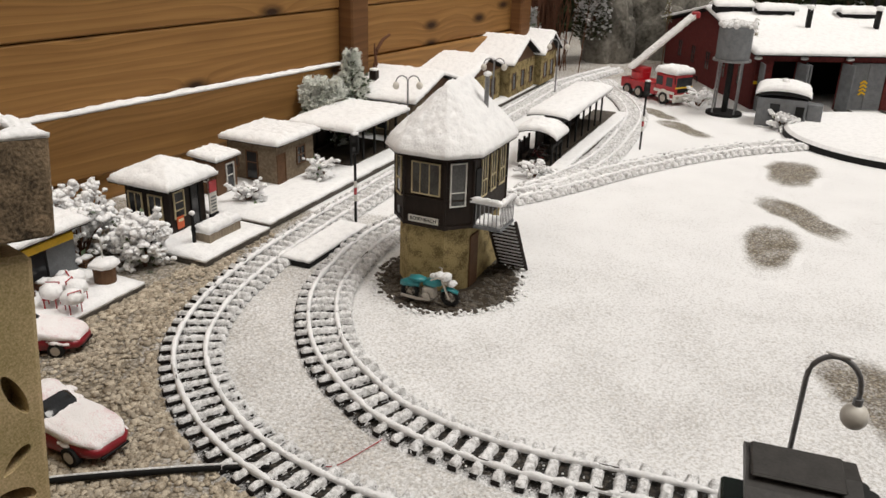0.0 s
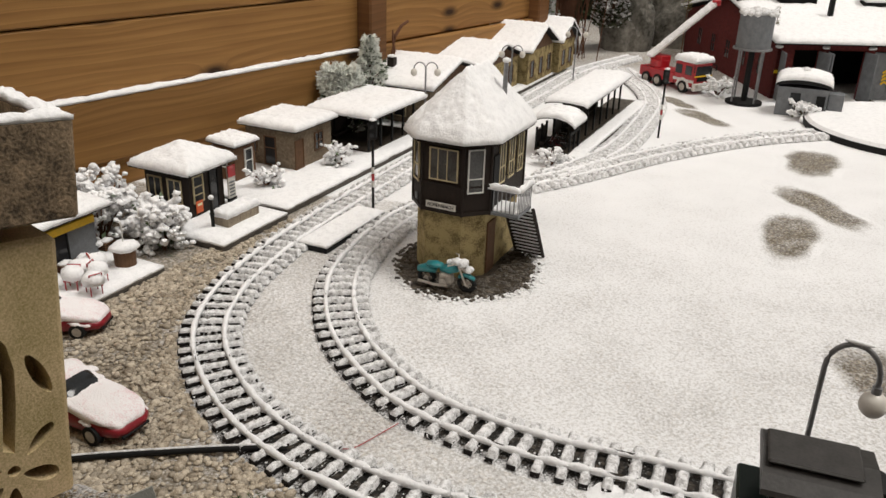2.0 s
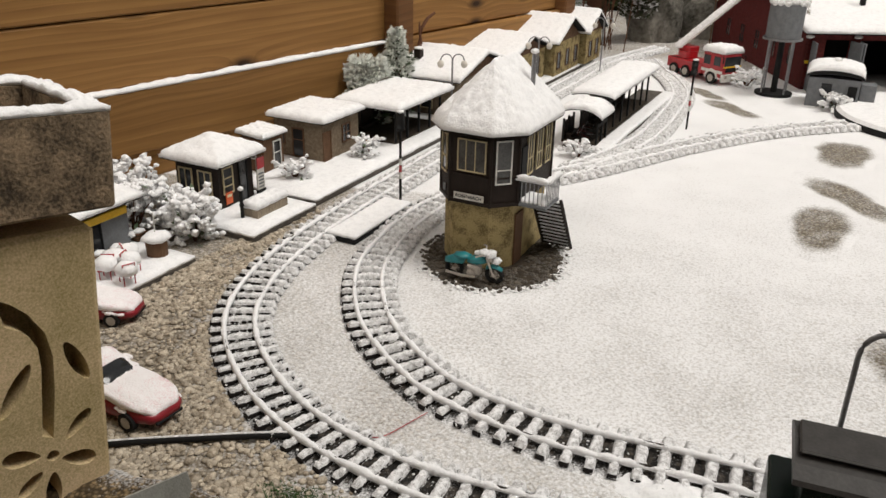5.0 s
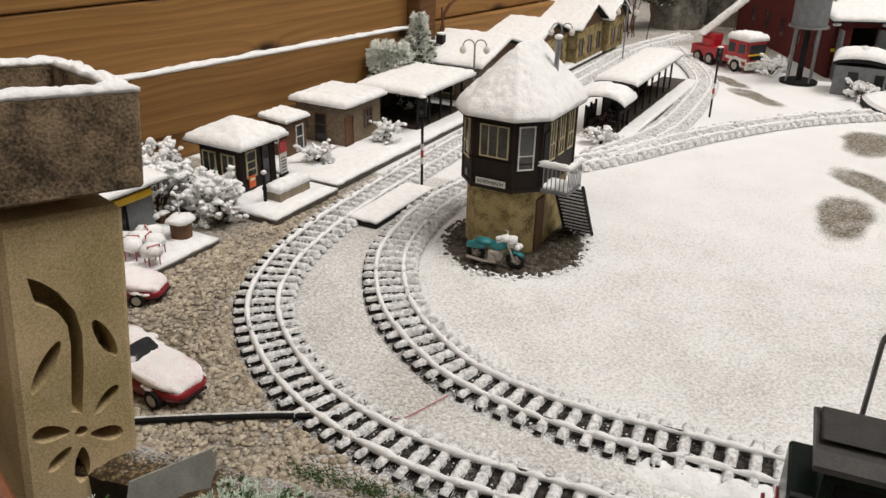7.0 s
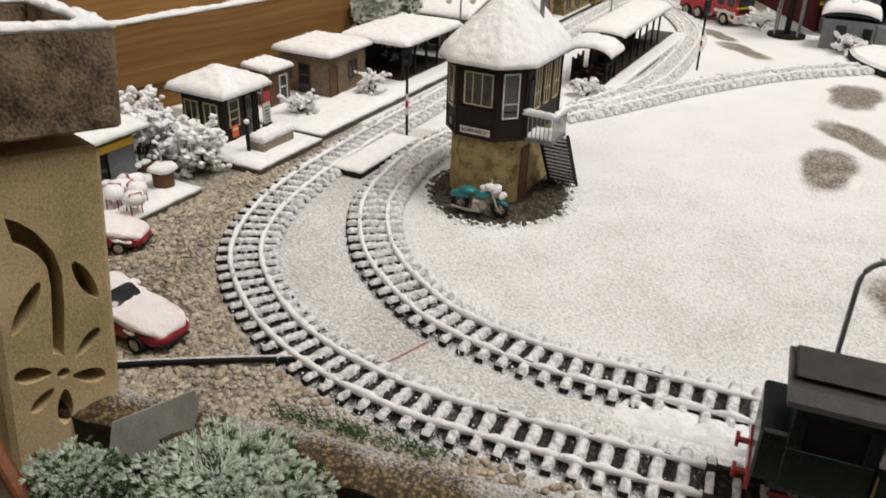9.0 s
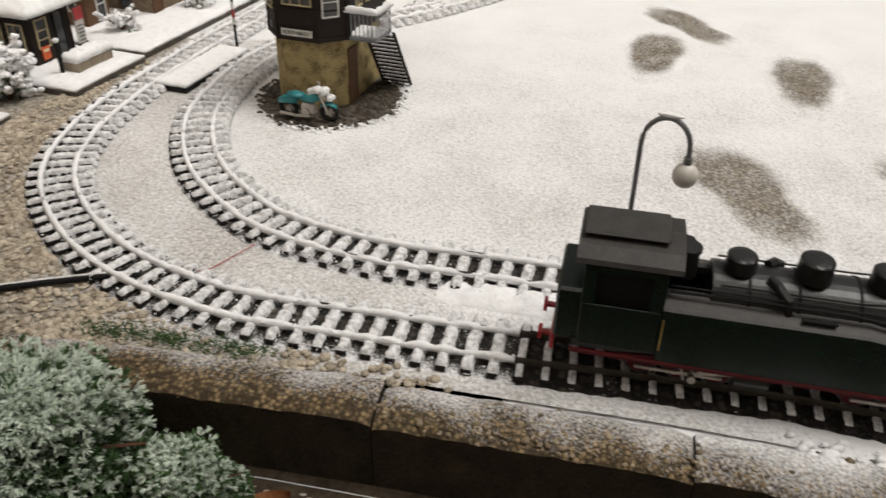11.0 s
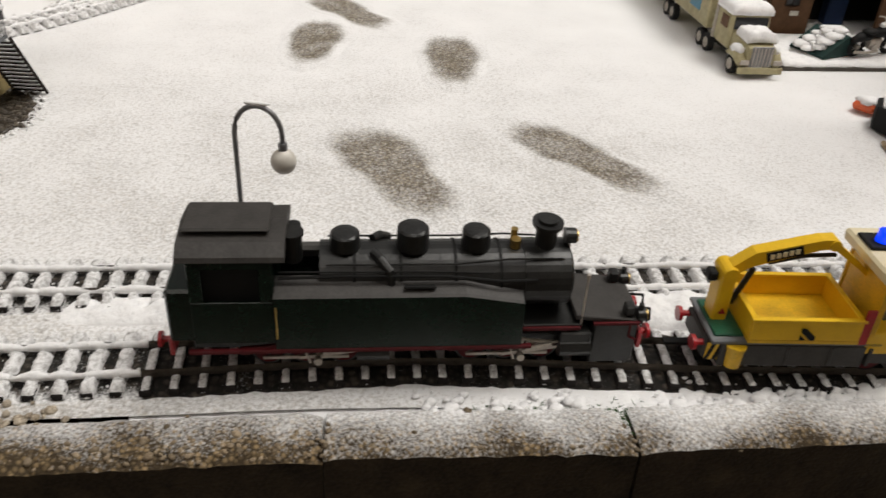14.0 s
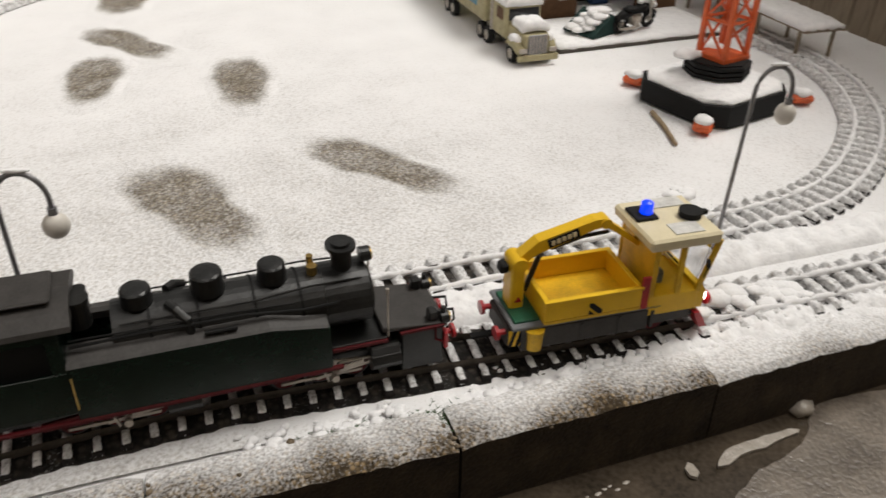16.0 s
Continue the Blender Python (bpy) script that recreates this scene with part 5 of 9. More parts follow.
# ---- signal tower ----
def loft_roof(bm, outline, ridge, z0, z1, bulge, n=14, seed=0.0, lump=0.0):
    """A roof drawn from an outline up to a ridge line."""
    rows = []
    a, b = Vector(ridge[0]), Vector(ridge[1])
    for k in range(n + 1):
        t = k / n
        row = []
        for x, y in outline:
            p = Vector((x, y))
            u = max(0.0, min(1.0, (p - a).dot(b - a) / max(1e-9, (b - a).length_squared)))
            q = p.lerp(a.lerp(b, u), t)
            z = z0 + (z1 - z0) * t + bulge * min(1, t * 9) ** 0.5
            if lump and k:
                z += lump * (rough(q.x, q.y, 75, seed) + 0.8 * rough(q.x, q.y, 190, seed))
            row.append(bm.verts.new((q.x, q.y, z)))
        rows.append(row)
    m = len(outline)
    for r0, r1 in zip(rows, rows[1:]):
        for i in range(m):
            bm.faces.new((r0[i], r0[(i + 1) % m], r1[(i + 1) % m], r1[i]))
    bm.faces.new(rows[0][::-1])
    bm.faces.new(rows[-1])
    bmesh.ops.remove_doubles(bm, verts=bm.verts[:], dist=0.0002)
    return bm


def fine_outline(pts, step=0.012, soften=2):
    out = []
    for (x0, y0), (x1, y1) in zip(pts, pts[1:] + pts[:1]):
        n = max(1, int(math.hypot(x1 - x0, y1 - y0) / step))
        out += [(x0 + (x1 - x0) * i / n, y0 + (y1 - y0) * i / n) for i in range(n)]
    for _ in range(soften):
        out = [((a[0] + 2 * b[0] + c[0]) / 4, (a[1] + 2 * b[1] + c[1]) / 4) for a, b, c in zip(out[-1:] + out[:-1], out, out[1:] + out[:1])]
    return out


def grow(pts, d):
    cx, cy = sum(p[0] for p in pts) / len(pts), sum(p[1] for p in pts) / len(pts)
    out = []
    n = len(pts)
    for i, (x, y) in enumerate(pts):
        a, b = Vector(pts[i - 1]), Vector(pts[(i + 1) % n])
        p = Vector((x, y))
        n1, n2 = (p - a).normalized(), (b - p).normalized()
        v = Vector((n1.y, -n1.x)) + Vector((n2.y, -n2.x))
        out.append(tuple(p + v.normalized() * d / max(0.4, v.length / 2)))
    return out


def window(parent, m, w, h, frame_mat=WHITE, pane_mat=GLASS_PALE, bars=(), t=0.0026, depth=0.003):
    """A framed window set on a wall; local x across, y outwards is minus, z up from its sill."""
    ring = bmesh.new()
    rows = []
    for y in (-depth / 2, depth / 2):
        rows.append([[ring.verts.new((x, y, z)) for x, z in ((-w / 2 + k, k), (w / 2 - k, k), (w / 2 - k, h - k), (-w / 2 + k, h - k))] for k in (0, t)])
    (fo, fi), (bo, bi) = rows
    for k in range(4):
        n = (k + 1) % 4
        ring.faces.new((fo[k], fo[n], fi[n], fi[k]))
        ring.faces.new((bo[n], bo[k], bi[k], bi[n]))
        ring.faces.new((fo[n], fo[k], bo[k], bo[n]))
        ring.faces.new((fi[k], fi[n], bi[n], bi[k]))
    f = part("window", ring, frame_mat, parent)
    f.matrix_local = m
    for kind, k in bars:
        bm = bmesh.new()
        if kind == "h":
            box(bm, (w - 2 * t, depth * 0.9, t * 0.7), (0, 0, h * k))
        else:
            box(bm, (t * 0.7, depth * 0.8, h - 2 * t), (w * k, 0, h / 2))
        part("glazing_bar", bm, frame_mat, f)
    bm = bmesh.new()
    box(bm, (w - 1.6 * t, 0.001, h - 1.6 * t), (0, 0.0008, h / 2))
    part("pane", bm, pane_mat, f, "dark glass pane")
    return f


def tower():
    root = thing("signal_tower", "model signal tower, dark brown cabin on ochre base, snowy hipped roof", "signal tower", pose(0.104, 1.393, 0, 0, 0, -17))
    low = [(-0.069, 0), (0, 0), (0.031, 0.031), (0.031, 0.180), (0.0, 0.211), (-0.069, 0.211), (-0.100, 0.180), (-0.100, 0.031)]
    bm = bmesh.new()
    prism(bm, low, -0.002, 0.121)
    part("base", bm, OCHRE, root, "ochre roughcast base")
    up = grow(low, 0.008)
    bm = bmesh.new()
    prism(bm, up, 0.119, 0.247)
    cabin = part("cabin", bm, DARK_BROWN, root, "dark brown panelled cabin")
    for i in range(8):                    # corner boards and bands
        (x0, y0), (x1, y1) = up[i], up[(i + 1) % 8]
        a = math.degrees(math.atan2(y1 - y0, x1 - x0))
        L = math.hypot(x1 - x0, y1 - y0)
        for z, hh in ((0.1235, 0.006), (0.171, 0.003), (0.242, 0.006)):
            bm = bmesh.new()
            box(bm, (L, 0.003, hh), (0, -0.001, 0))
            s = part("band", bm, DARK_BROWN, cabin)
            s.matrix_local = pose((x0 + x1) / 2, (y0 + y1) / 2, z, 0, 0, a)
        bm = bmesh.new()
        cyl(bm, 0.0026, 0.128, n=6)
        s = part("corner_post", bm, DARK_BROWN, cabin)
        s.location = (x0, y0, 0.183)

    def on_face(i, u, z, out=0.0022):
        (x0, y0), (x1, y1) = up[i], up[(i + 1) % 8]
        L = math.hypot(x1 - x0, y1 - y0)
        nx, ny = (y1 - y0) / L, -(x1 - x0) / L
        return pose(x0 + (x1 - x0) * u + nx * out, y0 + (y1 - y0) * u + ny * out, z, 0, 0, math.degrees(math.atan2(y1 - y0, x1 - x0)))
    window(root, on_face(0, 0.54, 0.178), 0.053, 0.056, IVORY, GLASS_PALE, (("v", -0.2), ("v", 0.12)), 0.0020)
    window(root, on_face(1, 0.44, 0.160), 0.029, 0.076, WHITE, GLASS_PALE, (("h", 0.33),), 0.0022)
    window(root, on_face(7, 0.50, 0.166), 0.028, 0.070, IVORY, GLASS_PALE, (("h", 0.4),))
    for k in range(3):
        window(root, on_face(2, 0.27 + 0.27 * k, 0.164), 0.026, 0.074, IVORY, GLASS_PALE, (("v", 0.0), ("h", 0.40)))
    door = bmesh.new()
    box(door, (0.024, 0.003, 0.095), (0, 0, 0.0475), bevel=0.0006)
    d = part("cabin_door", door, BLACK_MATT, cabin, "dark cabin door")
    d.matrix_local = on_face(2, 0.10, 0.126)
    bm = bmesh.new()
    box(bm, (0.056, 0.0015, 0.0115))
    s = part("name_board", bm, SIGN_WHITE, cabin, "white station name board")
    s.matrix_local = on_face(0, 0.50, 0.1335, 0.0035)
    lettering("station_name", "ROSENBACH", 0.0085, s, BLACK_MATT, pose(0, -0.001, 0, 90, 0, 0))
    bm = bmesh.new()
    box(bm, (0.009, 0.002, 0.012))
    s = part("notice", bm, GREY_PAINT, cabin)
    s.matrix_local = on_face(7, 0.55, 0.138, 0.0025)
    # base door
    bm = bmesh.new()
    box(bm, (0.004, 0.034, 0.098), (0.032, 0.056, 0.049), bevel=0.0006)
    part("base_door", bm, BROWN, root, "brown wooden ground-floor door")
    # roof
    eave = fine_outline(grow(up, 0.015), 0.008, 0)
    bm = bmesh.new()
    loft_roof(bm, eave, ((-0.0345, 0.075), (-0.0345, 0.155)), 0.243, 0.334, 0.0, 8)
    part("roof", bm, DARK_BROWN, root, "dark hipped roof")
    bm = bmesh.new()
    loft_roof(bm, fine_outline(grow(up, 0.0185), 0.0045, 1), ((-0.0345, 0.070), (-0.0345, 0.166)), 0.2475, 0.343, 0.010, 34, 3.0, 0.0030)
    part("roof_snow", bm, SNOW, root, "thick granular snow on the roof", smooth=True)
    bm = bmesh.new()
    cyl(bm, 0.0042, 0.060, (0.010, 0.140, 0.328), n=12)
    part("stove_pipe", bm, GREY_METAL, root, "grey stove pipe")
    bm = bmesh.new()
    snow_clump(bm, (0.010, 0.140, 0.360), 0.007, 1, (1, 1, 0.7))
    part("pipe_snow", bm, SNOW, root, "cap of snow on the pipe", smooth=True)
    # balcony
    bm = bmesh.new()
    box(bm, (0.056, 0.064, 0.005), (0.063, 0.060, 0.1215), bevel=0.0008)
    bal = part("balcony", bm, GREY_PAINT, root, "grey balcony with a railing")
    posts = [(0.0375 + 0.0075 * i, 0.029) for i in range(8)] + [(0.090, 0.029 + 0.0075 * i) for i in range(1, 9)]
    for x, y in posts:
        bm = bmesh.new()
        box(bm, (0.0014, 0.0014, 0.040), (x, y, 0.144))
        part("baluster", bm, GREY_METAL, bal)
    bm = bmesh.new()
    box(bm, (0.056, 0.003, 0.003), (0.063, 0.029, 0.1655))
    box(bm, (0.003, 0.062, 0.003), (0.090, 0.060, 0.1655))
    part("hand_rail", bm, GREY_PAINT, bal)
    for lx, ly, x, y in ((0.056, 0.009, 0.063, 0.029), (0.009, 0.060, 0.090, 0.062), (0.050, 0.050, 0.063, 0.060)):
        bm = bmesh.new()
        snow_over(bm, lx, ly, lambda u, v: 0, 0.007, 3 + x * 50, 20, 8, 0.6)
        p = part("rail_snow", bm, SNOW, bal, "snow on the balcony", smooth=True)
        p.location = (x, y, 0.167 if lx != 0.050 else 0.124)
    # open stair down along the side wall
    st = bmesh.new()
    for x in (0.043, 0.0975):
        tube(st, [(x, 0.084, 0.121), (x, 0.162, 0.002)], 0.0035, 4)
    stair = part("stair", st, DARK_BROWN, root, "open dark wooden stair with snowy treads")
    for k in range(13):
        bm = bmesh.new()
        box(bm, (0.052, 0.010, 0.0028), (0.0702, 0.089 + 0.0057 * k, 0.113 - 0.0087 * k), bevel=0.0005)
        t = part("tread", bm, DARK_BROWN, stair)
        bm = bmesh.new()
        box(bm, (0.048, 0.0065, 0.0018), (0.0702, 0.0882 + 0.0057 * k, 0.1152 - 0.0087 * k), bevel=0.0006)
        part("tread_snow", bm, FROST, t)
    return root


tower()


# ---- unseen wall behind the camera, added to cut the sky light ----
bm = bmesh.new()
box(bm, (9.0, 0.2, 3.2), (0.5, -1.4, 1.5))
tagged(part("unseen_shade_wall", bm, material("shade_wall_render", (0.50, 0.43, 0.35), 0.9, scale=6, bump=0.3)), "unseen plain wall added behind the camera to shade the foreground", "wall", kind="structure")


# ---- footprints trodden through the snow ----
def footprint(x, y, turn, length, width, seed, whole=True):
    """A sole and a heel pressed together, with pale rim; the attribute 'snow' rises to its edge."""
    verts, cov, faces = [(0, 0, 0)], [], []
    tone = [0.0]
    n, rings = 56, (0.35, 0.60, 0.76, 0.88, 0.98, 1.08, 1.20, 1.34)
    for r in rings:
        for k in range(n):
            t = 6.2832 * k / n
            u, v = math.cos(t), math.sin(t)
            waist = 1 - (0.22 if whole else 0.05) * math.exp(-((u + 0.15) / 0.28) ** 2)
            toe = 1.0 if u > 0 else 0.86
            e = 1 + 0.10 * noise.noise(Vector((u * 2.5 + seed, v * 2.5, seed))) + 0.04 * noise.noise(Vector((u * 8 + seed, v * 8, seed)))
            px = length / 2 * math.copysign(abs(u) ** 0.8, u) * r * e
            py = width / 2 * math.copysign(abs(v) ** 0.75, v) * r * waist * toe * e
            verts.append((px, py, 0.0))
            tone.append(r)
    for k in range(n):
        faces.append((0, 1 + k, 1 + (k + 1) % n))
    for i in range(len(rings) - 1):
        for k in range(n):
            a, b = 1 + i * n, 1 + (i + 1) * n
            faces.append((a + k, b + k, b + (k + 1) % n, a + (k + 1) % n))
    m = pose(x, y, 0.001, 0, 0, turn)
    placed = []
    for (px, py, _), r in zip(verts, tone):
        w = m @ Vector((px, py, 0))
        g = 0.0012 * rough(w.x, w.y, 14, 1) + 0.0006 * rough(w.x, w.y, 60, 2)
        placed.append((px, py, g + (0.0004 if r < 1.15 else 0.0001 if r < 1.3 else -0.0010)))
        k = ramp01(r, 0.70, 1.16)
        k = k * k * (3 - 2 * k)
        cov_at = 0.25 + 0.16 * rough(w.x, w.y, 30, seed)
        cov.append(cov_at + (snow_cover(w.x, w.y) - cov_at) * k)
    verts = placed
    me = bpy.data.meshes.new("footprint")
    me.from_pydata(verts, [], faces)
    me.attributes.new("snow", "FLOAT", "POINT").data.foreach_set("value", cov)
    me.materials.append(PRINT)
    for p in me.polygons:
        p.use_smooth = True
    ob = tagged(new("footprint", me), "melted shoe print showing wet gravel through the snow", "footprint", "footprints in the yard")
    ob.matrix_world = m


PRINT = cover_material("wet_gravel_print", (0.42, 0.37, 0.29), (0.12, 0.10, 0.075), grit=230, soft=0.32, stones=175, speck=1.8, fineness=0.75)
for i, (x, y, turn, l, w, whole) in enumerate([(0.758, 1.143, 101.7, 0.275, 0.135, True), (1.061, 1.131, 115.4, 0.27, 0.108, True), (0.839, 1.941, 112.7, 0.27, 0.115, True),
                                               (0.987, 1.596, 75, 0.26, 0.115, False), (0.732, 1.742, 74, 0.25, 0.115, False), (0.908, 2.295, 70, 0.25, 0.14, False), (0.683, 2.735, 119, 0.24, 0.09, True), (0.62, 2.93, 120, 0.2, 0.08, True)]):
    footprint(x, y, turn, l * 1.07, w * 1.07, i * 2.7 + 1, whole)


# ---- station buildings ----
def roof_shape(kind, rise):
    if kind == "hip":
        return lambda u, v: rise * (1 - max(abs(u), abs(v)))
    if kind == "gable":                # ridge along x
        return lambda u, v: rise * (1 - abs(v))
    if kind == "cross":                # ridge along y
        return lambda u, v: rise * (1 - abs(u))
    if kind == "arch":
        return lambda u, v: rise * math.sqrt(max(0.0, 1 - 0.9 * v * v))
    if kind == "lean":
        return lambda u, v: rise * (0.5 + 0.5 * v)
    return lambda u, v: 0.0


def building(name, label, category, m, L, W, H, kind, rise, wall, over=0.012, snow=0.014, seed=1.0, roof_mat=BLACK_MATT, windows=(), posts=False, group=""):
    """A model building: L along local x, W along local y, its front at y = -W/2."""
    root = thing(name, label, category, m, group)
    if posts:
        for x in np.linspace(-L / 2 + 0.006, L / 2 - 0.006, posts):
            for y in (-W / 2 + 0.005, W / 2 - 0.005):
                bm = bmesh.new()
                box(bm, (0.005, 0.005, H), (float(x), y, H / 2))
                part("post", bm, wall, root)
        bm = bmesh.new()
        box(bm, (L, 0.004, 0.008), (0, -W / 2 + 0.005, H - 0.008))
        part("beam", bm, wall, root)
        bm = bmesh.new()
        box(bm, (L - 0.01, 0.004, H * 0.8), (0, W / 2 - 0.004, H * 0.45))
        part("back_wall", bm, DARK_BROWN, root, "dark boarded back wall")
        # bare floor and an added bench, both dark to paint the shade under the roof
        bm = bmesh.new()
        box(bm, (L - 0.004, W - 0.004, 0.005), (0, 0, 0.0035))
        part("floor", bm, SOIL, root, "bare floor under the roof, shade in its dark colour")
        bm = bmesh.new()
        box(bm, (L * 0.7, 0.014, 0.004), (0, W / 2 - 0.016, 0.020))
        for x in (-0.3, 0.0, 0.3):
            box(bm, (0.004, 0.010, 0.018), (x * L, W / 2 - 0.016, 0.010))
        part("bench", bm, DARK_BROWN, root, "added dark bench standing in for shade at the back wall")
    else:
        for sx, sy, cx, cy in ((L, 0.005, 0, -W / 2 + 0.0025), (L, 0.005, 0, W / 2 - 0.0025), (0.005, W - 0.01, -L / 2 + 0.0025, 0), (0.005, W - 0.01, L / 2 - 0.0025, 0)):
            bm = bmesh.new()
            box(bm, (sx, sy, H), (cx, cy, H / 2))
            part("wall", bm, wall, root)
        if kind in ("gable", "cross"):
            for s in (-1, 1):
                bm = bmesh.new()
                if kind == "gable":
                    profile(bm, [(-W / 2, 0), (W / 2, 0), (0, rise * 0.94)], -0.0025, 0.0025)
                    g = part("gable", bm, BROWN if kind == "cross" else wall, root)
                    g.matrix_local = pose(s * (L / 2 - 0.0025), 0, H, 0, 0, 90)
                else:
                    profile(bm, [(-L / 2, 0), (L / 2, 0), (0, rise * 0.94)], -0.0025, 0.0025)
                    g = part("gable", bm, BROWN if kind == "cross" else wall, root)
                    g.matrix_local = pose(0, s * (W / 2 - 0.0025), H, 0, 0, 0)
    f = roof_shape(kind, rise)
    n = 24 if kind in ("hip", "gable", "cross", "arch") else 10
    bm = bmesh.new()
    field(bm, L + 2 * over, W + 2 * over, lambda u, v: f(u, v) + 0.004, lambda u, v: f(u, v), n, n)
    r = part("roof", bm, roof_mat, root, "dark roof")
    r.location = (0, 0, H)
    bm = bmesh.new()
    snow_over(bm, L + 2 * over + 0.003, W + 2 * over + 0.003, lambda u, v: f(u, v) + 0.0042, snow, seed, 30, 30)
    r = part("roof_snow", bm, SNOW, root, "thick snow on the roof", smooth=True)
    r.location = (0, 0, H)
    for face, u, z, w, h, fm, pm, bars in windows:
        if face == "front":
            mm = pose(u, -W / 2 - 0.0012, z)
        else:
            mm = pose(-L / 2 - 0.0012, u, z, 0, 0, -90)
        window(root, mm, w, h, fm, pm, bars, 0.0028)
    return root


def slab(name, label, m, L, W, H, seed, strip=None):
    """A platform slab with its stone edge and snow on top."""
    root = thing(name, label, "platform", m)
    bm = bmesh.new()
    box(bm, (L, W, H), (0, 0, H / 2), bevel=0.002)
    part("edge_stone", bm, PAVER, root, "grey stone edge, darkened by painted shadow")
    bm = bmesh.new()
    wide = strip or W - 0.002
    snow_over(bm, L - 0.002, wide, lambda u, v: 0, 0.008, seed, max(12, int(L * 60)), max(10, int(wide * 60)))
    s = part("platform_snow", bm, SNOW, root, "smooth snow on the platform", smooth=True)
    s.location = (0, -W / 2 + wide / 2 + 0.001, H)
    return root


Z = 0.017
slab("station_platform", "long station platform under smooth snow", station(0.86, 0.165), 1.72, 0.33, 0.012, 1)
slab("kiosk_platform", "small snowy platform slab beside the kiosk", station(-0.115, 0.115), 0.20, 0.255, 0.012, 2)
slab("terrace", "snowy terrace slab in front of the shop", station(-0.52, 0.10), 0.38, 0.16, 0.010, 3)

building("kiosk", "small kiosk with hipped snowy roof and red advert boards", "kiosk", station(-0.100, 0.175, Z), 0.100, 0.110, 0.094, "hip", 0.032, DARK_BROWN, 0.020, 0.013, 1.5,
         windows=[("front", -0.025, 0.03, 0.030, 0.055, IVORY, GLASS_DARK, (("h", 0.3), ("h", 0.6))), ("front", 0.020, 0.002, 0.026, 0.085, BLACK_MATT, GLASS_DARK, ()),
                  ("end", 0.030, 0.028, 0.036, 0.050, IVORY, GLASS_DARK, (("v", 0.0),)), ("end", -0.020, 0.028, 0.036, 0.050, IVORY, GLASS_DARK, (("v", 0.0),))])
root = thing("advert_board", "red and white enamel advert board with plain bars", "sign", station(-0.040, 0.108, Z))
bm = bmesh.new()
box(bm, (0.022, 0.003, 0.070), (0, 0, 0.050))
part("panel", bm, SIGN_WHITE, root, "white panel")
bm = bmesh.new()
box(bm, (0.022, 0.004, 0.024), (0, -0.0008, 0.073))
part("heading", bm, RED, root, "red heading panel")
for k in range(5):
    bm = bmesh.new()
    box(bm, (0.015, 0.004, 0.003), (0, -0.0006, 0.022 + 0.007 * k))
    part("bar", bm, GREY_PAINT, root)
bm = bmesh.new()
box(bm, (0.024, 0.006, 0.016), (0, 0, 0.008))
part("foot", bm, BLACK_MATT, root)

root = thing("poster", "small orange poster on the kiosk's front", "poster", station(-0.128, 0.1165, Z))
bm = bmesh.new()
box(bm, (0.018, 0.002, 0.024), (0, 0, 0.022))
part("sheet", bm, ORANGE, root)
bm = bmesh.new()
box(bm, (0.013, 0.0026, 0.005), (0, -0.0004, 0.027))
part("bar", bm, CREAM, root)
root = thing("bollard", "thin dark post with a ball of snow on top", "post", station(-0.163, 0.055, Z))
bm = bmesh.new()
cyl(bm, 0.0035, 0.060, (0, 0, 0.030), n=10)
cyl(bm, 0.0048, 0.004, (0, 0, 0.030), n=10)
part("shaft", bm, BLACK_MATT, root)
bm = bmesh.new()
snow_clump(bm, (0, 0, 0.063), 0.0055, 2, (1, 1, 0.9))
part("snow_cap", bm, SNOW, root, "ball of snow", smooth=True)

root = thing("stone_trough", "low stone planting trough heaped with snow", "trough", station(-0.105, 0.045, Z))
bm = bmesh.new()
box(bm, (0.095, 0.036, 0.022), (0, 0, 0.011), bevel=0.001)
part("wall", bm, OLD_WOOD, root, "weathered wall")
bm = bmesh.new()
snow_over(bm, 0.098, 0.039, lambda u, v: 0, 0.013, 7, 24, 12)
p = part("snow_load", bm, SNOW, root, "heaped snow", smooth=True)
p.location = (0, 0, 0.022)

building("brown_shed", "small brown shed with glazed door under snow", "shed", station(0.112, 0.225, Z), 0.070, 0.065, 0.078, "lean", 0.006, BROWN, 0.006, 0.010, 3.5,
         windows=[("front", 0.010, 0.006, 0.028, 0.062, WHITE, GLASS_DARK, (("h", 0.55),)), ("end", 0.0, 0.03, 0.022, 0.03, WHITE, GLASS_DARK, ())])
building("station_house", "beige brick outbuilding with flat snowy roof", "house", station(0.283, 0.195, Z), 0.150, 0.140, 0.094, "flat", 0.0, BEIGE, 0.012, 0.015, 4.5,
         windows=[("front", -0.060, 0.003, 0.034, 0.070, BROWN, BROWN, ()), ("front", 0.02, 0.03, 0.036, 0.045, BROWN, GLASS_DARK, (("v", 0), ("h", 0.5))), ("end", 0.0, 0.005, 0.034, 0.070, BROWN, GLASS_DARK, (("h", 0.6),)), ("end", 0.05, 0.03, 0.025, 0.04, BROWN, GLASS_DARK, ())])
building("waiting_shelter", "open dark waiting shelter with a broad snowy roof", "shelter", station(0.54, 0.125, Z), 0.25, 0.15, 0.092, "flat", 0.0, BLACK_MATT, 0.022, 0.017, 5.5, posts=5)
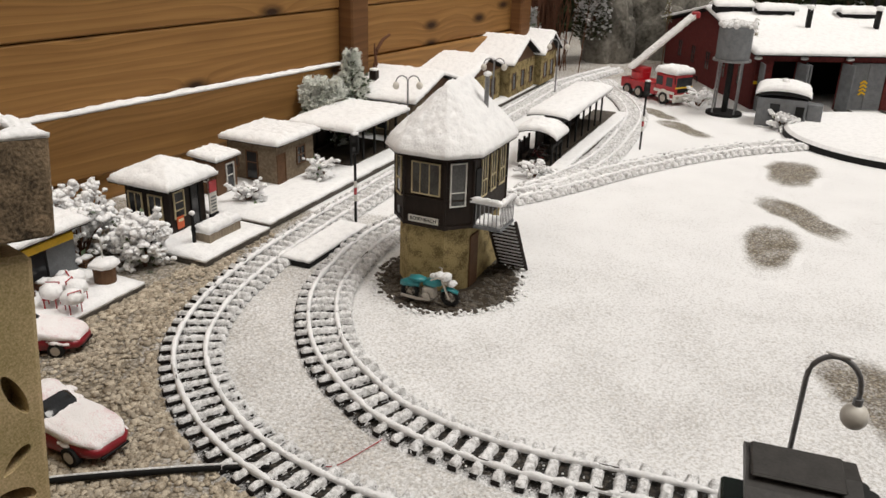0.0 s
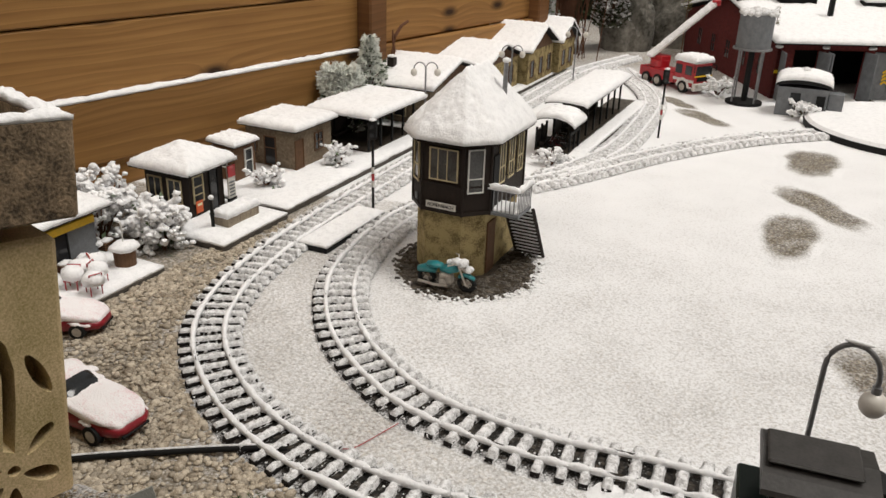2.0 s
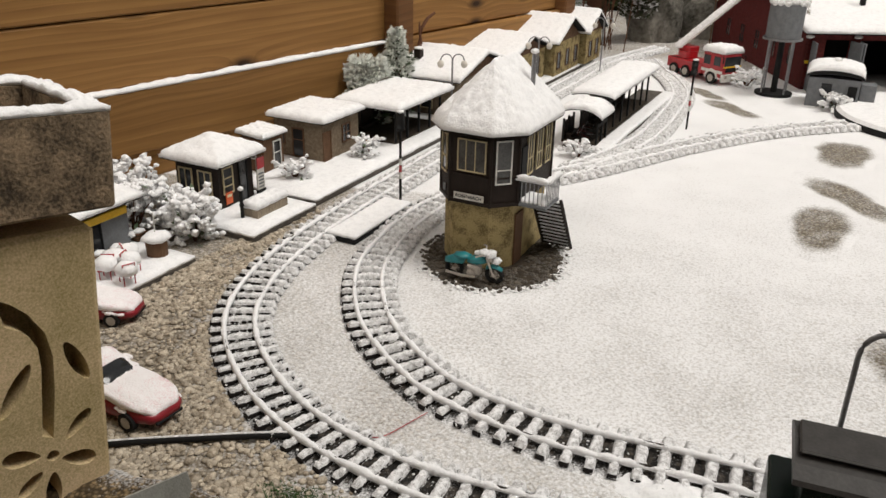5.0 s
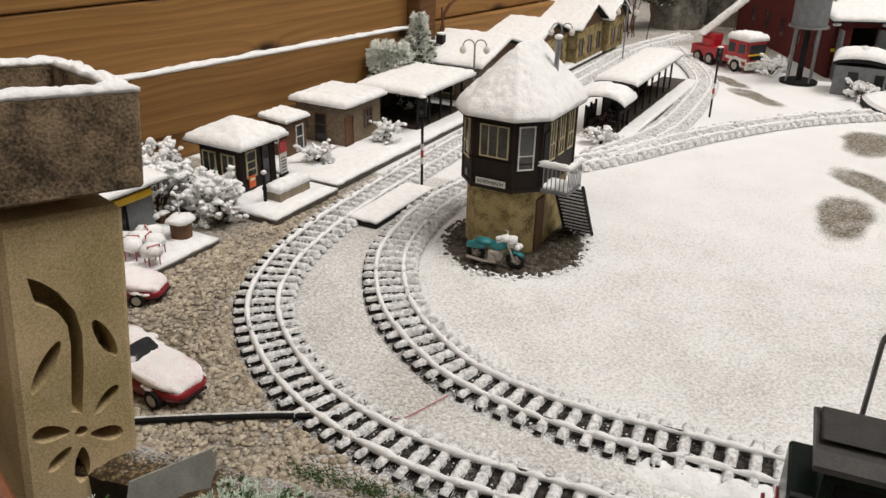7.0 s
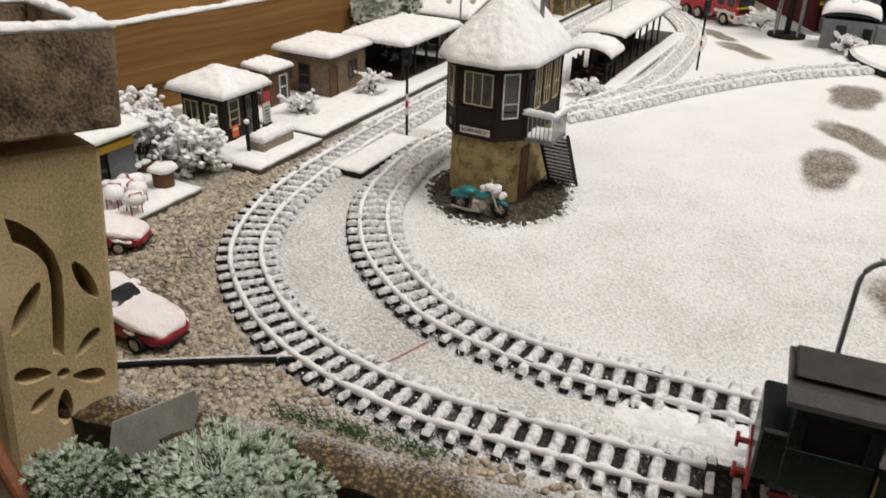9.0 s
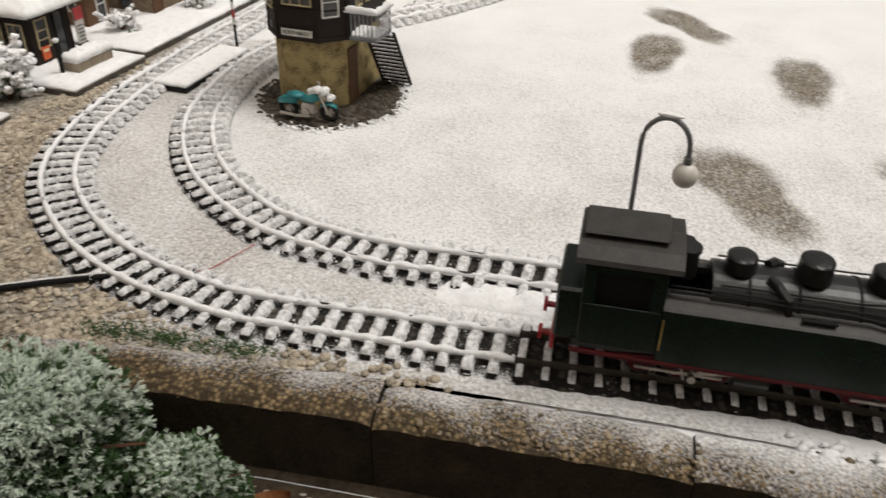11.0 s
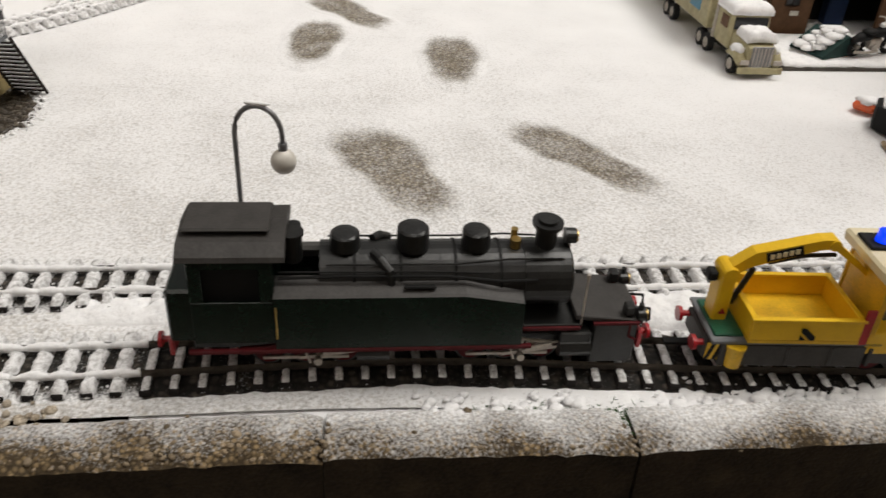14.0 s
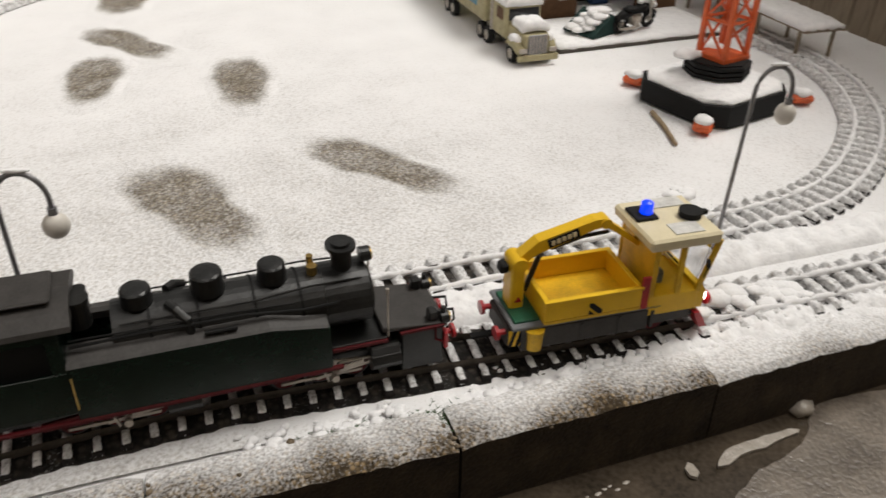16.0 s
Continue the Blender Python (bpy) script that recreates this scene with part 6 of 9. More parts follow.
building("goods_shed", "long goods shed with a snowy pitched roof and chimney", "building", station(0.90, 0.135, Z), 0.34, 0.19, 0.104, "cross", 0.052, BEIGE, 0.018, 0.012, 6.5,
         windows=[("front", -0.10, 0.02, 0.04, 0.05, IVORY, GLASS_DARK, ()), ("front", 0.0, 0.02, 0.04, 0.05, IVORY, GLASS_DARK, ()), ("front", 0.10, 0.02, 0.04, 0.05, IVORY, GLASS_DARK, ()), ("end", 0, 0.02, 0.04, 0.05, IVORY, GLASS_DARK, ())])
root = thing("chimney", "short dark brick chimney with snow cap", "chimney", station(0.80, 0.20, 0.125))
bm = bmesh.new()
box(bm, (0.022, 0.022, 0.062), (0, 0, 0.031), bevel=0.002)
part("stack", bm, DARK_BROWN, root)
bm = bmesh.new()
snow_clump(bm, (0, 0, 0.064), 0.013, 3, (1, 1, 0.35))
part("snow_cap", bm, SNOW, root, "snow cap", smooth=True)
building("station_hall", "station hall with a snowy pitched roof and dark gable", "building", station(1.25, 0.135, Z), 0.30, 0.20, 0.104, "cross", 0.052, OCHRE, 0.018, 0.012, 7.5,
         windows=[("front", -0.08, 0.02, 0.04, 0.06, BROWN, GLASS_DARK, ()), ("front", 0.08, 0.02, 0.04, 0.06, BROWN, GLASS_DARK, ())])
building("main_station", "ochre main station building with tall snowy roof", "building", station(1.55, 0.115, Z), 0.26, 0.22, 0.112, "cross", 0.072, OCHRE, 0.02, 0.012, 9.5,
         windows=[("front", -0.09, 0.02, 0.035, 0.06, BROWN, GLASS_DARK, ()), ("front", 0.0, 0.02, 0.035, 0.06, BROWN, GLASS_DARK, ()), ("front", 0.09, 0.02, 0.035, 0.06, BROWN, GLASS_DARK, ()), ("end", 0.05, 0.06, 0.03, 0.05, BROWN, GLASS_DARK, ()), ("end", -0.05, 0.06, 0.03, 0.05, BROWN, GLASS_DARK, ())])
building("far_station", "second gabled ochre house at the platform's end", "building", station(1.79, 0.085, Z), 0.18, 0.2, 0.112, "cross", 0.068, OCHRE, 0.02, 0.012, 10.5,
         windows=[("front", -0.04, 0.02, 0.035, 0.06, BROWN, GLASS_DARK, ()), ("front", 0.04, 0.02, 0.035, 0.06, BROWN, GLASS_DARK, ())])
building("shop", "small shop with yellow fascia, open front and snowy roof", "shop", station(-0.45, 0.215, 0.006), 0.20, 0.12, 0.095, "lean", 0.012, GREY_PAINT, 0.022, 0.012, 11.5,
         windows=[("front", -0.02, 0.010, 0.12, 0.062, BLACK_MATT, GLASS_DARK, (("v", 0.2),))])
root = thing("shop_fascia", "yellow fascia board above the shop window", "sign", station(-0.45, 0.150, 0.085))
bm = bmesh.new()
box(bm, (0.19, 0.006, 0.014), bevel=0.001)
part("board", bm, YELLOW_DARK, root)

# canopy platform and bicycle shelter
slab("island_platform", "narrow island platform under trodden snow", station(1.05, -0.36), 0.76, 0.125, 0.010, 12, 0.042)
building("platform_canopy", "long platform canopy on dark posts with snowy roof", "canopy", station(1.02, -0.335, 0.012), 0.44, 0.08, 0.098, "arch", 0.012, BLACK_MATT, 0.018, 0.014, 13.5, posts=7)
building("bicycle_shelter", "arched bicycle shelter with rounded snowy roof", "shelter", station(0.735, -0.335, 0.010), 0.09, 0.10, 0.062, "arch", 0.030, BLACK_MATT, 0.008, 0.013, 14.5, posts=3)


def bicycle(m, mat):
    root = thing("bicycle", "tiny model bicycle leaning in the shelter", "bicycle", m, "parked bicycles")
    for x in (-0.017, 0.017):
        bm = bmesh.new()
        tube(bm, [(x + 0.012 * math.cos(radians(a)), 0, 0.013 + 0.012 * math.sin(radians(a))) for a in range(0, 361, 30)], 0.0012, 5)
        part("wheel", bm, TYRE, root)
    bm = bmesh.new()
    tube(bm, [(-0.017, 0, 0.013), (-0.003, 0, 0.012), (0.011, 0, 0.028), (-0.008, 0, 0.026), (-0.003, 0, 0.012)], 0.0011, 5)
    tube(bm, [(0.017, 0, 0.013), (0.011, 0, 0.033), (0.007, 0.008, 0.034)], 0.0011, 5)
    part("frame", bm, mat, root)
    return root


for k in range(6):
    bicycle(station(0.694 + 0.015 * k, -0.345 + 0.004 * (k % 2), 0.020, 80 + 6 * (k % 3)), (RED_DARK, BLACK_MATT, GREY_METAL)[k % 3])


def double_lamp(m):
    root = thing("platform_lamp", "grey double-armed platform lamp with snowy globes", "lamp", m, "platform lamps")
    bm = bmesh.new()
    cyl(bm, 0.0026, 0.19, (0, 0, 0.095), n=10)
    for s in (-1, 1):
        tube(bm, [(0, 0, 0.18)] + [(s * (0.016 - 0.016 * math.cos(radians(a))), 0, 0.185 + 0.018 * math.sin(radians(a))) for a in range(20, 181, 20)], 0.0018, 6)
    part("pole", bm, GREY_METAL, root)
    for s in (-1, 1):
        bm = bmesh.new()
        ball(bm, 0.0095, (s * 0.032, 0, 0.176), (1, 1, 1.15), 2)
        part("globe", bm, GLOBE, root, "milky globe", smooth=True)
    return root


first = double_lamp(station(1.10, -0.055, 0, -60))
copy_thing(first, station(1.62, -0.10, 0, -60))
copy_thing(first, station(0.70, 0.04, 0.0, -60))


# ---- bushes ----
def conifer(name, label, m, w, h, n, seed, mats=(NEEDLE,), snow=0.35, up=0.6, leaf=1.0, white=FROST, top=False):
    """A small evergreen of many short needle sprays on limbs, some of them snowy."""
    rnd = random.Random(seed)
    root = thing(name, label, "shrub", m)
    bm = bmesh.new()
    tube(bm, [(0, 0, 0), (0.004, 0, h * 0.5), (0, 0, h * 0.9)], w * 0.035, 7, w * 0.008)
    for i in range(12):
        a, z = rnd.uniform(0, 6.28), h * rnd.uniform(0.05, 0.7)
        tube(bm, [(0, 0, z * 0.7), (math.cos(a) * w * 0.2, math.sin(a) * w * 0.2, z), (math.cos(a) * w * 0.38, math.sin(a) * w * 0.38, z + h * 0.08)], w * 0.012, 5, w * 0.004)
    part("trunk", bm, TWIG, root, "thin brown limbs")
    verts, faces, sv, sf = [], [], [], []
    for i in range(n):
        a = rnd.uniform(0, 6.283)
        t = rnd.random() ** 0.8
        z = h * t
        rad = w / 2 * (1 - up * t) * (0.75 + 0.35 * noise.noise(Vector((math.cos(a) * 1.5, math.sin(a) * 1.5, t * 3 + seed)))) * rnd.uniform(0.55, 1.05)
        if top and t > 0.6:
            rad *= rnd.random() ** 0.5
        c = Vector((math.cos(a) * rad, math.sin(a) * rad, z * (0.9 + 0.1 * rnd.random()) + 0.004))
        d = Vector((math.cos(a), math.sin(a), rnd.uniform(-0.1, 0.9))).normalized()
        L = w * rnd.uniform(0.06, 0.11) * leaf
        snowy = rnd.random() < (snow * (0.15 + 1.25 * t ** 1.5) if top else snow * (0.5 + t))
        V, F = (sv, sf) if snowy else (verts, faces)
        for k in range(7):
            dd = (d + Vector((rnd.uniform(-1, 1), rnd.uniform(-1, 1), rnd.uniform(-0.5, 0.7))) * 0.8).normalized()
            side = dd.cross(Vector((rnd.uniform(-1, 1), rnd.uniform(-1, 1), 1))).normalized() * L * (0.16 if snowy else 0.10)
            b0 = len(V)
            V += [c - side, c + side, c + dd * L + side * 0.3, c + dd * L - side * 0.3, c + dd * L * 0.5 + Vector((0, 0, L * 0.2))]
            F += [(b0, b0 + 1, b0 + 4), (b0 + 1, b0 + 2, b0 + 4), (b0 + 2, b0 + 3, b0 + 4), (b0 + 3, b0, b0 + 4)]
    for nm, V, F, mat in (("foliage", verts, faces, mats[0]), ("snowy_foliage", sv, sf, white)):
        me = bpy.data.meshes.new(nm)
        me.from_pydata(V, [], F)
        me.materials.append(mat)
        ob = new(nm, me)
        ob.parent = root
    return root


conifer("spruce", "small green spruce with snow-tipped branches behind the shelter", station(0.715, 0.225, 0.01), 0.17, 0.240, 1300, 1, (SPRUCE,), 0.62, 0.80, 0.95, FROST_NEEDLE)
conifer("low_conifer", "low spreading conifer under snow beside the fence", station(0.60, 0.250, 0.01), 0.21, 0.175, 1300, 2, (SPRUCE,), 0.75, 0.5, 0.85, FROST_NEEDLE)
conifer("low_conifer", "low spreading conifer under snow beside the fence", station(0.80, 0.215, 0.01), 0.16, 0.145, 900, 3, (SPRUCE,), 0.75, 0.5, 0.85, FROST_NEEDLE)
conifer("far_conifer", "small frosted shrub beyond the station", station(1.75, 0.30, 0.0), 0.16, 0.27, 500, 4, snow=0.5)


def snowy_bush(m, w, h, n, seed, label="leafy bush buried in fresh snow"):
    rnd = random.Random(seed)
    root = thing("snowy_bush", label, "shrub", m)
    bm = bmesh.new()
    for i in range(10):
        a = rnd.uniform(0, 6.28)
        tube(bm, [(0, 0, 0), (math.cos(a) * w * 0.15, math.sin(a) * w * 0.15, h * 0.4), (math.cos(a) * w * 0.35, math.sin(a) * w * 0.35, h * rnd.uniform(0.5, 0.9))], 0.0025, 5, 0.001)
    part("stem", bm, TWIG, root)
    V, F = [], []
    unit = bmesh.new()
    bmesh.ops.create_icosphere(unit, subdivisions=2, radius=1)
    UV, UF = [v.co.copy() for v in unit.verts], [[v.index for v in f.verts] for f in unit.faces]
    unit.free()
    for i in range(int(n * 2.3)):
        a, t = rnd.uniform(0, 6.28), rnd.random() ** 0.6
        r = w / 2 * math.sqrt(rnd.random()) * (1.1 - 0.5 * t)
        at = Vector((math.cos(a) * r, math.sin(a) * r, h * t * 0.85))
        d = Vector((math.cos(a), math.sin(a), rnd.uniform(0.3, 1.4))).normalized()
        size = rnd.uniform(0.0035, 0.0075) * min(1.0, 0.55 + w * 4)
        for k in range(rnd.randint(3, 5)):
            q = size * rnd.uniform(0.65, 1.25)
            b0 = len(V)
            for v in UV:
                g = 1 + 0.5 * noise.noise(v * 2.1 + at * 300) + 0.4 * noise.noise(v * 4.7 + at * 500)
                V.append(at + Vector((v.x, v.y, v.z * 0.8)) * q * g)
            F += [[b0 + e for e in f] for f in UF]
            at = at + d * q * 1.1 + Vector((rnd.gauss(0, 1), rnd.gauss(0, 1), rnd.gauss(-0.2, 0.6))) * q * 0.7
    bm = bmesh.new()
    me = bpy.data.meshes.new("snow_cover")
    me.from_pydata(V, [], F)
    bm.from_mesh(me)
    bpy.data.meshes.remove(me)
    part("snow_cover", bm, SNOW, root, "clumps of snow on the leaves", smooth=True)["kind"] = "stuff"
    bm = bmesh.new()
    for i in range(n // 2):
        a, t = rnd.uniform(0, 6.28), rnd.random()
        r = w / 2 * math.sqrt(rnd.random())
        c = Vector((math.cos(a) * r, math.sin(a) * r, h * t * 0.9))
        q = Euler((rnd.uniform(-1, 1), rnd.uniform(-1, 1), rnd.uniform(0, 6))).to_matrix()
        vs = [bm.verts.new(c + q @ Vector(p)) for p in ((-0.008, 0, 0), (0, -0.004, 0.001), (0.009, 0, 0), (0, 0.004, 0.001))]
        bm.faces.new(vs)
    part("leaves", bm, SPRUCE, root, "frosted leaves")
    return root


snowy_bush(station(-0.30, 0.20, 0), 0.15, 0.12, 60, 11)
snowy_bush(station(-0.24, 0.28, 0), 0.15, 0.13, 50, 12)
snowy_bush(station(-0.40, 0.33, 0), 0.22, 0.14, 60, 13)
snowy_bush(station(-0.235, 0.13, 0), 0.10, 0.09, 40, 14)
snowy_bush(station(0.30, 0.065, Z), 0.055, 0.055, 20, 15, "little snow-laden shrub on the platform")
snowy_bush(station(0.09, 0.12, Z), 0.07, 0.035, 18, 16, "snow-covered garden seat and pots")
snowy_bush(station(0.62, -0.36, 0), 0.07, 0.04, 14, 17, "snow-covered heap by the siding")
snowy_bush(station(-0.258, 0.090, 0), 0.078, 0.095, 70, 18, "spreading shrub bowed under thick snow")

# reddish bare branch at the fence post
root = thing("red_branch", "bare reddish branch standing at the fence", "branch", station(0.86, 0.225, 0))
bm = bmesh.new()
tube(bm, [(0, 0, 0), (0.004, 0, 0.10), (-0.003, 0.004, 0.19), (0.002, 0, 0.235), (0.02, -0.01, 0.262), (0.045, -0.02, 0.275)], 0.008, 8, 0.004)
tube(bm, [(0, 0, 0.19), (-0.010, 0, 0.23), (-0.012, 0, 0.255)], 0.005, 6, 0.002)
part("stem", bm, TWIG, root)


# ---- small things on the terrace ----
root = thing("barrel", "wooden barrel with a thick cap of snow", "barrel", station(-0.365, 0.075, 0.012))
bm = bmesh.new()
cyl(bm, 0.018, 0.034, (0, 0, 0.017), r2=0.019, n=18)
part("body", bm, BROWN, root)
bm = bmesh.new()
snow_clump(bm, (0, 0, 0.038), 0.024, 4, (1, 1, 0.4))
part("snow_cap", bm, SNOW, root, "cap of snow", smooth=True)
bm = bmesh.new()
cyl(bm, 0.0012, 0.045, (0, 0, 0.06), n=6)
part("rod", bm, WHITE, root)


def garden_chair(m):
    root = thing("garden_chair", "small red wire chair loaded with snow", "chair", m, "chairs on the terrace")
    for x in (-0.009, 0.009):
        for y in (-0.009, 0.009):
            bm = bmesh.new()
            cyl(bm, 0.001, 0.018, (x, y, 0.009), n=6)
            part("leg", bm, RED, root)
    bm = bmesh.new()
    box(bm, (0.022, 0.022, 0.002), (0, 0, 0.018))
    part("seat", bm, RED, root)
    bm = bmesh.new()
    tube(bm, [(-0.010, 0.010, 0.018), (-0.010, 0.013, 0.038), (0.010, 0.013, 0.038), (0.010, 0.010, 0.018)], 0.0012, 6)
    tube(bm, [(0, 0.010, 0.018), (0, 0.013, 0.038)], 0.0009, 6)
    part("backrest", bm, RED, root)
    bm = bmesh.new()
    snow_clump(bm, (0, 0.003, 0.026), 0.0185, 2, (1, 1, 0.75))
    part("snow_load", bm, SNOW, root, "snow on the seat", smooth=True)
    return root


first = garden_chair(station(-0.44, 0.055, 0.016, 20))
for a, b, t in ((-0.475, 0.075, -60), (-0.47, 0.035, 160), (-0.415, 0.085, 60)):
    copy_thing(first, station(a, b, 0.016, t))
root = thing("garden_table", "round terrace table under a cushion of snow", "table", station(-0.448, 0.085, 0.016))
bm = bmesh.new()
cyl(bm, 0.002, 0.024, (0, 0, 0.012), n=8)
part("stem", bm, RED, root)
bm = bmesh.new()
cyl(bm, 0.020, 0.002, (0, 0, 0.025), n=20)
part("tabletop", bm, WHITE, root)
bm = bmesh.new()
snow_clump(bm, (0, 0, 0.030), 0.021, 5, (1, 1, 0.45))
part("snow_load", bm, SNOW, root, "snow on the table", smooth=True)


def crate(m, mat):
    root = thing("crate", "small slatted crate with snow on it beside the shop", "crate", m, "crates at the shop")
    bm = bmesh.new()
    box(bm, (0.024, 0.018, 0.014), (0, 0, 0.008), bevel=0.0006)
    part("body", bm, mat, root)
    for z in (0.004, 0.009, 0.014):
        bm = bmesh.new()
        box(bm, (0.0252, 0.0192, 0.003), (0, 0, z))
        part("slat", bm, BROWN, root)
    bm = bmesh.new()
    snow_clump(bm, (0, 0, 0.017), 0.011, 4, (1.1, 0.8, 0.5))
    part("snow_load", bm, SNOW, root, "snow on the crate", smooth=True)


for a, b, t, mat in ((-0.40, 0.135, 10, BROWN), (-0.435, 0.138, -8, RED_DARK), (-0.475, 0.136, 4, DARK_BROWN), (-0.325, 0.125, 40, BROWN), (-0.33, 0.155, 0, DARK_BROWN)):
    crate(station(a, b, 0.015, t), mat)


# ---- model cars ----
def body_loft(bm, rows, n=20):
    """A rounded body through cross sections (x, half width, floor, top, roundness)."""
    rings = []
    for x, w, z0, z1, k in rows:
        ring = []
        for i in range(n):
            t = 6.2832 * i / n
            c, s = math.cos(t), math.sin(t)
            ring.append(bm.verts.new((x, w * math.copysign(abs(c) ** k, c), (z0 + z1) / 2 + (z1 - z0) / 2 * math.copysign(abs(s) ** k, s))))
        rings.append(ring)
    for a, b in zip(rings, rings[1:]):
        for i in range(n):
            bm.faces.new((a[i], a[(i + 1) % n], b[(i + 1) % n], b[i]))
    bm.faces.new(rings[0][::-1])
    bm.faces.new(rings[-1])
    bmesh.ops.recalc_face_normals(bm, faces=bm.faces[:])
    return bm


def car_wheel(parent, x, y, r, w=0.010):
    bm = bmesh.new()
    cyl(bm, r, w, (0, 0, 0), (90, 0, 0), n=20)
    wh = part("wheel", bm, TYRE, parent)
    wh.location = (x, y, r)
    bm = bmesh.new()
    cyl(bm, r * 0.6, w + 0.001, (0, 0, 0), (90, 0, 0), n=16)
    part("rim", bm, STEEL, wh, "bright rim")


def red_car(m, s=1.0, label="red model sports car under snow"):
    root = thing("model_car", label, "car", m @ Matrix.Diagonal((s, s, s, 1)), "red model cars")
    bm = bmesh.new()
    body_loft(bm, [(-0.090, 0.026, 0.014, 0.030, 0.6), (-0.082, 0.034, 0.010, 0.036, 0.55), (-0.050, 0.037, 0.008, 0.040, 0.5), (-0.012, 0.037, 0.008, 0.040, 0.5),
                   (0.030, 0.037, 0.008, 0.038, 0.5), (0.070, 0.035, 0.010, 0.034, 0.55), (0.090, 0.028, 0.012, 0.028, 0.6), (0.096, 0.018, 0.015, 0.024, 0.7)])
    part("body", bm, CRIMSON, root, "glossy crimson body", smooth=True)
    bm = bmesh.new()
    body_loft(bm, [(-0.058, 0.026, 0.034, 0.042, 0.6), (-0.038, 0.028, 0.034, 0.058, 0.6), (-0.008, 0.028, 0.034, 0.060, 0.6), (0.022, 0.027, 0.034, 0.042, 0.6)])
    part("cabin", bm, GLASS_DARK, root, "dark windows", smooth=True)
    bm = bmesh.new()
    body_loft(bm, [(-0.088, 0.026, 0.030, 0.041, 0.7), (-0.066, 0.035, 0.031, 0.050, 0.7), (-0.044, 0.033, 0.034, 0.066, 0.7), (-0.018, 0.031, 0.036, 0.067, 0.7), (-0.002, 0.034, 0.032, 0.052, 0.7),
                   (0.040, 0.0365, 0.029, 0.047, 0.7), (0.074, 0.033, 0.026, 0.041, 0.7), (0.088, 0.025, 0.024, 0.034, 0.7), (0.093, 0.014, 0.022, 0.028, 0.7)])
    bmesh.ops.subdivide_edges(bm, edges=bm.edges[:], cuts=2, use_grid_fill=True, smooth=0.6)
    bm.normal_update()
    for v in bm.verts:
        v.co += v.normal * (0.0022 * noise.noise(v.co * 45) + 0.0014 * noise.noise(v.co * 190))
    tops = [(-0.084, 0.040), (-0.060, 0.049), (-0.035, 0.066), (-0.008, 0.068), (0.012, 0.055), (0.040, 0.046), (0.075, 0.039), (0.090, 0.031)]
    lumps = random.Random(int(s * 100))
    for i in range(26):
        x, y = lumps.uniform(-0.080, 0.082), lumps.choice((-1, 1)) * lumps.uniform(0.030, 0.036)
        z = float(np.interp(x, [p[0] for p in tops], [p[1] for p in tops])) - 0.016
        snow_clump(bm, (x, y, z), lumps.uniform(0.003, 0.006), i, (1.6, 1.0, 0.6))
    part("snow_cover", bm, PINK_SNOW, root, "smooth snow on bonnet and roof", smooth=True)["kind"] = "stuff"
    for x in (-0.055, 0.058):
        for y in (-0.034, 0.034):
            car_wheel(root, x, y, 0.0135)
    bm = bmesh.new()
    box(bm, (0.004, 0.044, 0.004), (0.095, 0, 0.014), bevel=0.001)
    part("bumper", bm, BLACK_MATT, root, "black bumper")
    bm = bmesh.new()
    box(bm, (0.009, 0.044, 0.005), (0.000, 0, 0.052), (0, 30, 0), bevel=0.002)
    part("windscreen", bm, BLACK_MATT, root, "dark windscreen free of snow")
    return root


red_car(pose(-0.298, 0.884, 0.002, 0, 0, -18), 0.95, "red model car thickly covered with snow")
red_car(pose(-0.468, 1.085, 0.002, 0, 0, 8), 0.87, "red model convertible parked on gravel, snow on top")


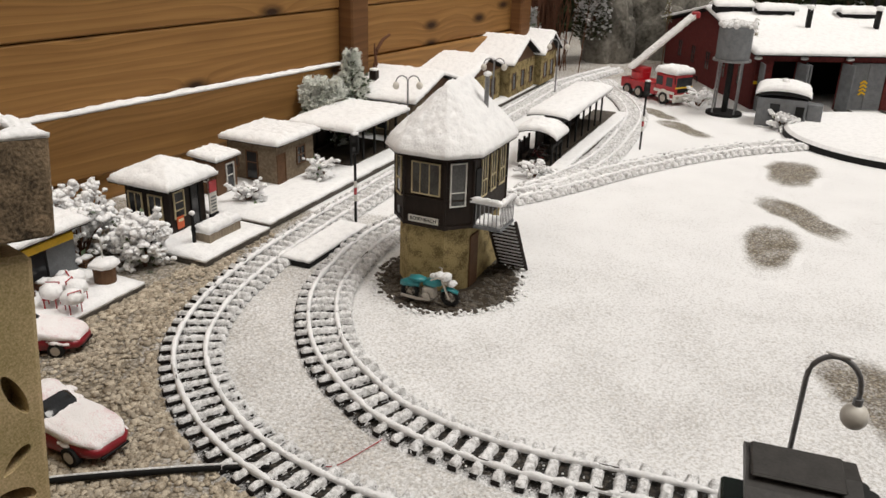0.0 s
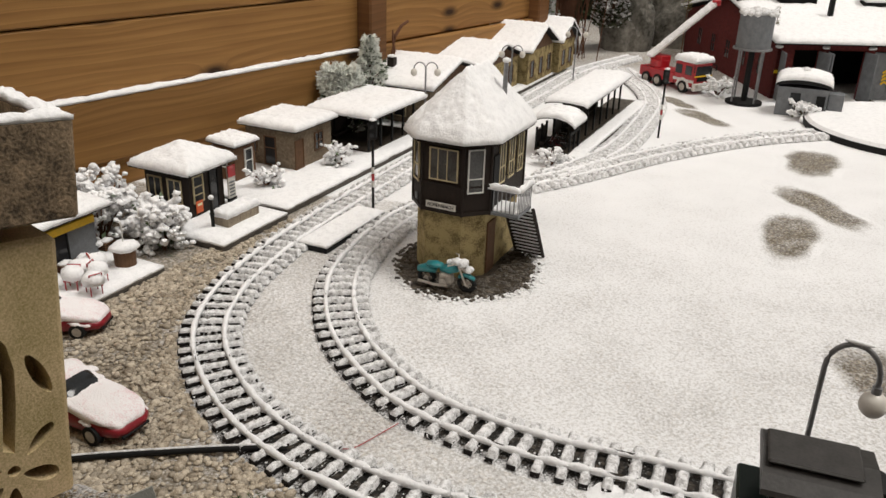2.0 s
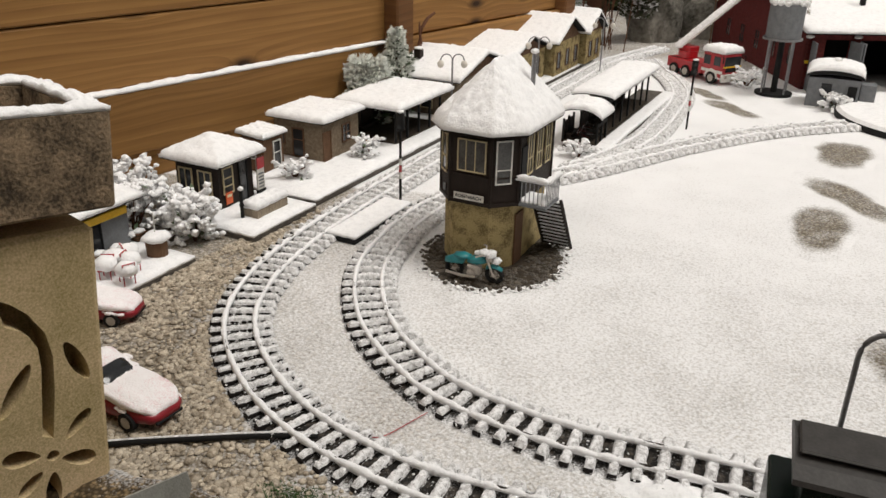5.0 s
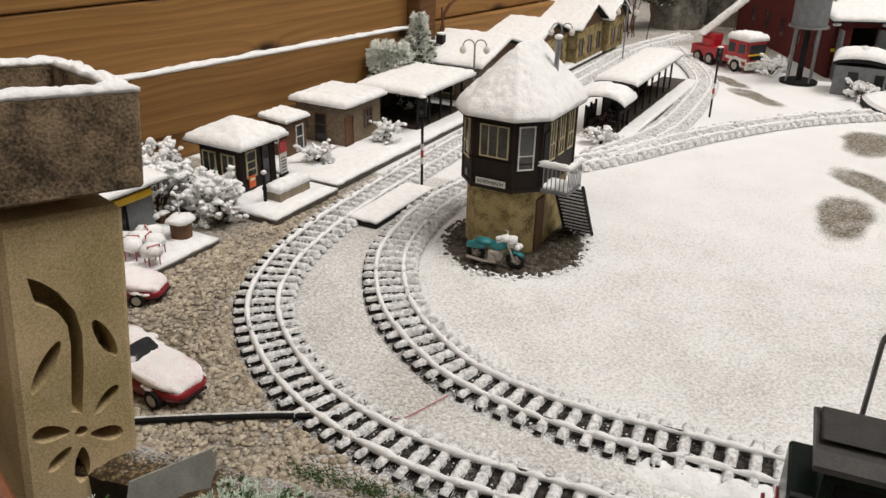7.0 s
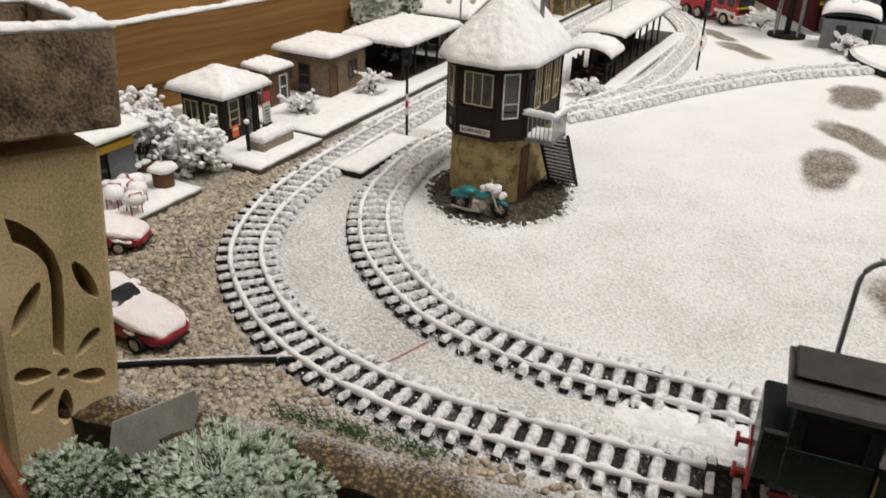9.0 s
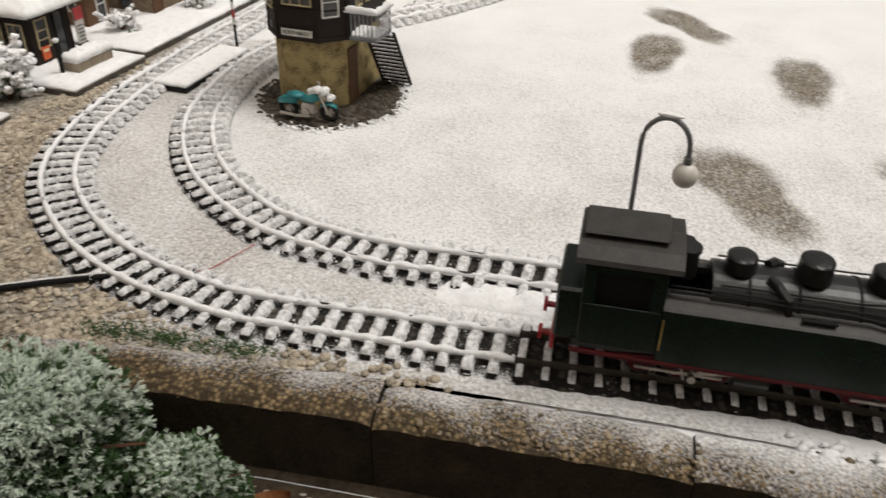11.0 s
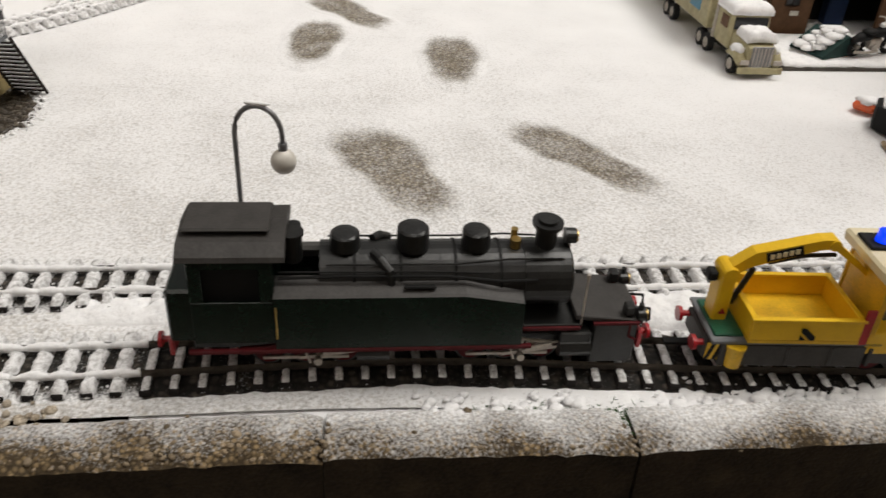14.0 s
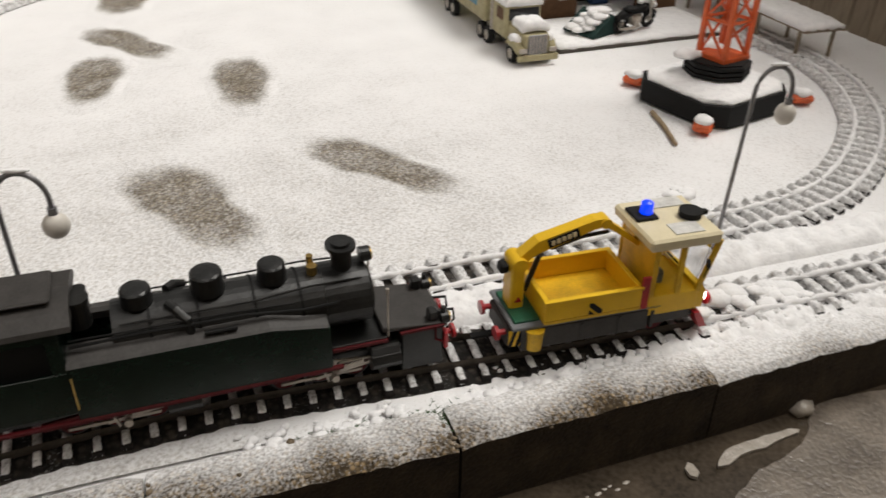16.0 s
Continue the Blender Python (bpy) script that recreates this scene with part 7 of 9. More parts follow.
def motorcycle(m, mat, snow=True, label="teal model motorcycle beside the signal tower"):
    root = thing("model_motorcycle", label, "motorcycle", m)
    for x in (-0.036, 0.036):
        bm = bmesh.new()
        tube(bm, [(0.0135 * math.cos(radians(a)), 0, 0.0135 * math.sin(radians(a))) for a in range(0, 361, 24)], 0.0042, 8)
        w = part("wheel", bm, TYRE, root)
        w.location = (x, 0, 0.0175)
        bm = bmesh.new()
        cyl(bm, 0.004, 0.008, (0, 0, 0), (90, 0, 0), n=10)
        for k in range(5):
            tube(bm, [(0, 0, 0), (0.013 * math.cos(k * 1.257), 0, 0.013 * math.sin(k * 1.257))], 0.0007, 4)
        part("spokes", bm, STEEL, w)
    bm = bmesh.new()
    body_loft(bm, [(-0.052, 0.004, 0.026, 0.036, 0.8), (-0.036, 0.009, 0.028, 0.043, 0.8), (-0.018, 0.008, 0.030, 0.040, 0.8)], 14)
    part("rear_mudguard", bm, mat, root, smooth=True)
    bm = bmesh.new()
    body_loft(bm, [(-0.010, 0.006, 0.034, 0.044, 0.8), (0.008, 0.011, 0.034, 0.052, 0.8), (0.022, 0.006, 0.038, 0.050, 0.8)], 14)
    part("tank", bm, mat, root, smooth=True)
    bm = bmesh.new()
    body_loft(bm, [(0.022, 0.004, 0.026, 0.032, 0.8), (0.036, 0.006, 0.032, 0.038, 0.8), (0.050, 0.004, 0.026, 0.031, 0.8)], 14)
    part("front_mudguard", bm, mat, root, smooth=True)
    bm = bmesh.new()
    body_loft(bm, [(-0.034, 0.006, 0.042, 0.048, 0.8), (-0.020, 0.010, 0.040, 0.049, 0.8), (-0.006, 0.006, 0.041, 0.047, 0.8)], 14)
    part("seat", bm, mat, root, smooth=True)
    bm = bmesh.new()
    box(bm, (0.024, 0.014, 0.020), (0, 0, 0.022), bevel=0.003)
    cyl(bm, 0.007, 0.020, (-0.004, 0, 0.018), (90, 0, 0), n=14)
    part("engine", bm, STEEL, root, "bright engine block")
    bm = bmesh.new()
    for y in (-0.006, 0.006):
        tube(bm, [(0.036, y, 0.0175), (0.024, y, 0.052)], 0.0018, 6)
    tube(bm, [(0.022, 0, 0.054), (0.016, -0.018, 0.060), (0.010, -0.021, 0.059)], 0.0014, 6)
    tube(bm, [(0.022, 0, 0.054), (0.016, 0.018, 0.060), (0.010, 0.021, 0.059)], 0.0014, 6)
    part("fork", bm, STEEL, root, "chrome fork and handlebar")
    bm = bmesh.new()
    tube(bm, [(0.004, -0.010, 0.012), (-0.02, -0.011, 0.011), (-0.048, -0.011, 0.014)], 0.0026, 8)
    part("exhaust", bm, STEEL, root, "chrome exhaust")
    bm = bmesh.new()
    cyl(bm, 0.006, 0.008, (0.030, 0, 0.047), (0, 90, 0), n=14)
    part("headlamp", bm, STEEL, root)
    if snow:
        bm = bmesh.new()
        for k, (x, z, r) in enumerate(((0.030, 0.055, 0.010), (0.018, 0.056, 0.009), (0.040, 0.044, 0.008), (0.006, 0.053, 0.006))):
            snow_clump(bm, (x, 0.002, z), r, k, (1, 1, 0.7))
        part("snow_load", bm, FROST, root, "frost and snow on the front", smooth=True)
    return root


motorcycle(pose(0.090, 1.345, 0.003, 8, 0, -12) @ Matrix.Diagonal((1.0, 1.0, 1.0, 1)), TEAL)

# ring of gravel round the tower
bm = bmesh.new()
rnd = random.Random(5)
stones = 0
for i in range(1500):
    a, r = rnd.uniform(0, 6.283), math.sqrt(rnd.random())
    x, y = 0.108 + 0.138 * r * math.cos(a), 1.452 + 0.150 * r * math.sin(a)
    if r < 0.45 or r > 0.86 + 0.14 * rnd.random():
        continue
    s = rnd.uniform(0.003, 0.0062)
    ball(bm, s, (x, y, 0.002), (1, rnd.uniform(0.7, 1), 0.6), 1)
tagged(part("tower_gravel", bm, material("dark_wet_pebbles", (0.14, 0.115, 0.085), 0.45, dark=(0.05, 0.042, 0.034), scale=90, bump=0.3, random_tone=0.6)), "ring of wet dark pebbles round the signal tower", "gravel", kind="stuff")
bm = bmesh.new()
prism(bm, [(0.108 + (0.120 + 0.006 * rough(k, 0, 0.7, 3)) * math.cos(k * 0.0654), 1.452 + (0.132 + 0.006 * rough(k, 0, 0.7, 3)) * math.sin(k * 0.0654)) for k in range(96)], -0.004, 0.0022)
tagged(part("tower_soil", bm, SOIL), "dark soil under the tower's pebbles", "soil", kind="structure")

V, F = [], []
ball_bm = bmesh.new()
bmesh.ops.create_icosphere(ball_bm, subdivisions=1, radius=1)
BV = [v.co.copy() for v in ball_bm.verts]
BF = [[v.index for v in f.verts] for f in ball_bm.faces]
ball_bm.free()
for i in range(420):
    a, r = rnd.uniform(0, 6.283), 0.98 + abs(rnd.gauss(0, 0.055)) - abs(rnd.gauss(0, 0.05))
    x, y = 0.108 + 0.136 * r * math.cos(a), 1.452 + 0.148 * r * math.sin(a)
    q = rnd.uniform(0.001, 0.003)
    b0 = len(V)
    V += [(x + q * v.x * 1.4, y + q * v.y * 1.2, 0.002 + q * 0.75 * v.z) for v in BV]
    F += [[b0 + k for k in f] for f in BF]
me = bpy.data.meshes.new("snow_crumbs")
me.from_pydata(V, [], F)
me.materials.append(SNOW)
for p in me.polygons:
    p.use_smooth = True
tagged(new("snow_crumbs", me), "crumbs of snow round the tower's pebbles", "snow", kind="stuff")

# pebbles beside the outer curve
verts, faces = [], []
rnd = random.Random(6)
ico = bmesh.new()
bmesh.ops.create_icosphere(ico, subdivisions=1, radius=1)
IV = [v.co.copy() for v in ico.verts]
IF = [[v.index for v in f.verts] for f in ico.faces]
ico.free()
made = 0
while made < 7600:
    x, y = rnd.uniform(-0.62, 0.35), rnd.uniform(0.69, 1.60)
    d, side = near(OUT_PTS, x, y)
    if side < 0 or d < 0.046 or y < float(np.interp(x, KX, KY)) + 0.05:
        continue
    q = station(0, 0).inverted() @ Vector((x, y, 0))
    if (-0.21 < q.x and q.y > -0.015) or (q.x > -0.70 and q.y > 0.02 and q.x < -0.21):
        continue
    if rnd.random() < ramp01(x, -0.1, 0.4) or (rough(x, y, 11, 6) > 0.12 and rnd.random() < 0.75):
        continue
    r = rnd.uniform(0.0026, 0.0058) * (1.5 if rnd.random() < 0.12 else 1)
    k = Euler((rnd.uniform(-0.3, 0.3), rnd.uniform(-0.3, 0.3), rnd.uniform(0, 6.28))).to_matrix()
    b0 = len(verts)
    sx, sy, sz = r, r * rnd.uniform(0.65, 1), r * rnd.uniform(0.4, 0.65)
    for v in IV:
        w = k @ Vector((v.x * sx, v.y * sy, v.z * sz))
        verts.append((x + w.x, y + w.y, 0.0015 + w.z))
    faces += [[b0 + i for i in f] for f in IF]
    made += 1
me = bpy.data.meshes.new("gravel")
me.from_pydata(verts, [], faces)
me.materials.append(PEBBLE)
for p in me.polygons:
    p.use_smooth = True
tagged(new("gravel", me), "pale brown river pebbles beside the curve", "gravel", kind="stuff")

# hose, crossing slab, slate, bar, shrubs, leaf in the foreground
bm = bmesh.new()
tube(bm, spline([(-0.34, 0.765, 0.006), (-0.263, 0.799, 0.008), (-0.164, 0.832, 0.008), (-0.073, 0.858, 0.008), (-0.02, 0.872, 0.004)], 0.01), 0.0045, 10)
h = tagged(part("hose", bm, BLACK_MATT, smooth=True), "black hose lying over the gravel, frosted on top", "hose")
bm = bmesh.new()
tube(bm, spline([(-0.34, 0.765, 0.0112), (-0.263, 0.799, 0.0118), (-0.164, 0.832, 0.0118), (-0.073, 0.858, 0.0118), (-0.02, 0.872, 0.0075)], 0.01), 0.0017, 8)
part("frost", bm, FROST, h, "frost along the hose", smooth=True)
root = thing("crossing_slab", "snow-covered plank crossing between the tracks", "crossing", pose(-0.150, 1.555, 0, 0, 0, 74))
bm = bmesh.new()
box(bm, (0.215, 0.060, 0.014), (0, 0, 0.007), bevel=0.001)
part("deck", bm, BLACK_MATT, root)
bm = bmesh.new()
snow_over(bm, 0.218, 0.064, lambda u, v: 0, 0.006, 6, 30, 12)
p = part("snow_cover", bm, SNOW, root, "snow on the crossing", smooth=True)
p.location = (0, 0, 0.014)
bm = bmesh.new()
tube(bm, spline([(0.035, 0.884, 0.003), (0.050, 0.890, 0.003), (0.075, 0.925, 0.003), (0.095, 0.955, 0.003)], 0.008), 0.0006, 6)
tagged(part("red_thread", bm, RED), "thin red thread lying on the snow", "thread")
bm = bmesh.new()
prism(bm, [(-0.075, -0.03), (0.05, -0.03), (0.075, 0.02), (0.07, 0.035), (-0.06, 0.012)], -0.0015, 0.0015)
b = tagged(part("slate_plate", bm, SLATE), "pale slate plate leaning on the kerb", "slate")
b.matrix_world = pose(-0.157, 0.697, 0.014, 78, 0, 26) @ Matrix.Diagonal((0.66, 1.1, 1, 1))
root = thing("rusty_bar", "rusty brown iron bar leaning on the planter", "bar", Matrix())
bm = bmesh.new()
tube(bm, [(-0.375, 0.66, 0.145), (-0.20, 0.575, -0.06)], 0.009, 12)
part("rod", bm, COPPER, root)
conifer("front_conifer", "frosted low conifer growing below the kerb", pose(-0.040, 0.605, -0.075), 0.30, 0.130, 9000, 21, (NEEDLE_GREEN,), 0.64, 0.30, 0.34, FROST_GREEN, True)
conifer("front_conifer", "small frosted green conifer below the kerb", pose(0.120, 0.568, -0.075), 0.135, 0.100, 4200, 22, (NEEDLE_GREEN,), 0.52, 0.30, 0.42, FROST_GREEN, True)
conifer("front_conifer", "frosted low conifer growing below the kerb", pose(-0.20, 0.615, -0.075), 0.17, 0.10, 3200, 23, (NEEDLE_GREEN,), 0.55, 0.35, 0.4, FROST_GREEN, True)
root = thing("dry_leaf", "curled brown autumn leaf on the wet path", "leaf", pose(0.175, 0.600, -0.078, 8, 5, 30))
bm = bmesh.new()
field(bm, 0.05, 0.032, lambda u, v: 0.010 * u * u + 0.008 * v * v + 0.003 * rough(u, v, 2, 4) + 0.001, lambda u, v: 0.010 * u * u + 0.008 * v * v + 0.003 * rough(u, v, 2, 4), 10, 8)
for v in bm.verts:
    v.co.y *= max(0.05, 1 - abs(v.co.x / 0.026) ** 2)
part("blade", bm, DRY_LEAF, root)


# ---- roundhouse and yard behind ----
def roundhouse():
    m = pose(0.955, 3.09, 0, 0, 0, 12)
    root = thing("roundhouse", "dark red brick roundhouse with grey doors and snowy roof", "engine shed", m)
    L, W, H, R = 1.15, 0.95, 0.190, 0.095
    bm = bmesh.new()
    box(bm, (0.012, W, H), (0.006, W / 2, H / 2))
    prof = bmesh.new()
    profile(prof, [(0, H), (W, H), (W / 2, H + R)], 0, 0.012)
    tmp = bpy.data.meshes.new("tmp")
    prof.transform(pose(0.012, 0, 0, 0, 0, 90))
    prof.to_mesh(tmp)
    prof.free()
    bm.from_mesh(tmp)
    bpy.data.meshes.remove(tmp)
    w = part("side_wall", bm, BRICK_RED, root, "dark red brick gable wall")
    for k in range(5):
        window(w, pose(-0.0015, 0.12 + 0.16 * k, 0.06, 0, 0, -90), 0.05, 0.075, BRICK_RED, GLASS_DARK, (("v", 0), ("h", 0.5)), 0.004)
    bm = bmesh.new()
    box(bm, (L, 0.012, H), (L / 2, W - 0.006, H / 2))
    box(bm, (0.012, W, H), (L - 0.006, W / 2, H / 2))
    part("rear_wall", bm, BRICK_RED, root)
    n = 7
    step = L / n
    for k in range(n + 1):
        bm = bmesh.new()
        box(bm, (0.030 if k else 0.06, 0.022, H), (min(max(k * step, 0.03), L - 0.015), 0.011, H / 2), bevel=0.001)
        p = part("pillar", bm, BRICK_RED, root, "brick pillar between the doors")
        bm = bmesh.new()
        snow_clump(bm, (k * step, -0.004, H - 0.010), 0.014, k, (1, 0.7, 0.45))
        part("snow_cap", bm, SNOW, p, "snow on the pillar head", smooth=True)
    bm = bmesh.new()
    box(bm, (L, 0.016, 0.022), (L / 2, 0.014, H - 0.011))
    part("lintel", bm, BRICK_RED, root)
    bm = bmesh.new()
    box(bm, (L, 0.010, H), (L / 2, 0.30, H / 2))
    part("dark_partition", bm, BLACK_MATT, root)
    for k in range(n):
        x0, x1 = k * step + 0.016, (k + 1) * step - 0.016
        openit = k in (0, 1)
        for s in (0, 1):
            wd = (x1 - x0) / 2
            bm = bmesh.new()
            box(bm, (wd - 0.002, 0.005, H - 0.026), (wd / 2 * (1 if not s else -1), 0, (H - 0.026) / 2), bevel=0.0006)
            for z in (0.03, 0.08, 0.13):
                box(bm, (wd - 0.008, 0.007, 0.005), (wd / 2 * (1 if not s else -1), 0, z))
            d = part("shed_door", bm, GREY_PAINT, root, "open grey shed door" if openit else "closed grey shed door")
            d.matrix_local = pose(x0 if not s else x1, 0.006, 0.002, 0, 0, (-100 if not s else 100) if openit else 0)
        if not openit and k % 2 == 0:
            for j in range(4):
                for s in (-1, 1):
                    bm = bmesh.new()
                    box(bm, (0.016, 0.002, 0.006), (s * 0.006, 0, 0), (0, s * 35, 0))
                    e = part("chevron", bm, YELLOW, root, "yellow chevron mark")
                    e.location = ((x0 + x1) / 2 - 0.012, 0.000, 0.062 + 0.013 * j)
        bm = bmesh.new()
        box(bm, (0.012, 0.004, 0.010), (x0 - 0.012, -0.002, 0.095))
        part("number_plate", bm, YELLOW, root, "small yellow plate")
    bm = bmesh.new()
    f = roof_shape("gable", R + 0.004)
    field(bm, L + 0.05, W + 0.06, lambda u, v: f(u, v) + 0.006, lambda u, v: f(u, v), 12, 24)
    r = part("roof", bm, BLACK_MATT, root)
    r.location = (L / 2, W / 2, H)
    bm = bmesh.new()
    snow_over(bm, L + 0.054, W + 0.064, lambda u, v: f(u, v) + 0.0062, 0.020, 4, 50, 50, 0.25)
    r = part("roof_snow", bm, SNOW, root, "smooth thick snow on the roof", smooth=True)
    r.location = (L / 2, W / 2, H)
    for x, y in ((0.26, 0.20), (0.52, 0.20), (0.40, 0.46), (0.66, 0.46), (0.9, 0.2)):
        z = H + R * (1 - abs(y - W / 2) / (W / 2))
        bm = bmesh.new()
        box(bm, (0.016, 0.016, 0.085), (x, y, z + 0.055), bevel=0.001)
        c = part("smoke_vent", bm, BLACK_MATT, root, "dark square smoke vent")
        bm = bmesh.new()
        snow_clump(bm, (x, y, z + 0.102), 0.015, x * 9, (1, 1, 0.7))
        part("snow_cap", bm, SNOW, c, "ball of snow on the vent", smooth=True)
    for x, y in ((0.20, 0.36), (0.52, 0.34), (0.05, 0.40)):
        z = H + R * (1 - abs(y - W / 2) / (W / 2))
        bm = bmesh.new()
        box(bm, (0.14, 0.05, 0.03), (x, y, z + 0.028))
        c = part("roof_lantern", bm, BLACK_MATT, root, "low roof lantern")
        bm = bmesh.new()
        snow_over(bm, 0.16, 0.07, lambda u, v: 0.01 * (1 - abs(v)), 0.014, x * 7, 20, 12)
        s = part("lantern_snow", bm, SNOW, c, "snow on the lantern", smooth=True)
        s.location = (x, y, z + 0.043)
    for k in range(3):
        bm = bmesh.new()
        box(bm, (0.006, 0.30, 0.006), (0.30 + 0.17 * k, -0.17, 0.006))
        box(bm, (0.006, 0.30, 0.006), (0.345 + 0.17 * k, -0.17, 0.006))
        part("shed_rail", bm, RAIL, root)
    return root


roundhouse()

root = thing("water_tower", "grey cylindrical water tower on slim legs, snowy top", "water tower", pose(0.850, 2.99, 0))
bm = bmesh.new()
cyl(bm, 0.055, 0.110, (0, 0, 0.240), n=32)
part("tank", bm, GREY_PAINT, root, "grey ribbed tank")
bm = bmesh.new()
cyl(bm, 0.062, 0.006, (0, 0, 0.184), n=32)
part("gallery", bm, GREY_METAL, root, "metal gallery ring")
for k in range(4):
    a = k * 1.5708 + 0.5
    bm = bmesh.new()
    cyl(bm, 0.003, 0.184, (0.050 * math.cos(a), 0.050 * math.sin(a), 0.092), n=8)
    part("leg", bm, GREY_METAL, root)
bm = bmesh.new()
cyl(bm, 0.010, 0.184, (0, 0, 0.092), n=12)
part("stand_pipe", bm, BLACK_MATT, root)
bm = bmesh.new()
cyl(bm, 0.060, 0.010, (0, 0, 0.004), n=28)
part("foot_ring", bm, BLACK_MATT, root, "dark foot ring")
bm = bmesh.new()
rnd = random.Random(3)
for i in range(60):
    a, r = rnd.uniform(0, 6.28), 0.055 * math.sqrt(rnd.random())
    snow_clump(bm, (r * math.cos(a), r * math.sin(a), 0.297 + 0.012 * (1 - r / 0.055)), rnd.uniform(0.008, 0.014), i, (1, 1, 0.8), 2)
part("snow_cap", bm, FROST, root, "curly snow-covered cap", smooth=True)

root = thing("grey_wagon_shed", "grey shed of an old wagon body with rounded snowy roof", "shed", pose(1.010, 2.895, 0, 0, 0, -14))
bm = bmesh.new()
box(bm, (0.150, 0.125, 0.092), (0, 0, 0.046), bevel=0.001)
part("body", bm, GREY_PAINT, root, "grey boarded body")
bm = bmesh.new()
fa = roof_shape("arch", 0.024)
field(bm, 0.165, 0.14, lambda u, v: fa(v, u) + 0.003, lambda u, v: fa(v, u) * 0.6 - 0.002, 20, 12)
r = part("roof", bm, BLACK_MATT, root)
r.location = (0, 0, 0.092)
bm = bmesh.new()
snow_over(bm, 0.168, 0.143, lambda u, v: fa(v, u) + 0.0032, 0.018, 3, 26, 22)
r = part("roof_snow", bm, SNOW, root, "rounded snow on the roof", smooth=True)
r.location = (0, 0, 0.092)
window(root, pose(-0.02, -0.0637, 0.035), 0.03, 0.04, BLACK_MATT, GLASS_DARK, (("v", 0),))
bm = bmesh.new()
box(bm, (0.045, 0.05, 0.078), (0.100, -0.02, 0.039), bevel=0.001)
part("annex", bm, GREY_PAINT, root, "low grey annex")
bm = bmesh.new()
box(bm, (0.026, 0.002, 0.07), (0.055, -0.064, 0.037))
part("door", bm, BLACK_MATT, root, "dark door")
bm = bmesh.new()
snow_clump(bm, (0.0, 0, 0.140), 0.012, 2)
part("snow_knob", bm, SNOW, root, "ball of snow on the vent", smooth=True)

red = snowy_bush(pose(1.005, 2.80, 0, 0, 0, 0), 0.09, 0.05, 26, 31, "vintage car completely buried in snow")

root = thing("turntable", "round locomotive turntable under level snow", "turntable", pose(1.315, 2.70, 0))
bm = bmesh.new()
cyl(bm, 0.330, 0.020, (0, 0, 0.008), n=72)
part("rim", bm, BLACK_MATT, root, "dark turntable rim")
bm = bmesh.new()
cyl(bm, 0.327, 0.009, (0, 0, 0.0225), r2=0.318, n=72)
part("snow_cover", bm, SNOW, root, "level snow on the turntable", smooth=False)
bm = bmesh.new()
box(bm, (0.025, 0.008, 0.006), (0.09, 0.02, 0.034), (0, 0, 35), bevel=0.001)
part("wood_chip", bm, LINER, root)


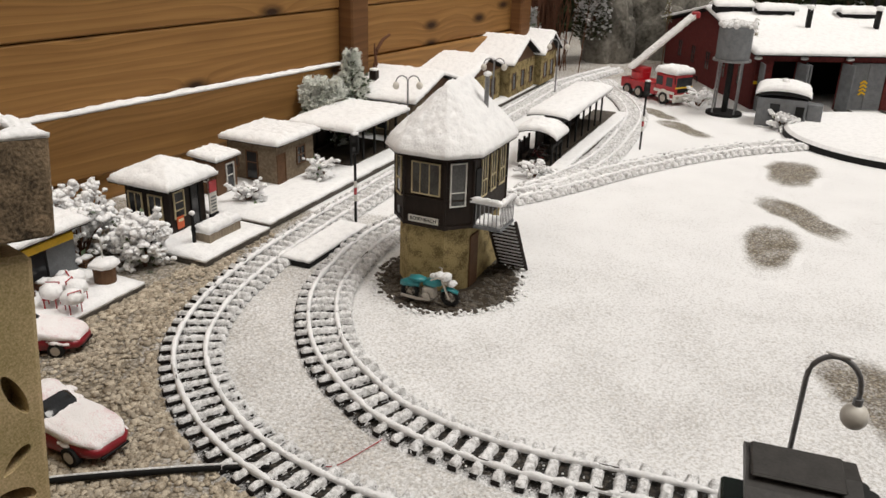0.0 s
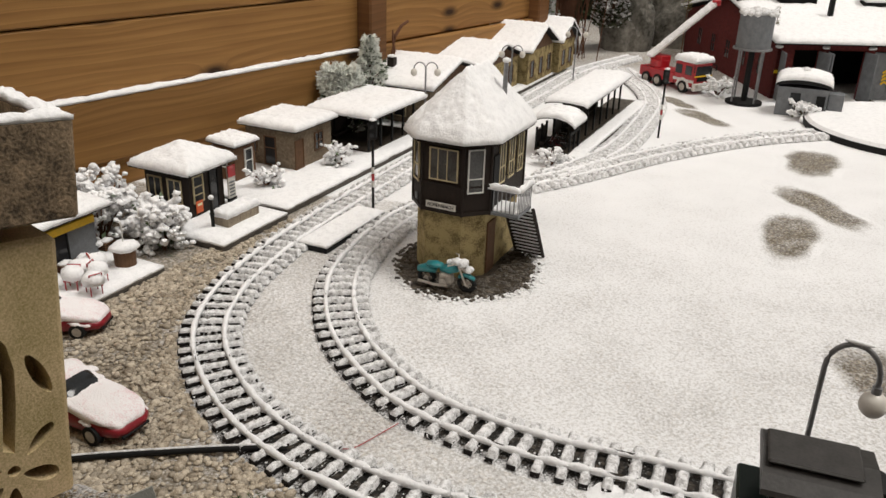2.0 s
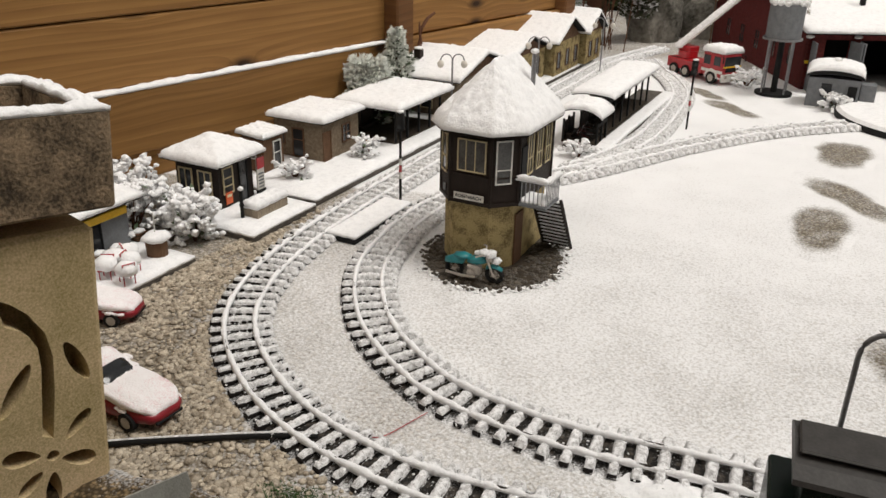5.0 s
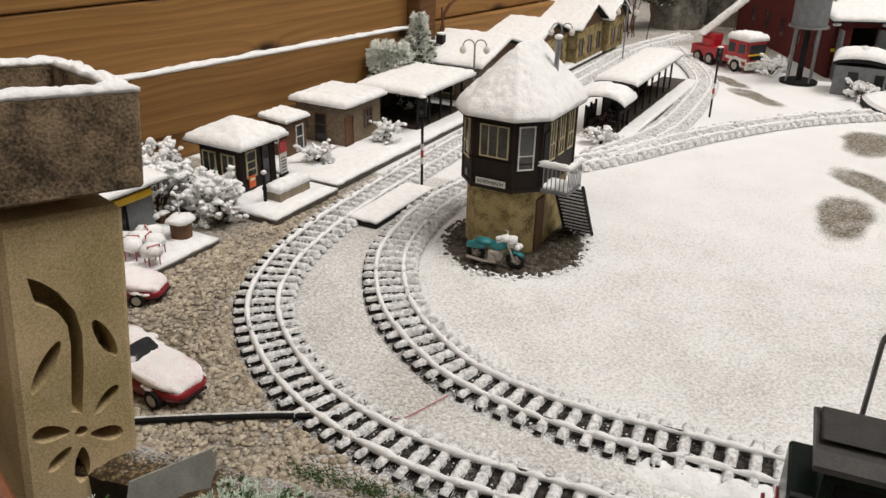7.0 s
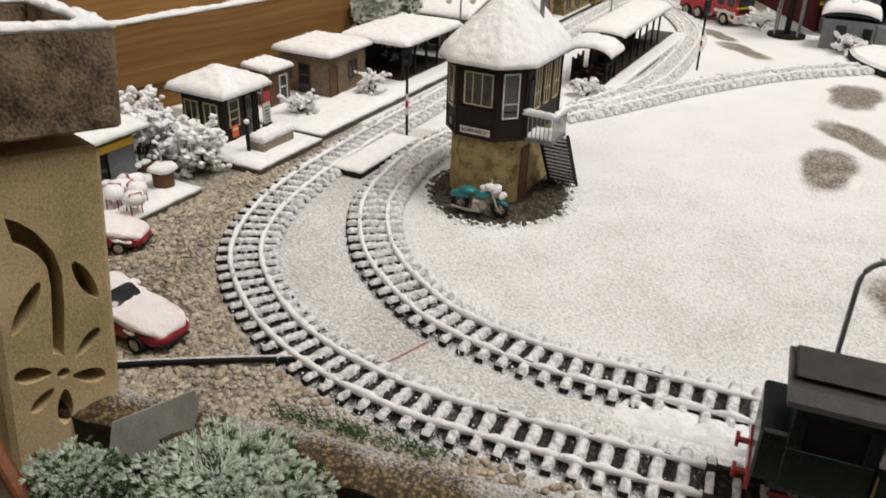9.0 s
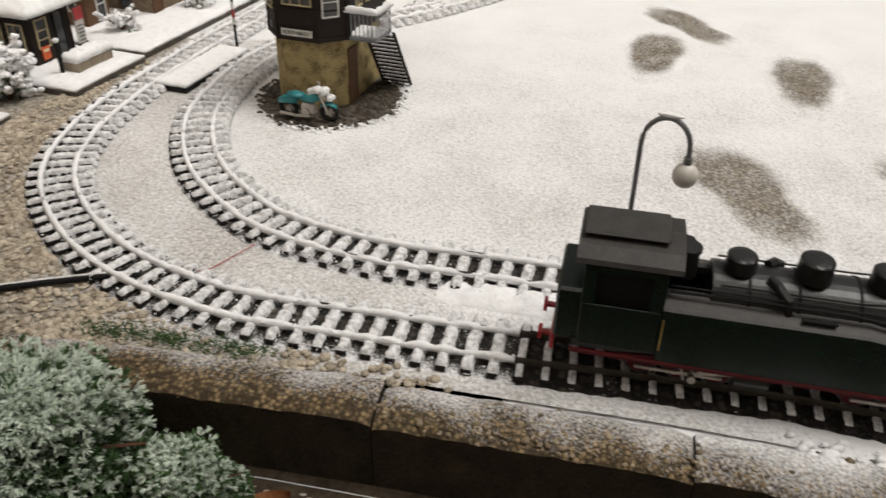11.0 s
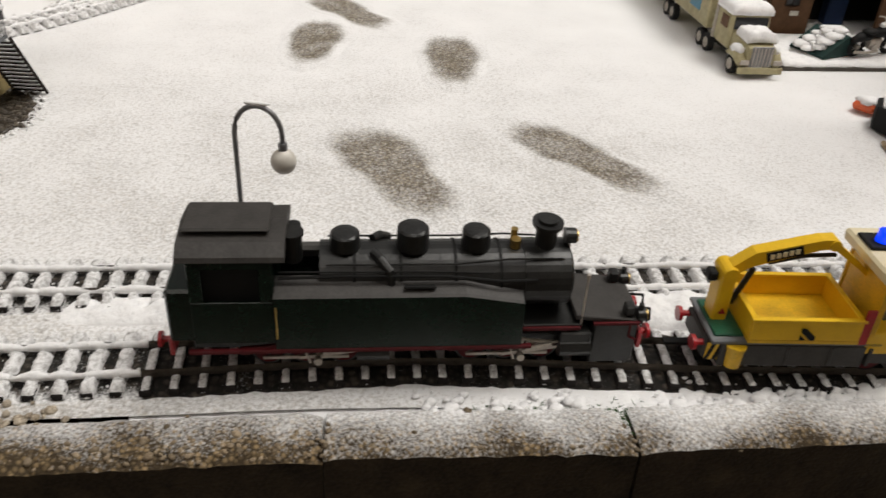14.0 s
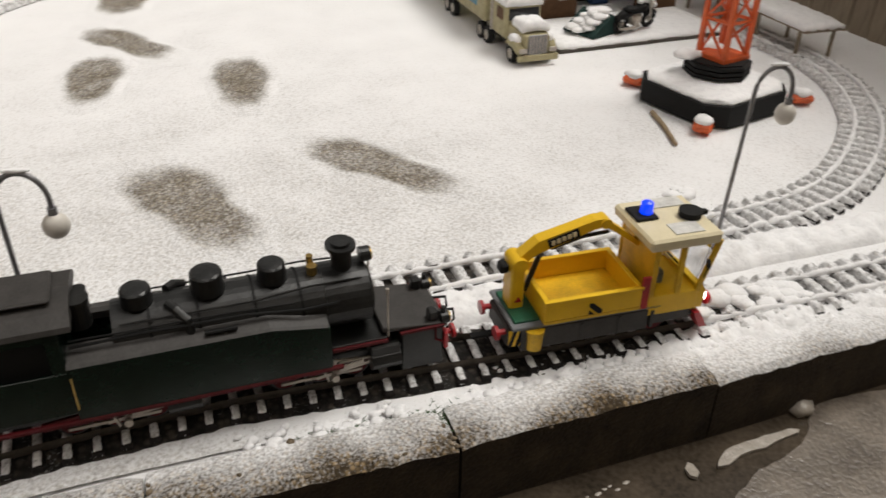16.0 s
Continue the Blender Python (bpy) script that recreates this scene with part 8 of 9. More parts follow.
def fire_engine():
    root = thing("fire_engine", "red model fire engine with long snow-covered turntable ladder", "fire engine", pose(0.645, 3.185, 0, 0, 0, -50) @ Matrix.Diagonal((1.15, 1.2, 1.2, 1)))
    bm = bmesh.new()
    box(bm, (0.085, 0.075, 0.072), (0.062, 0, 0.056), bevel=0.006)
    cab = part("cab", bm, RED, root, "red crew cab")
    bm = bmesh.new()
    box(bm, (0.003, 0.064, 0.028), (0.1048, 0, 0.068), bevel=0.001)
    part("windscreen", bm, GLASS_DARK, cab)
    for s in (-1, 1):
        for x in (0.040, 0.080):
            bm = bmesh.new()
            box(bm, (0.026, 0.003, 0.026), (x, s * 0.0375, 0.068), bevel=0.0008)
            part("side_window", bm, GLASS_DARK, cab)
        bm = bmesh.new()
        box(bm, (0.082, 0.003, 0.008), (0.062, s * 0.0375, 0.038))
        part("white_stripe", bm, WHITE, cab, "white stripe")
    bm = bmesh.new()
    box(bm, (0.003, 0.050, 0.012), (0.1050, 0, 0.044), bevel=0.001)
    part("grille", bm, BLACK_MATT, cab, "black grille")
    bm = bmesh.new()
    box(bm, (0.003, 0.070, 0.004), (0.1052, 0, 0.0535))
    part("front_band", bm, YELLOW, cab, "yellow band")
    bm = bmesh.new()
    box(bm, (0.050, 0.066, 0.007), (0.066, 0, 0.0925), bevel=0.002)
    part("roof_edge", bm, RED, cab)
    for y in (-0.0372, 0.0372):
        bm = bmesh.new()
        profile(bm, [(0.062 + 0.027 * math.cos(radians(a)), 0.018 + 0.027 * math.sin(radians(a))) for a in range(0, 181, 20)] + [(0.062 + 0.020 * math.cos(radians(a)), 0.018 + 0.020 * math.sin(radians(a))) for a in range(180, -1, -20)], y - 0.002, y + 0.002)
        part("wheel_arch", bm, WHITE, cab, "white wheel arch")
        bm = bmesh.new()
        tube(bm, [(0.100, y, 0.084), (0.110, y * 1.2, 0.082), (0.110, y * 1.2, 0.066)], 0.0016, 5)
        part("mirror", bm, BLACK_MATT, cab)
    bm = bmesh.new()
    box(bm, (0.010, 0.076, 0.022), (0.104, 0, 0.022), bevel=0.002)
    part("bumper", bm, WHITE, root, "white front bumper")
    for y in (-0.027, 0.027):
        bm = bmesh.new()
        cyl(bm, 0.005, 0.003, (0.110, y, 0.026), (0, 90, 0), n=12)
        part("headlight", bm, STEEL, root)
    bm = bmesh.new()
    box(bm, (0.150, 0.072, 0.030), (-0.055, 0, 0.036), bevel=0.002)
    part("body", bm, RED, root, "red equipment body")
    bm = bmesh.new()
    cyl(bm, 0.030, 0.020, (-0.080, 0, 0.062), n=20)
    box(bm, (0.05, 0.04, 0.022), (-0.080, 0, 0.076), bevel=0.002)
    part("ladder_turret", bm, RED, root, "red ladder turret")
    for x in (-0.095, -0.045, 0.062):
        for y in (-0.034, 0.034):
            car_wheel(root, x, y, 0.018, 0.012)
    bm = bmesh.new()
    snow_over(bm, 0.088, 0.078, lambda u, v: 0, 0.018, 5, 18, 16)
    p = part("cab_snow", bm, SNOW, root, "thick snow on the cab", smooth=True)
    p.location = (0.062, 0, 0.092)
    return root


fire_engine()
root = thing("turntable_ladder", "long raised ladder packed with snow", "ladder", Matrix())
a, b = Vector((0.549, 3.25, 0.098)), Vector((0.755, 3.30, 0.286))
d = (b - a).normalized()
side = d.cross(Vector((0, 0, 1))).normalized()
for s in (-1, 1):
    bm = bmesh.new()
    tube(bm, [a + side * 0.018 * s, b + side * 0.018 * s], 0.003, 6)
    part("rail", bm, WHITE, root)
for k in range(14):
    bm = bmesh.new()
    p = a.lerp(b, (k + 0.5) / 14)
    tube(bm, [p - side * 0.018, p + side * 0.018], 0.002, 5)
    part("rung", bm, WHITE, root)
bm = bmesh.new()
for k in range(46):
    p = a.lerp(b, k / 45)
    snow_clump(bm, p + Vector((0, 0, 0.005)), 0.017, k, (1, 1, 0.6), 2)
part("snow_load", bm, SNOW, root, "thick snow along the ladder", smooth=True)
bm = bmesh.new()
box(bm, (0.030, 0.030, 0.022), b + Vector((0.005, 0, 0.006)), bevel=0.003)
part("basket", bm, RED, root, "red rescue basket")
snowy_bush(pose(0.775, 3.07, 0), 0.09, 0.06, 22, 33, "jumble of snow-covered barrels and crates")


def rock(m, sx, sy, sz, seed):
    bm = bmesh.new()
    made = bmesh.ops.create_icosphere(bm, subdivisions=4, radius=1)
    for v in made["verts"]:
        d = v.co.copy()
        k = 1 + 0.35 * noise.noise(d * 1.3 + Vector((seed, 0, 0))) + 0.12 * noise.noise(d * 4 + Vector((seed, 3, 0))) + 0.04 * noise.noise(d * 11)
        k = min(k, 1.08)
        v.co = Vector((d.x * sx, d.y * sy, d.z * sz)) * k
    bmesh.ops.dissolve_limit(bm, angle_limit=0.05, verts=bm.verts[:], edges=bm.edges[:])
    ob = tagged(part("boulder", bm, ROCK), "large grey boulder behind the railway", "rock", "garden boulders")
    ob.matrix_world = m


rock(pose(0.78, 4.22, 0.12, 0, 0, 10), 0.21, 0.15, 0.29, 1)
rock(pose(0.49, 4.02, 0.10, 0, 0, 40), 0.125, 0.12, 0.24, 5)
rock(pose(1.05, 4.6, 0.10, 0, 0, -20), 0.25, 0.16, 0.22, 9)
conifer("hanging_conifer", "frosted grey-green shrub growing over the boulder", pose(0.42, 3.93, 0.10), 0.22, 0.22, 1500, 41, (HEDGE,), 0.45, 0.3, 0.7)
conifer("fence_conifer", "small frosted conifer near the fence end", station(2.05, 0.16, 0), 0.15, 0.26, 600, 42, (NEEDLE,), 0.5, 0.6)
root = thing("bare_shrub", "thicket of bare brown twigs at the fence end", "shrub", pose(0.13, 3.75, 0))
bm = bmesh.new()
rnd = random.Random(12)
for i in range(420):
    x, y = rnd.gauss(0, 0.075), rnd.gauss(0, 0.07)
    tube(bm, [(x, y, 0), (x + rnd.gauss(0, 0.03), y, 0.25), (x + rnd.gauss(0, 0.08), y + rnd.gauss(0, 0.03), rnd.uniform(0.4, 0.75))], 0.003, 4, 0.001)
part("twigs", bm, TWIG, root)["kind"] = "stuff"


def hedge(m, L, H, D, n, seed, name="hedge", mat=HEDGE, label="dark evergreen hedge closing the garden"):
    rnd = random.Random(seed)
    root = thing(name, label, "hedge", m)
    # solid core whose near-black colour paints the shade between the leaves
    bm = bmesh.new()
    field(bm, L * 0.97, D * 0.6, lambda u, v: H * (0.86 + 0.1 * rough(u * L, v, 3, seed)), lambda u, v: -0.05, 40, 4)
    part("shade_core", bm, material("deep_shade_leaves", (0.02, 0.024, 0.012), 0.9, scale=30, bump=1.0), root)
    V, F = [], []
    for i in range(n):
        x = rnd.uniform(-L / 2, L / 2)
        z = H * rnd.random() ** 0.9
        y = -D / 2 * (0.6 + 0.5 * rough(x, z, 4, seed) + 0.25 * rnd.random()) if rnd.random() < 0.8 else rnd.uniform(-D / 2, D / 2)
        if abs(y) < D * 0.3 and z < H * 0.85:
            z = H * rnd.uniform(0.85, 1.03)
        c = Vector((x, y, z))
        for k in range(4):
            dd = Vector((rnd.gauss(0, 1), -abs(rnd.gauss(0, 1)), rnd.gauss(0.2, 1))).normalized()
            sd = dd.orthogonal().normalized() * 0.012
            Lf = rnd.uniform(0.03, 0.06)
            b0 = len(V)
            V += [c - sd, c + sd, c + dd * Lf + sd * 0.3, c + dd * Lf - sd * 0.3]
            F.append((b0, b0 + 1, b0 + 2, b0 + 3))
    me = bpy.data.meshes.new("leaves")
    me.from_pydata(V, [], F)
    me.materials.append(mat)
    ob = new("leaves", me)
    ob.parent = root
    ob["kind"] = "stuff"
    return root


hedge(pose(1.9, 5.0, 0, 0, 0, -4), 5.0, 1.3, 0.5, 9000, 51)
for k, (x, y) in enumerate(((1.35, 4.35), (1.75, 4.40), (2.1, 4.45), (0.92, 4.75))):
    conifer("garden_conifer", "dark green garden conifer behind the roundhouse", pose(x, y, 0), 0.34, 0.75, 900, 60 + k, (HEDGE,), 0.08, 0.6)
conifer("roof_tree", "little yellow-green frosted model tree by the roundhouse", pose(0.70, 3.62, 0.22), 0.05, 0.10, 160, 71, (material("yellow_green_leaves", (0.22, 0.20, 0.06), 0.8, random_tone=0.4),), 0.3, 0.8)
conifer("roof_tree", "little yellow-green frosted model tree by the roundhouse", pose(0.955, 3.20, 0.20), 0.045, 0.10, 140, 72, (bpy.data.materials["yellow_green_leaves"],), 0.5, 0.8)


# ---- right-hand side of the yard ----
for x, y, h in ((0.70, 3.62, 0.23), (0.955, 3.20, 0.21)):
    bm = bmesh.new()
    tube(bm, [(x, y, 0), (x + 0.002, y, h)], 0.002, 6)
    tagged(part("tree_stake", bm, BROWN), "thin brown stake under a small model tree", "stake")


def lorry():
    root = thing("model_lorry", "cream model lorry with painted trailer, snow on its bonnet", "lorry", pose(1.565, 1.395, 0, 0, 0, -101))
    CAB = material("dull_cream_paint", (0.48, 0.43, 0.26), 0.55, scale=60, bump=0.15, dark=(0.30, 0.27, 0.16))
    # local x forward; the bumper at x = 0
    bm = bmesh.new()
    body_loft(bm, [(-0.085, 0.034, 0.030, 0.072, 0.35), (-0.045, 0.033, 0.030, 0.070, 0.35), (-0.012, 0.030, 0.028, 0.064, 0.35), (-0.006, 0.028, 0.028, 0.062, 0.35)], 20)
    part("bonnet", bm, CAB, root, "cream bonnet")
    bm = bmesh.new()
    box(bm, (0.075, 0.084, 0.074), (-0.120, 0, 0.070), bevel=0.006)
    c = part("cab", bm, CAB, root, "cream cab")
    bm = bmesh.new()
    box(bm, (0.003, 0.070, 0.024), (-0.0815, 0, 0.088), (0, -8, 0))
    part("windscreen", bm, GLASS_DARK, c)
    for s in (-1, 1):
        bm = bmesh.new()
        box(bm, (0.032, 0.003, 0.024), (-0.112, s * 0.0425, 0.085), bevel=0.0008)
        part("side_window", bm, BROWN, c)
        bm = bmesh.new()
        body_loft(bm, [(-0.072, 0.010, 0.030, 0.036, 0.7), (-0.050, 0.013, 0.032, 0.052, 0.7), (-0.028, 0.013, 0.030, 0.053, 0.7), (-0.008, 0.010, 0.022, 0.040, 0.7)], 14)
        for v in bm.verts:
            v.co.y += s * 0.036
        part("mudguard", bm, CAB, root, smooth=True)
        bm = bmesh.new()
        snow_clump(bm, (-0.038, s * 0.037, 0.050), 0.018, s, (1.2, 0.75, 0.6))
        part("mudguard_snow", bm, SNOW, root, "snow on the mudguard", smooth=True)
        bm = bmesh.new()
        cyl(bm, 0.004, 0.10, (-0.162, s * 0.040, 0.085), n=10)
        part("exhaust_stack", bm, STEEL, root)
    bm = bmesh.new()
    box(bm, (0.004, 0.044, 0.040), (-0.004, 0, 0.045), bevel=0.001)
    g = part("grille", bm, GREY_METAL, root, "frosted radiator grille")
    for k in range(6):
        bm = bmesh.new()
        box(bm, (0.002, 0.002, 0.036), (-0.001, -0.018 + 0.0072 * k, 0.045))
        part("grille_bar", bm, STEEL, g)
    bm = bmesh.new()
    box(bm, (0.006, 0.094, 0.014), (0.000, 0, 0.018), bevel=0.002)
    part("bumper", bm, CAB, root, "cream front bumper with letters worn off")
    for y in (-0.034, 0.034):
        bm = bmesh.new()
        box(bm, (0.004, 0.018, 0.010), (0.000, y, 0.034), bevel=0.001)
        part("headlight", bm, STEEL, root)
    bm = bmesh.new()
    box(bm, (0.16, 0.05, 0.014), (-0.115, 0, 0.026))
    part("frame", bm, BLACK_MATT, root)
    for x in (-0.040, -0.175, -0.215):
        for y in (-0.040, 0.040):
            car_wheel(root, x, y, 0.019, 0.014)
    bm = bmesh.new()
    snow_over(bm, 0.060, 0.060, lambda u, v: 0.004 * (1 - v * v), 0.018, 2, 16, 16)
    p = part("bonnet_snow", bm, SNOW, root, "snow on the bonnet", smooth=True)
    p.location = (-0.046, 0, 0.068)
    bm = bmesh.new()
    snow_over(bm, 0.080, 0.088, lambda u, v: 0, 0.018, 3, 16, 16)
    p = part("cab_snow", bm, SNOW, root, "snow on the cab roof", smooth=True)
    p.location = (-0.120, 0, 0.106)
    # trailer
    bm = bmesh.new()
    box(bm, (0.46, 0.092, 0.100), (-0.425, 0, 0.092), bevel=0.003)
    t = part("trailer", bm, CAB, root, "cream box trailer with blue panels")
    for s in (-1, 1):
        for k in range(4):
            bm = bmesh.new()
            box(bm, (0.060, 0.002, 0.055), (-0.27 - 0.10 * k, s * 0.0465, 0.095))
            part("blue_panel", bm, material("faded_blue", (0.12, 0.30, 0.42), 0.6, scale=40), t, "faded blue picture panel")
    for x in (-0.40, -0.44, -0.58, -0.62):
        for y in (-0.040, 0.040):
            car_wheel(root, x, y, 0.019, 0.014)
    bm = bmesh.new()
    snow_over(bm, 0.465, 0.096, lambda u, v: 0, 0.014, 5, 50, 12)
    p = part("trailer_snow", bm, SNOW, root, "snow on the trailer roof", smooth=True)
    p.location = (-0.425, 0, 0.142)
    return root


lorry()
slab("garage_forecourt", "snowy concrete forecourt of the model garage", pose(1.885, 1.50, 0, 0, 0, -9), 0.44, 0.21, 0.010, 21)
root = thing("model_garage", "brown model garage with a dark open bay", "garage", pose(1.965, 1.665, 0, 0, 0, -9))
for x, w in ((-0.165, 0.10), (0.115, 0.12)):
    bm = bmesh.new()
    box(bm, (w, 0.008, 0.17), (x, -0.06, 0.085))
    wl = part("front_wall", bm, BROWN, root, "brown front wall")
    window(wl, pose(x, -0.066, 0.075), 0.034, 0.045, DARK_BROWN, GLASS_DARK, (("v", 0), ("h", 0.5)))
    bm = bmesh.new()
    box(bm, (0.02, 0.002, 0.010), (x + 0.01, -0.0655, 0.058))
    part("notice", bm, SIGN_WHITE, wl)
bm = bmesh.new()
box(bm, (0.40, 0.008, 0.05), (-0.02, -0.059, 0.185))
part("lintel", bm, BROWN, root)
for x in (-0.215, 0.175):
    bm = bmesh.new()
    box(bm, (0.008, 0.15, 0.21), (x, 0.02, 0.105))
    part("side_wall", bm, BROWN, root)
bm = bmesh.new()
box(bm, (0.39, 0.008, 0.21), (-0.02, 0.09, 0.105))
part("rear_wall", bm, BLACK_MATT, root)
bm = bmesh.new()
box(bm, (0.42, 0.20, 0.008), (-0.02, 0.01, 0.214))
part("roof", bm, BLACK_MATT, root)
bm = bmesh.new()
snow_over(bm, 0.42, 0.20, lambda u, v: 0, 0.015, 5, 30, 16)
p = part("roof_snow", bm, SNOW, root, "snow on the garage roof", smooth=True)
p.location = (-0.02, 0.01, 0.218)
bm = bmesh.new()
box(bm, (0.05, 0.03, 0.10), (0.02, 0.06, 0.05), bevel=0.002)
part("workbench", bm, material("blue_tool_chest", (0.02, 0.05, 0.14), 0.5), root, "dark blue tool chest")
motorcycle(pose(1.875, 1.452, 0.018, 10, 0, 5) @ Matrix.Diagonal((1.25, 1.25, 1.25, 1)), BLACK_MATT, True, "black model motorcycle covered with snow on the forecourt")
bm = bmesh.new()
field(bm, 0.085, 0.07, lambda u, v: 0.028 * (1 - abs(u)) + 0.003, lambda u, v: 0, 10, 8)
r_ = thing("tarpaulin", "dark green folded sheet with snowy edge", "sheet", pose(1.80, 1.49, 0.019, 0, 0, 10) @ Matrix.Diagonal((1.5, 1.3, 1.4, 1)))
part("cloth", bm, material("dark_teal_cloth", (0.02, 0.05, 0.045), 0.8), r_)
bm = bmesh.new()
for k in range(22):
    u = -0.04 + 0.0037 * k
    snow_clump(bm, (u, 0.016 * math.sin(k * 2.1), 0.030 * (1 - abs(u) / 0.045) + 0.004), 0.010 + 0.003 * math.sin(k * 1.7), k, (1.3, 1.2, 0.45))
part("snow_load", bm, SNOW, r_, "patches of snow on the sheet", smooth=True)["kind"] = "stuff"


def tower_crane():
    root = thing("toy_crane", "orange lattice toy tower crane on a black snowy base", "crane", pose(1.735, 1.070, 0, 0, 0, 3))
    bm = bmesh.new()
    s = 0.108
    prism(bm, [(-s, -s * 0.7), (-s * 0.7, -s), (s * 0.7, -s), (s, -s * 0.7), (s, s * 0.7), (s * 0.7, s), (-s * 0.7, s), (-s, s * 0.7)], 0.004, 0.044)
    part("base", bm, BLACK_MATT, root, "black plastic base")
    bm = bmesh.new()
    snow_over(bm, 0.205, 0.205, lambda u, v: 0, 0.010, 3, 30, 30)
    for v in bm.verts:
        k = abs(v.co.x) + abs(v.co.y)
        if k > 0.172:
            v.co.x *= 0.172 / k
            v.co.y *= 0.172 / k
    p = part("base_snow", bm, SNOW, root, "snow on the base", smooth=True)
    p.location = (0, 0, 0.044)
    for x, y in ((-0.50, 1.20), (-1.02, -0.76), (1.24, -0.80), (1.2, 0.8)):
        bm = bmesh.new()
        box(bm, (0.042, 0.034, 0.016), (0, 0, 0.014), bevel=0.005)
        f = part("foot", bm, ORANGE, root, "orange outrigger foot")
        f.matrix_local = pose(x * 0.118, y * 0.118, 0, 0, 0, math.degrees(math.atan2(y, x)))
        bm = bmesh.new()
        snow_clump(bm, (0, 0, 0.024), 0.017, x * 3 + y, (1.2, 1, 0.5))
        part("foot_snow", bm, SNOW, f, "snow on the foot", smooth=True)
    for k in range(3):
        bm = bmesh.new()
        cyl(bm, 0.062, 0.006, (0.018, 0.012, 0.060 + 0.009 * k), n=8)
        part("ring_plate", bm, BLACK_MATT, root, "ribbed black ring")
    bm = bmesh.new()
    cyl(bm, 0.056, 0.028, (0.018, 0.012, 0.070), n=8)
    part("ring_core", bm, BLACK_MATT, root)
    bm = bmesh.new()
    snow_clump(bm, (0.05, 0.05, 0.086), 0.026, 8, (1.3, 1, 0.5))
    snow_clump(bm, (-0.02, 0.05, 0.086), 0.024, 9, (1.3, 1, 0.4))
    part("ring_snow", bm, SNOW, root, "snow on the ring", smooth=True)
    cx, cy, h = 0.026, 0.012, 0.030
    corners = [(cx - h, cy - h), (cx + h, cy - h), (cx + h, cy + h), (cx - h, cy + h)]
    for x, y in corners:
        bm = bmesh.new()
        box(bm, (0.009, 0.009, 0.62), (x, y, 0.395), bevel=0.001)
        part("corner_bar", bm, ORANGE, root)
    for i in range(4):
        (x0, y0), (x1, y1) = corners[i], corners[(i + 1) % 4]
        for k in range(9):
            z = 0.09 + 0.066 * k
            bm = bmesh.new()
            tube(bm, [(x0, y0, z), (x1, y1, z)], 0.0032, 6)
            tube(bm, [(x0, y0, z), (x1, y1, z + 0.066)] if k % 2 else [(x1, y1, z), (x0, y0, z + 0.066)], 0.0028, 6)
            part("brace", bm, ORANGE, root)
    bm = bmesh.new()
    box(bm, (0.072, 0.072, 0.012), (cx, cy, 0.086))
    part("mast_foot", bm, ORANGE, root)
    return root


tower_crane()
root = thing("long_bench", "long dark staging bench with a board of snow", "bench", pose(2.175, 1.36, 0, 0, 0, 78))
bm = bmesh.new()
box(bm, (0.46, 0.10, 0.006), (0, 0, 0.067))
part("top", bm, OLD_WOOD, root)
for x in (-0.21, -0.07, 0.07, 0.21):
    for y in (-0.045, 0.045):
        bm = bmesh.new()
        box(bm, (0.006, 0.006, 0.064), (x, y, 0.032))
        part("leg", bm, OLD_WOOD, root)
bm = bmesh.new()
snow_over(bm, 0.46, 0.104, lambda u, v: 0, 0.014, 7, 40, 12)
p = part("snow_cover", bm, SNOW, root, "thick snow on the bench", smooth=True)
p.location = (0, 0, 0.070)

side_fence = thing("side_fence", "weathered grey-brown board fence along the yard", "fence", pose(2.42, 1.6, 0, 0, 0, 84), kind="structure")
mesh = None
for k in range(60):
    if mesh is None:
        bm = bmesh.new()
        box(bm, (0.058, 0.018, 0.95), (0, 0, 0.45), bevel=0.003)
        ob = part("board", bm, OLD_WOOD, side_fence)
        mesh = ob.data
    else:
        ob = new("board", mesh)
        ob.parent = side_fence
    ob.location = (-2.0 + 0.062 * k, 0.006 * (k % 2), 0.01 * ((k * 7) % 3))
bm = bmesh.new()
snow_clump(bm, (0, 0, 0.01), 0.022, 4, (1.1, 1, 0.8))
b = tagged(part("snow_lump", bm, FROST, smooth=True), "stone capped with snow beside the fence", "stone")
b.matrix_world = pose(2.26, 1.02, 0)
bm = bmesh.new()
tube(bm, [(1.600, 1.080, 0.004), (1.57, 1.015, 0.005), (1.537, 0.953, 0.004)], 0.0048, 8, 0.0036)
tagged(part("dry_stick", bm, LINER), "dry pale stick lying on the snow", "stick")
root = thing("frozen_plant", "dark frozen tuft capped with snow beside the track", "plant", pose(1.383, 0.800, 0))
bm = bmesh.new()
for k in range(14):
    tube(bm, [(0, 0, 0), (0.012 * math.cos(k * 2.4), 0.012 * math.sin(k * 2.4), 0.014 + 0.004 * (k % 3))], 0.003, 5, 0.001)
part("stems", bm, HEDGE, root)
bm = bmesh.new()
for k in range(5):
    snow_clump(bm, (0.015 * math.cos(k * 1.3) + 0.012, 0.010 * math.sin(k * 1.3), 0.016), 0.011, k, (1.2, 1, 0.6))
part("snow_cap", bm, SNOW, root, "snow cap", smooth=True)

# loose snow between the near track and the kerb, with moss
bm = bmesh.new()
rnd = random.Random(8)
xs, cs = np.arange(0.40, 2.0, 0.0055), np.linspace(0.030, 0.118, 19)
grid = []
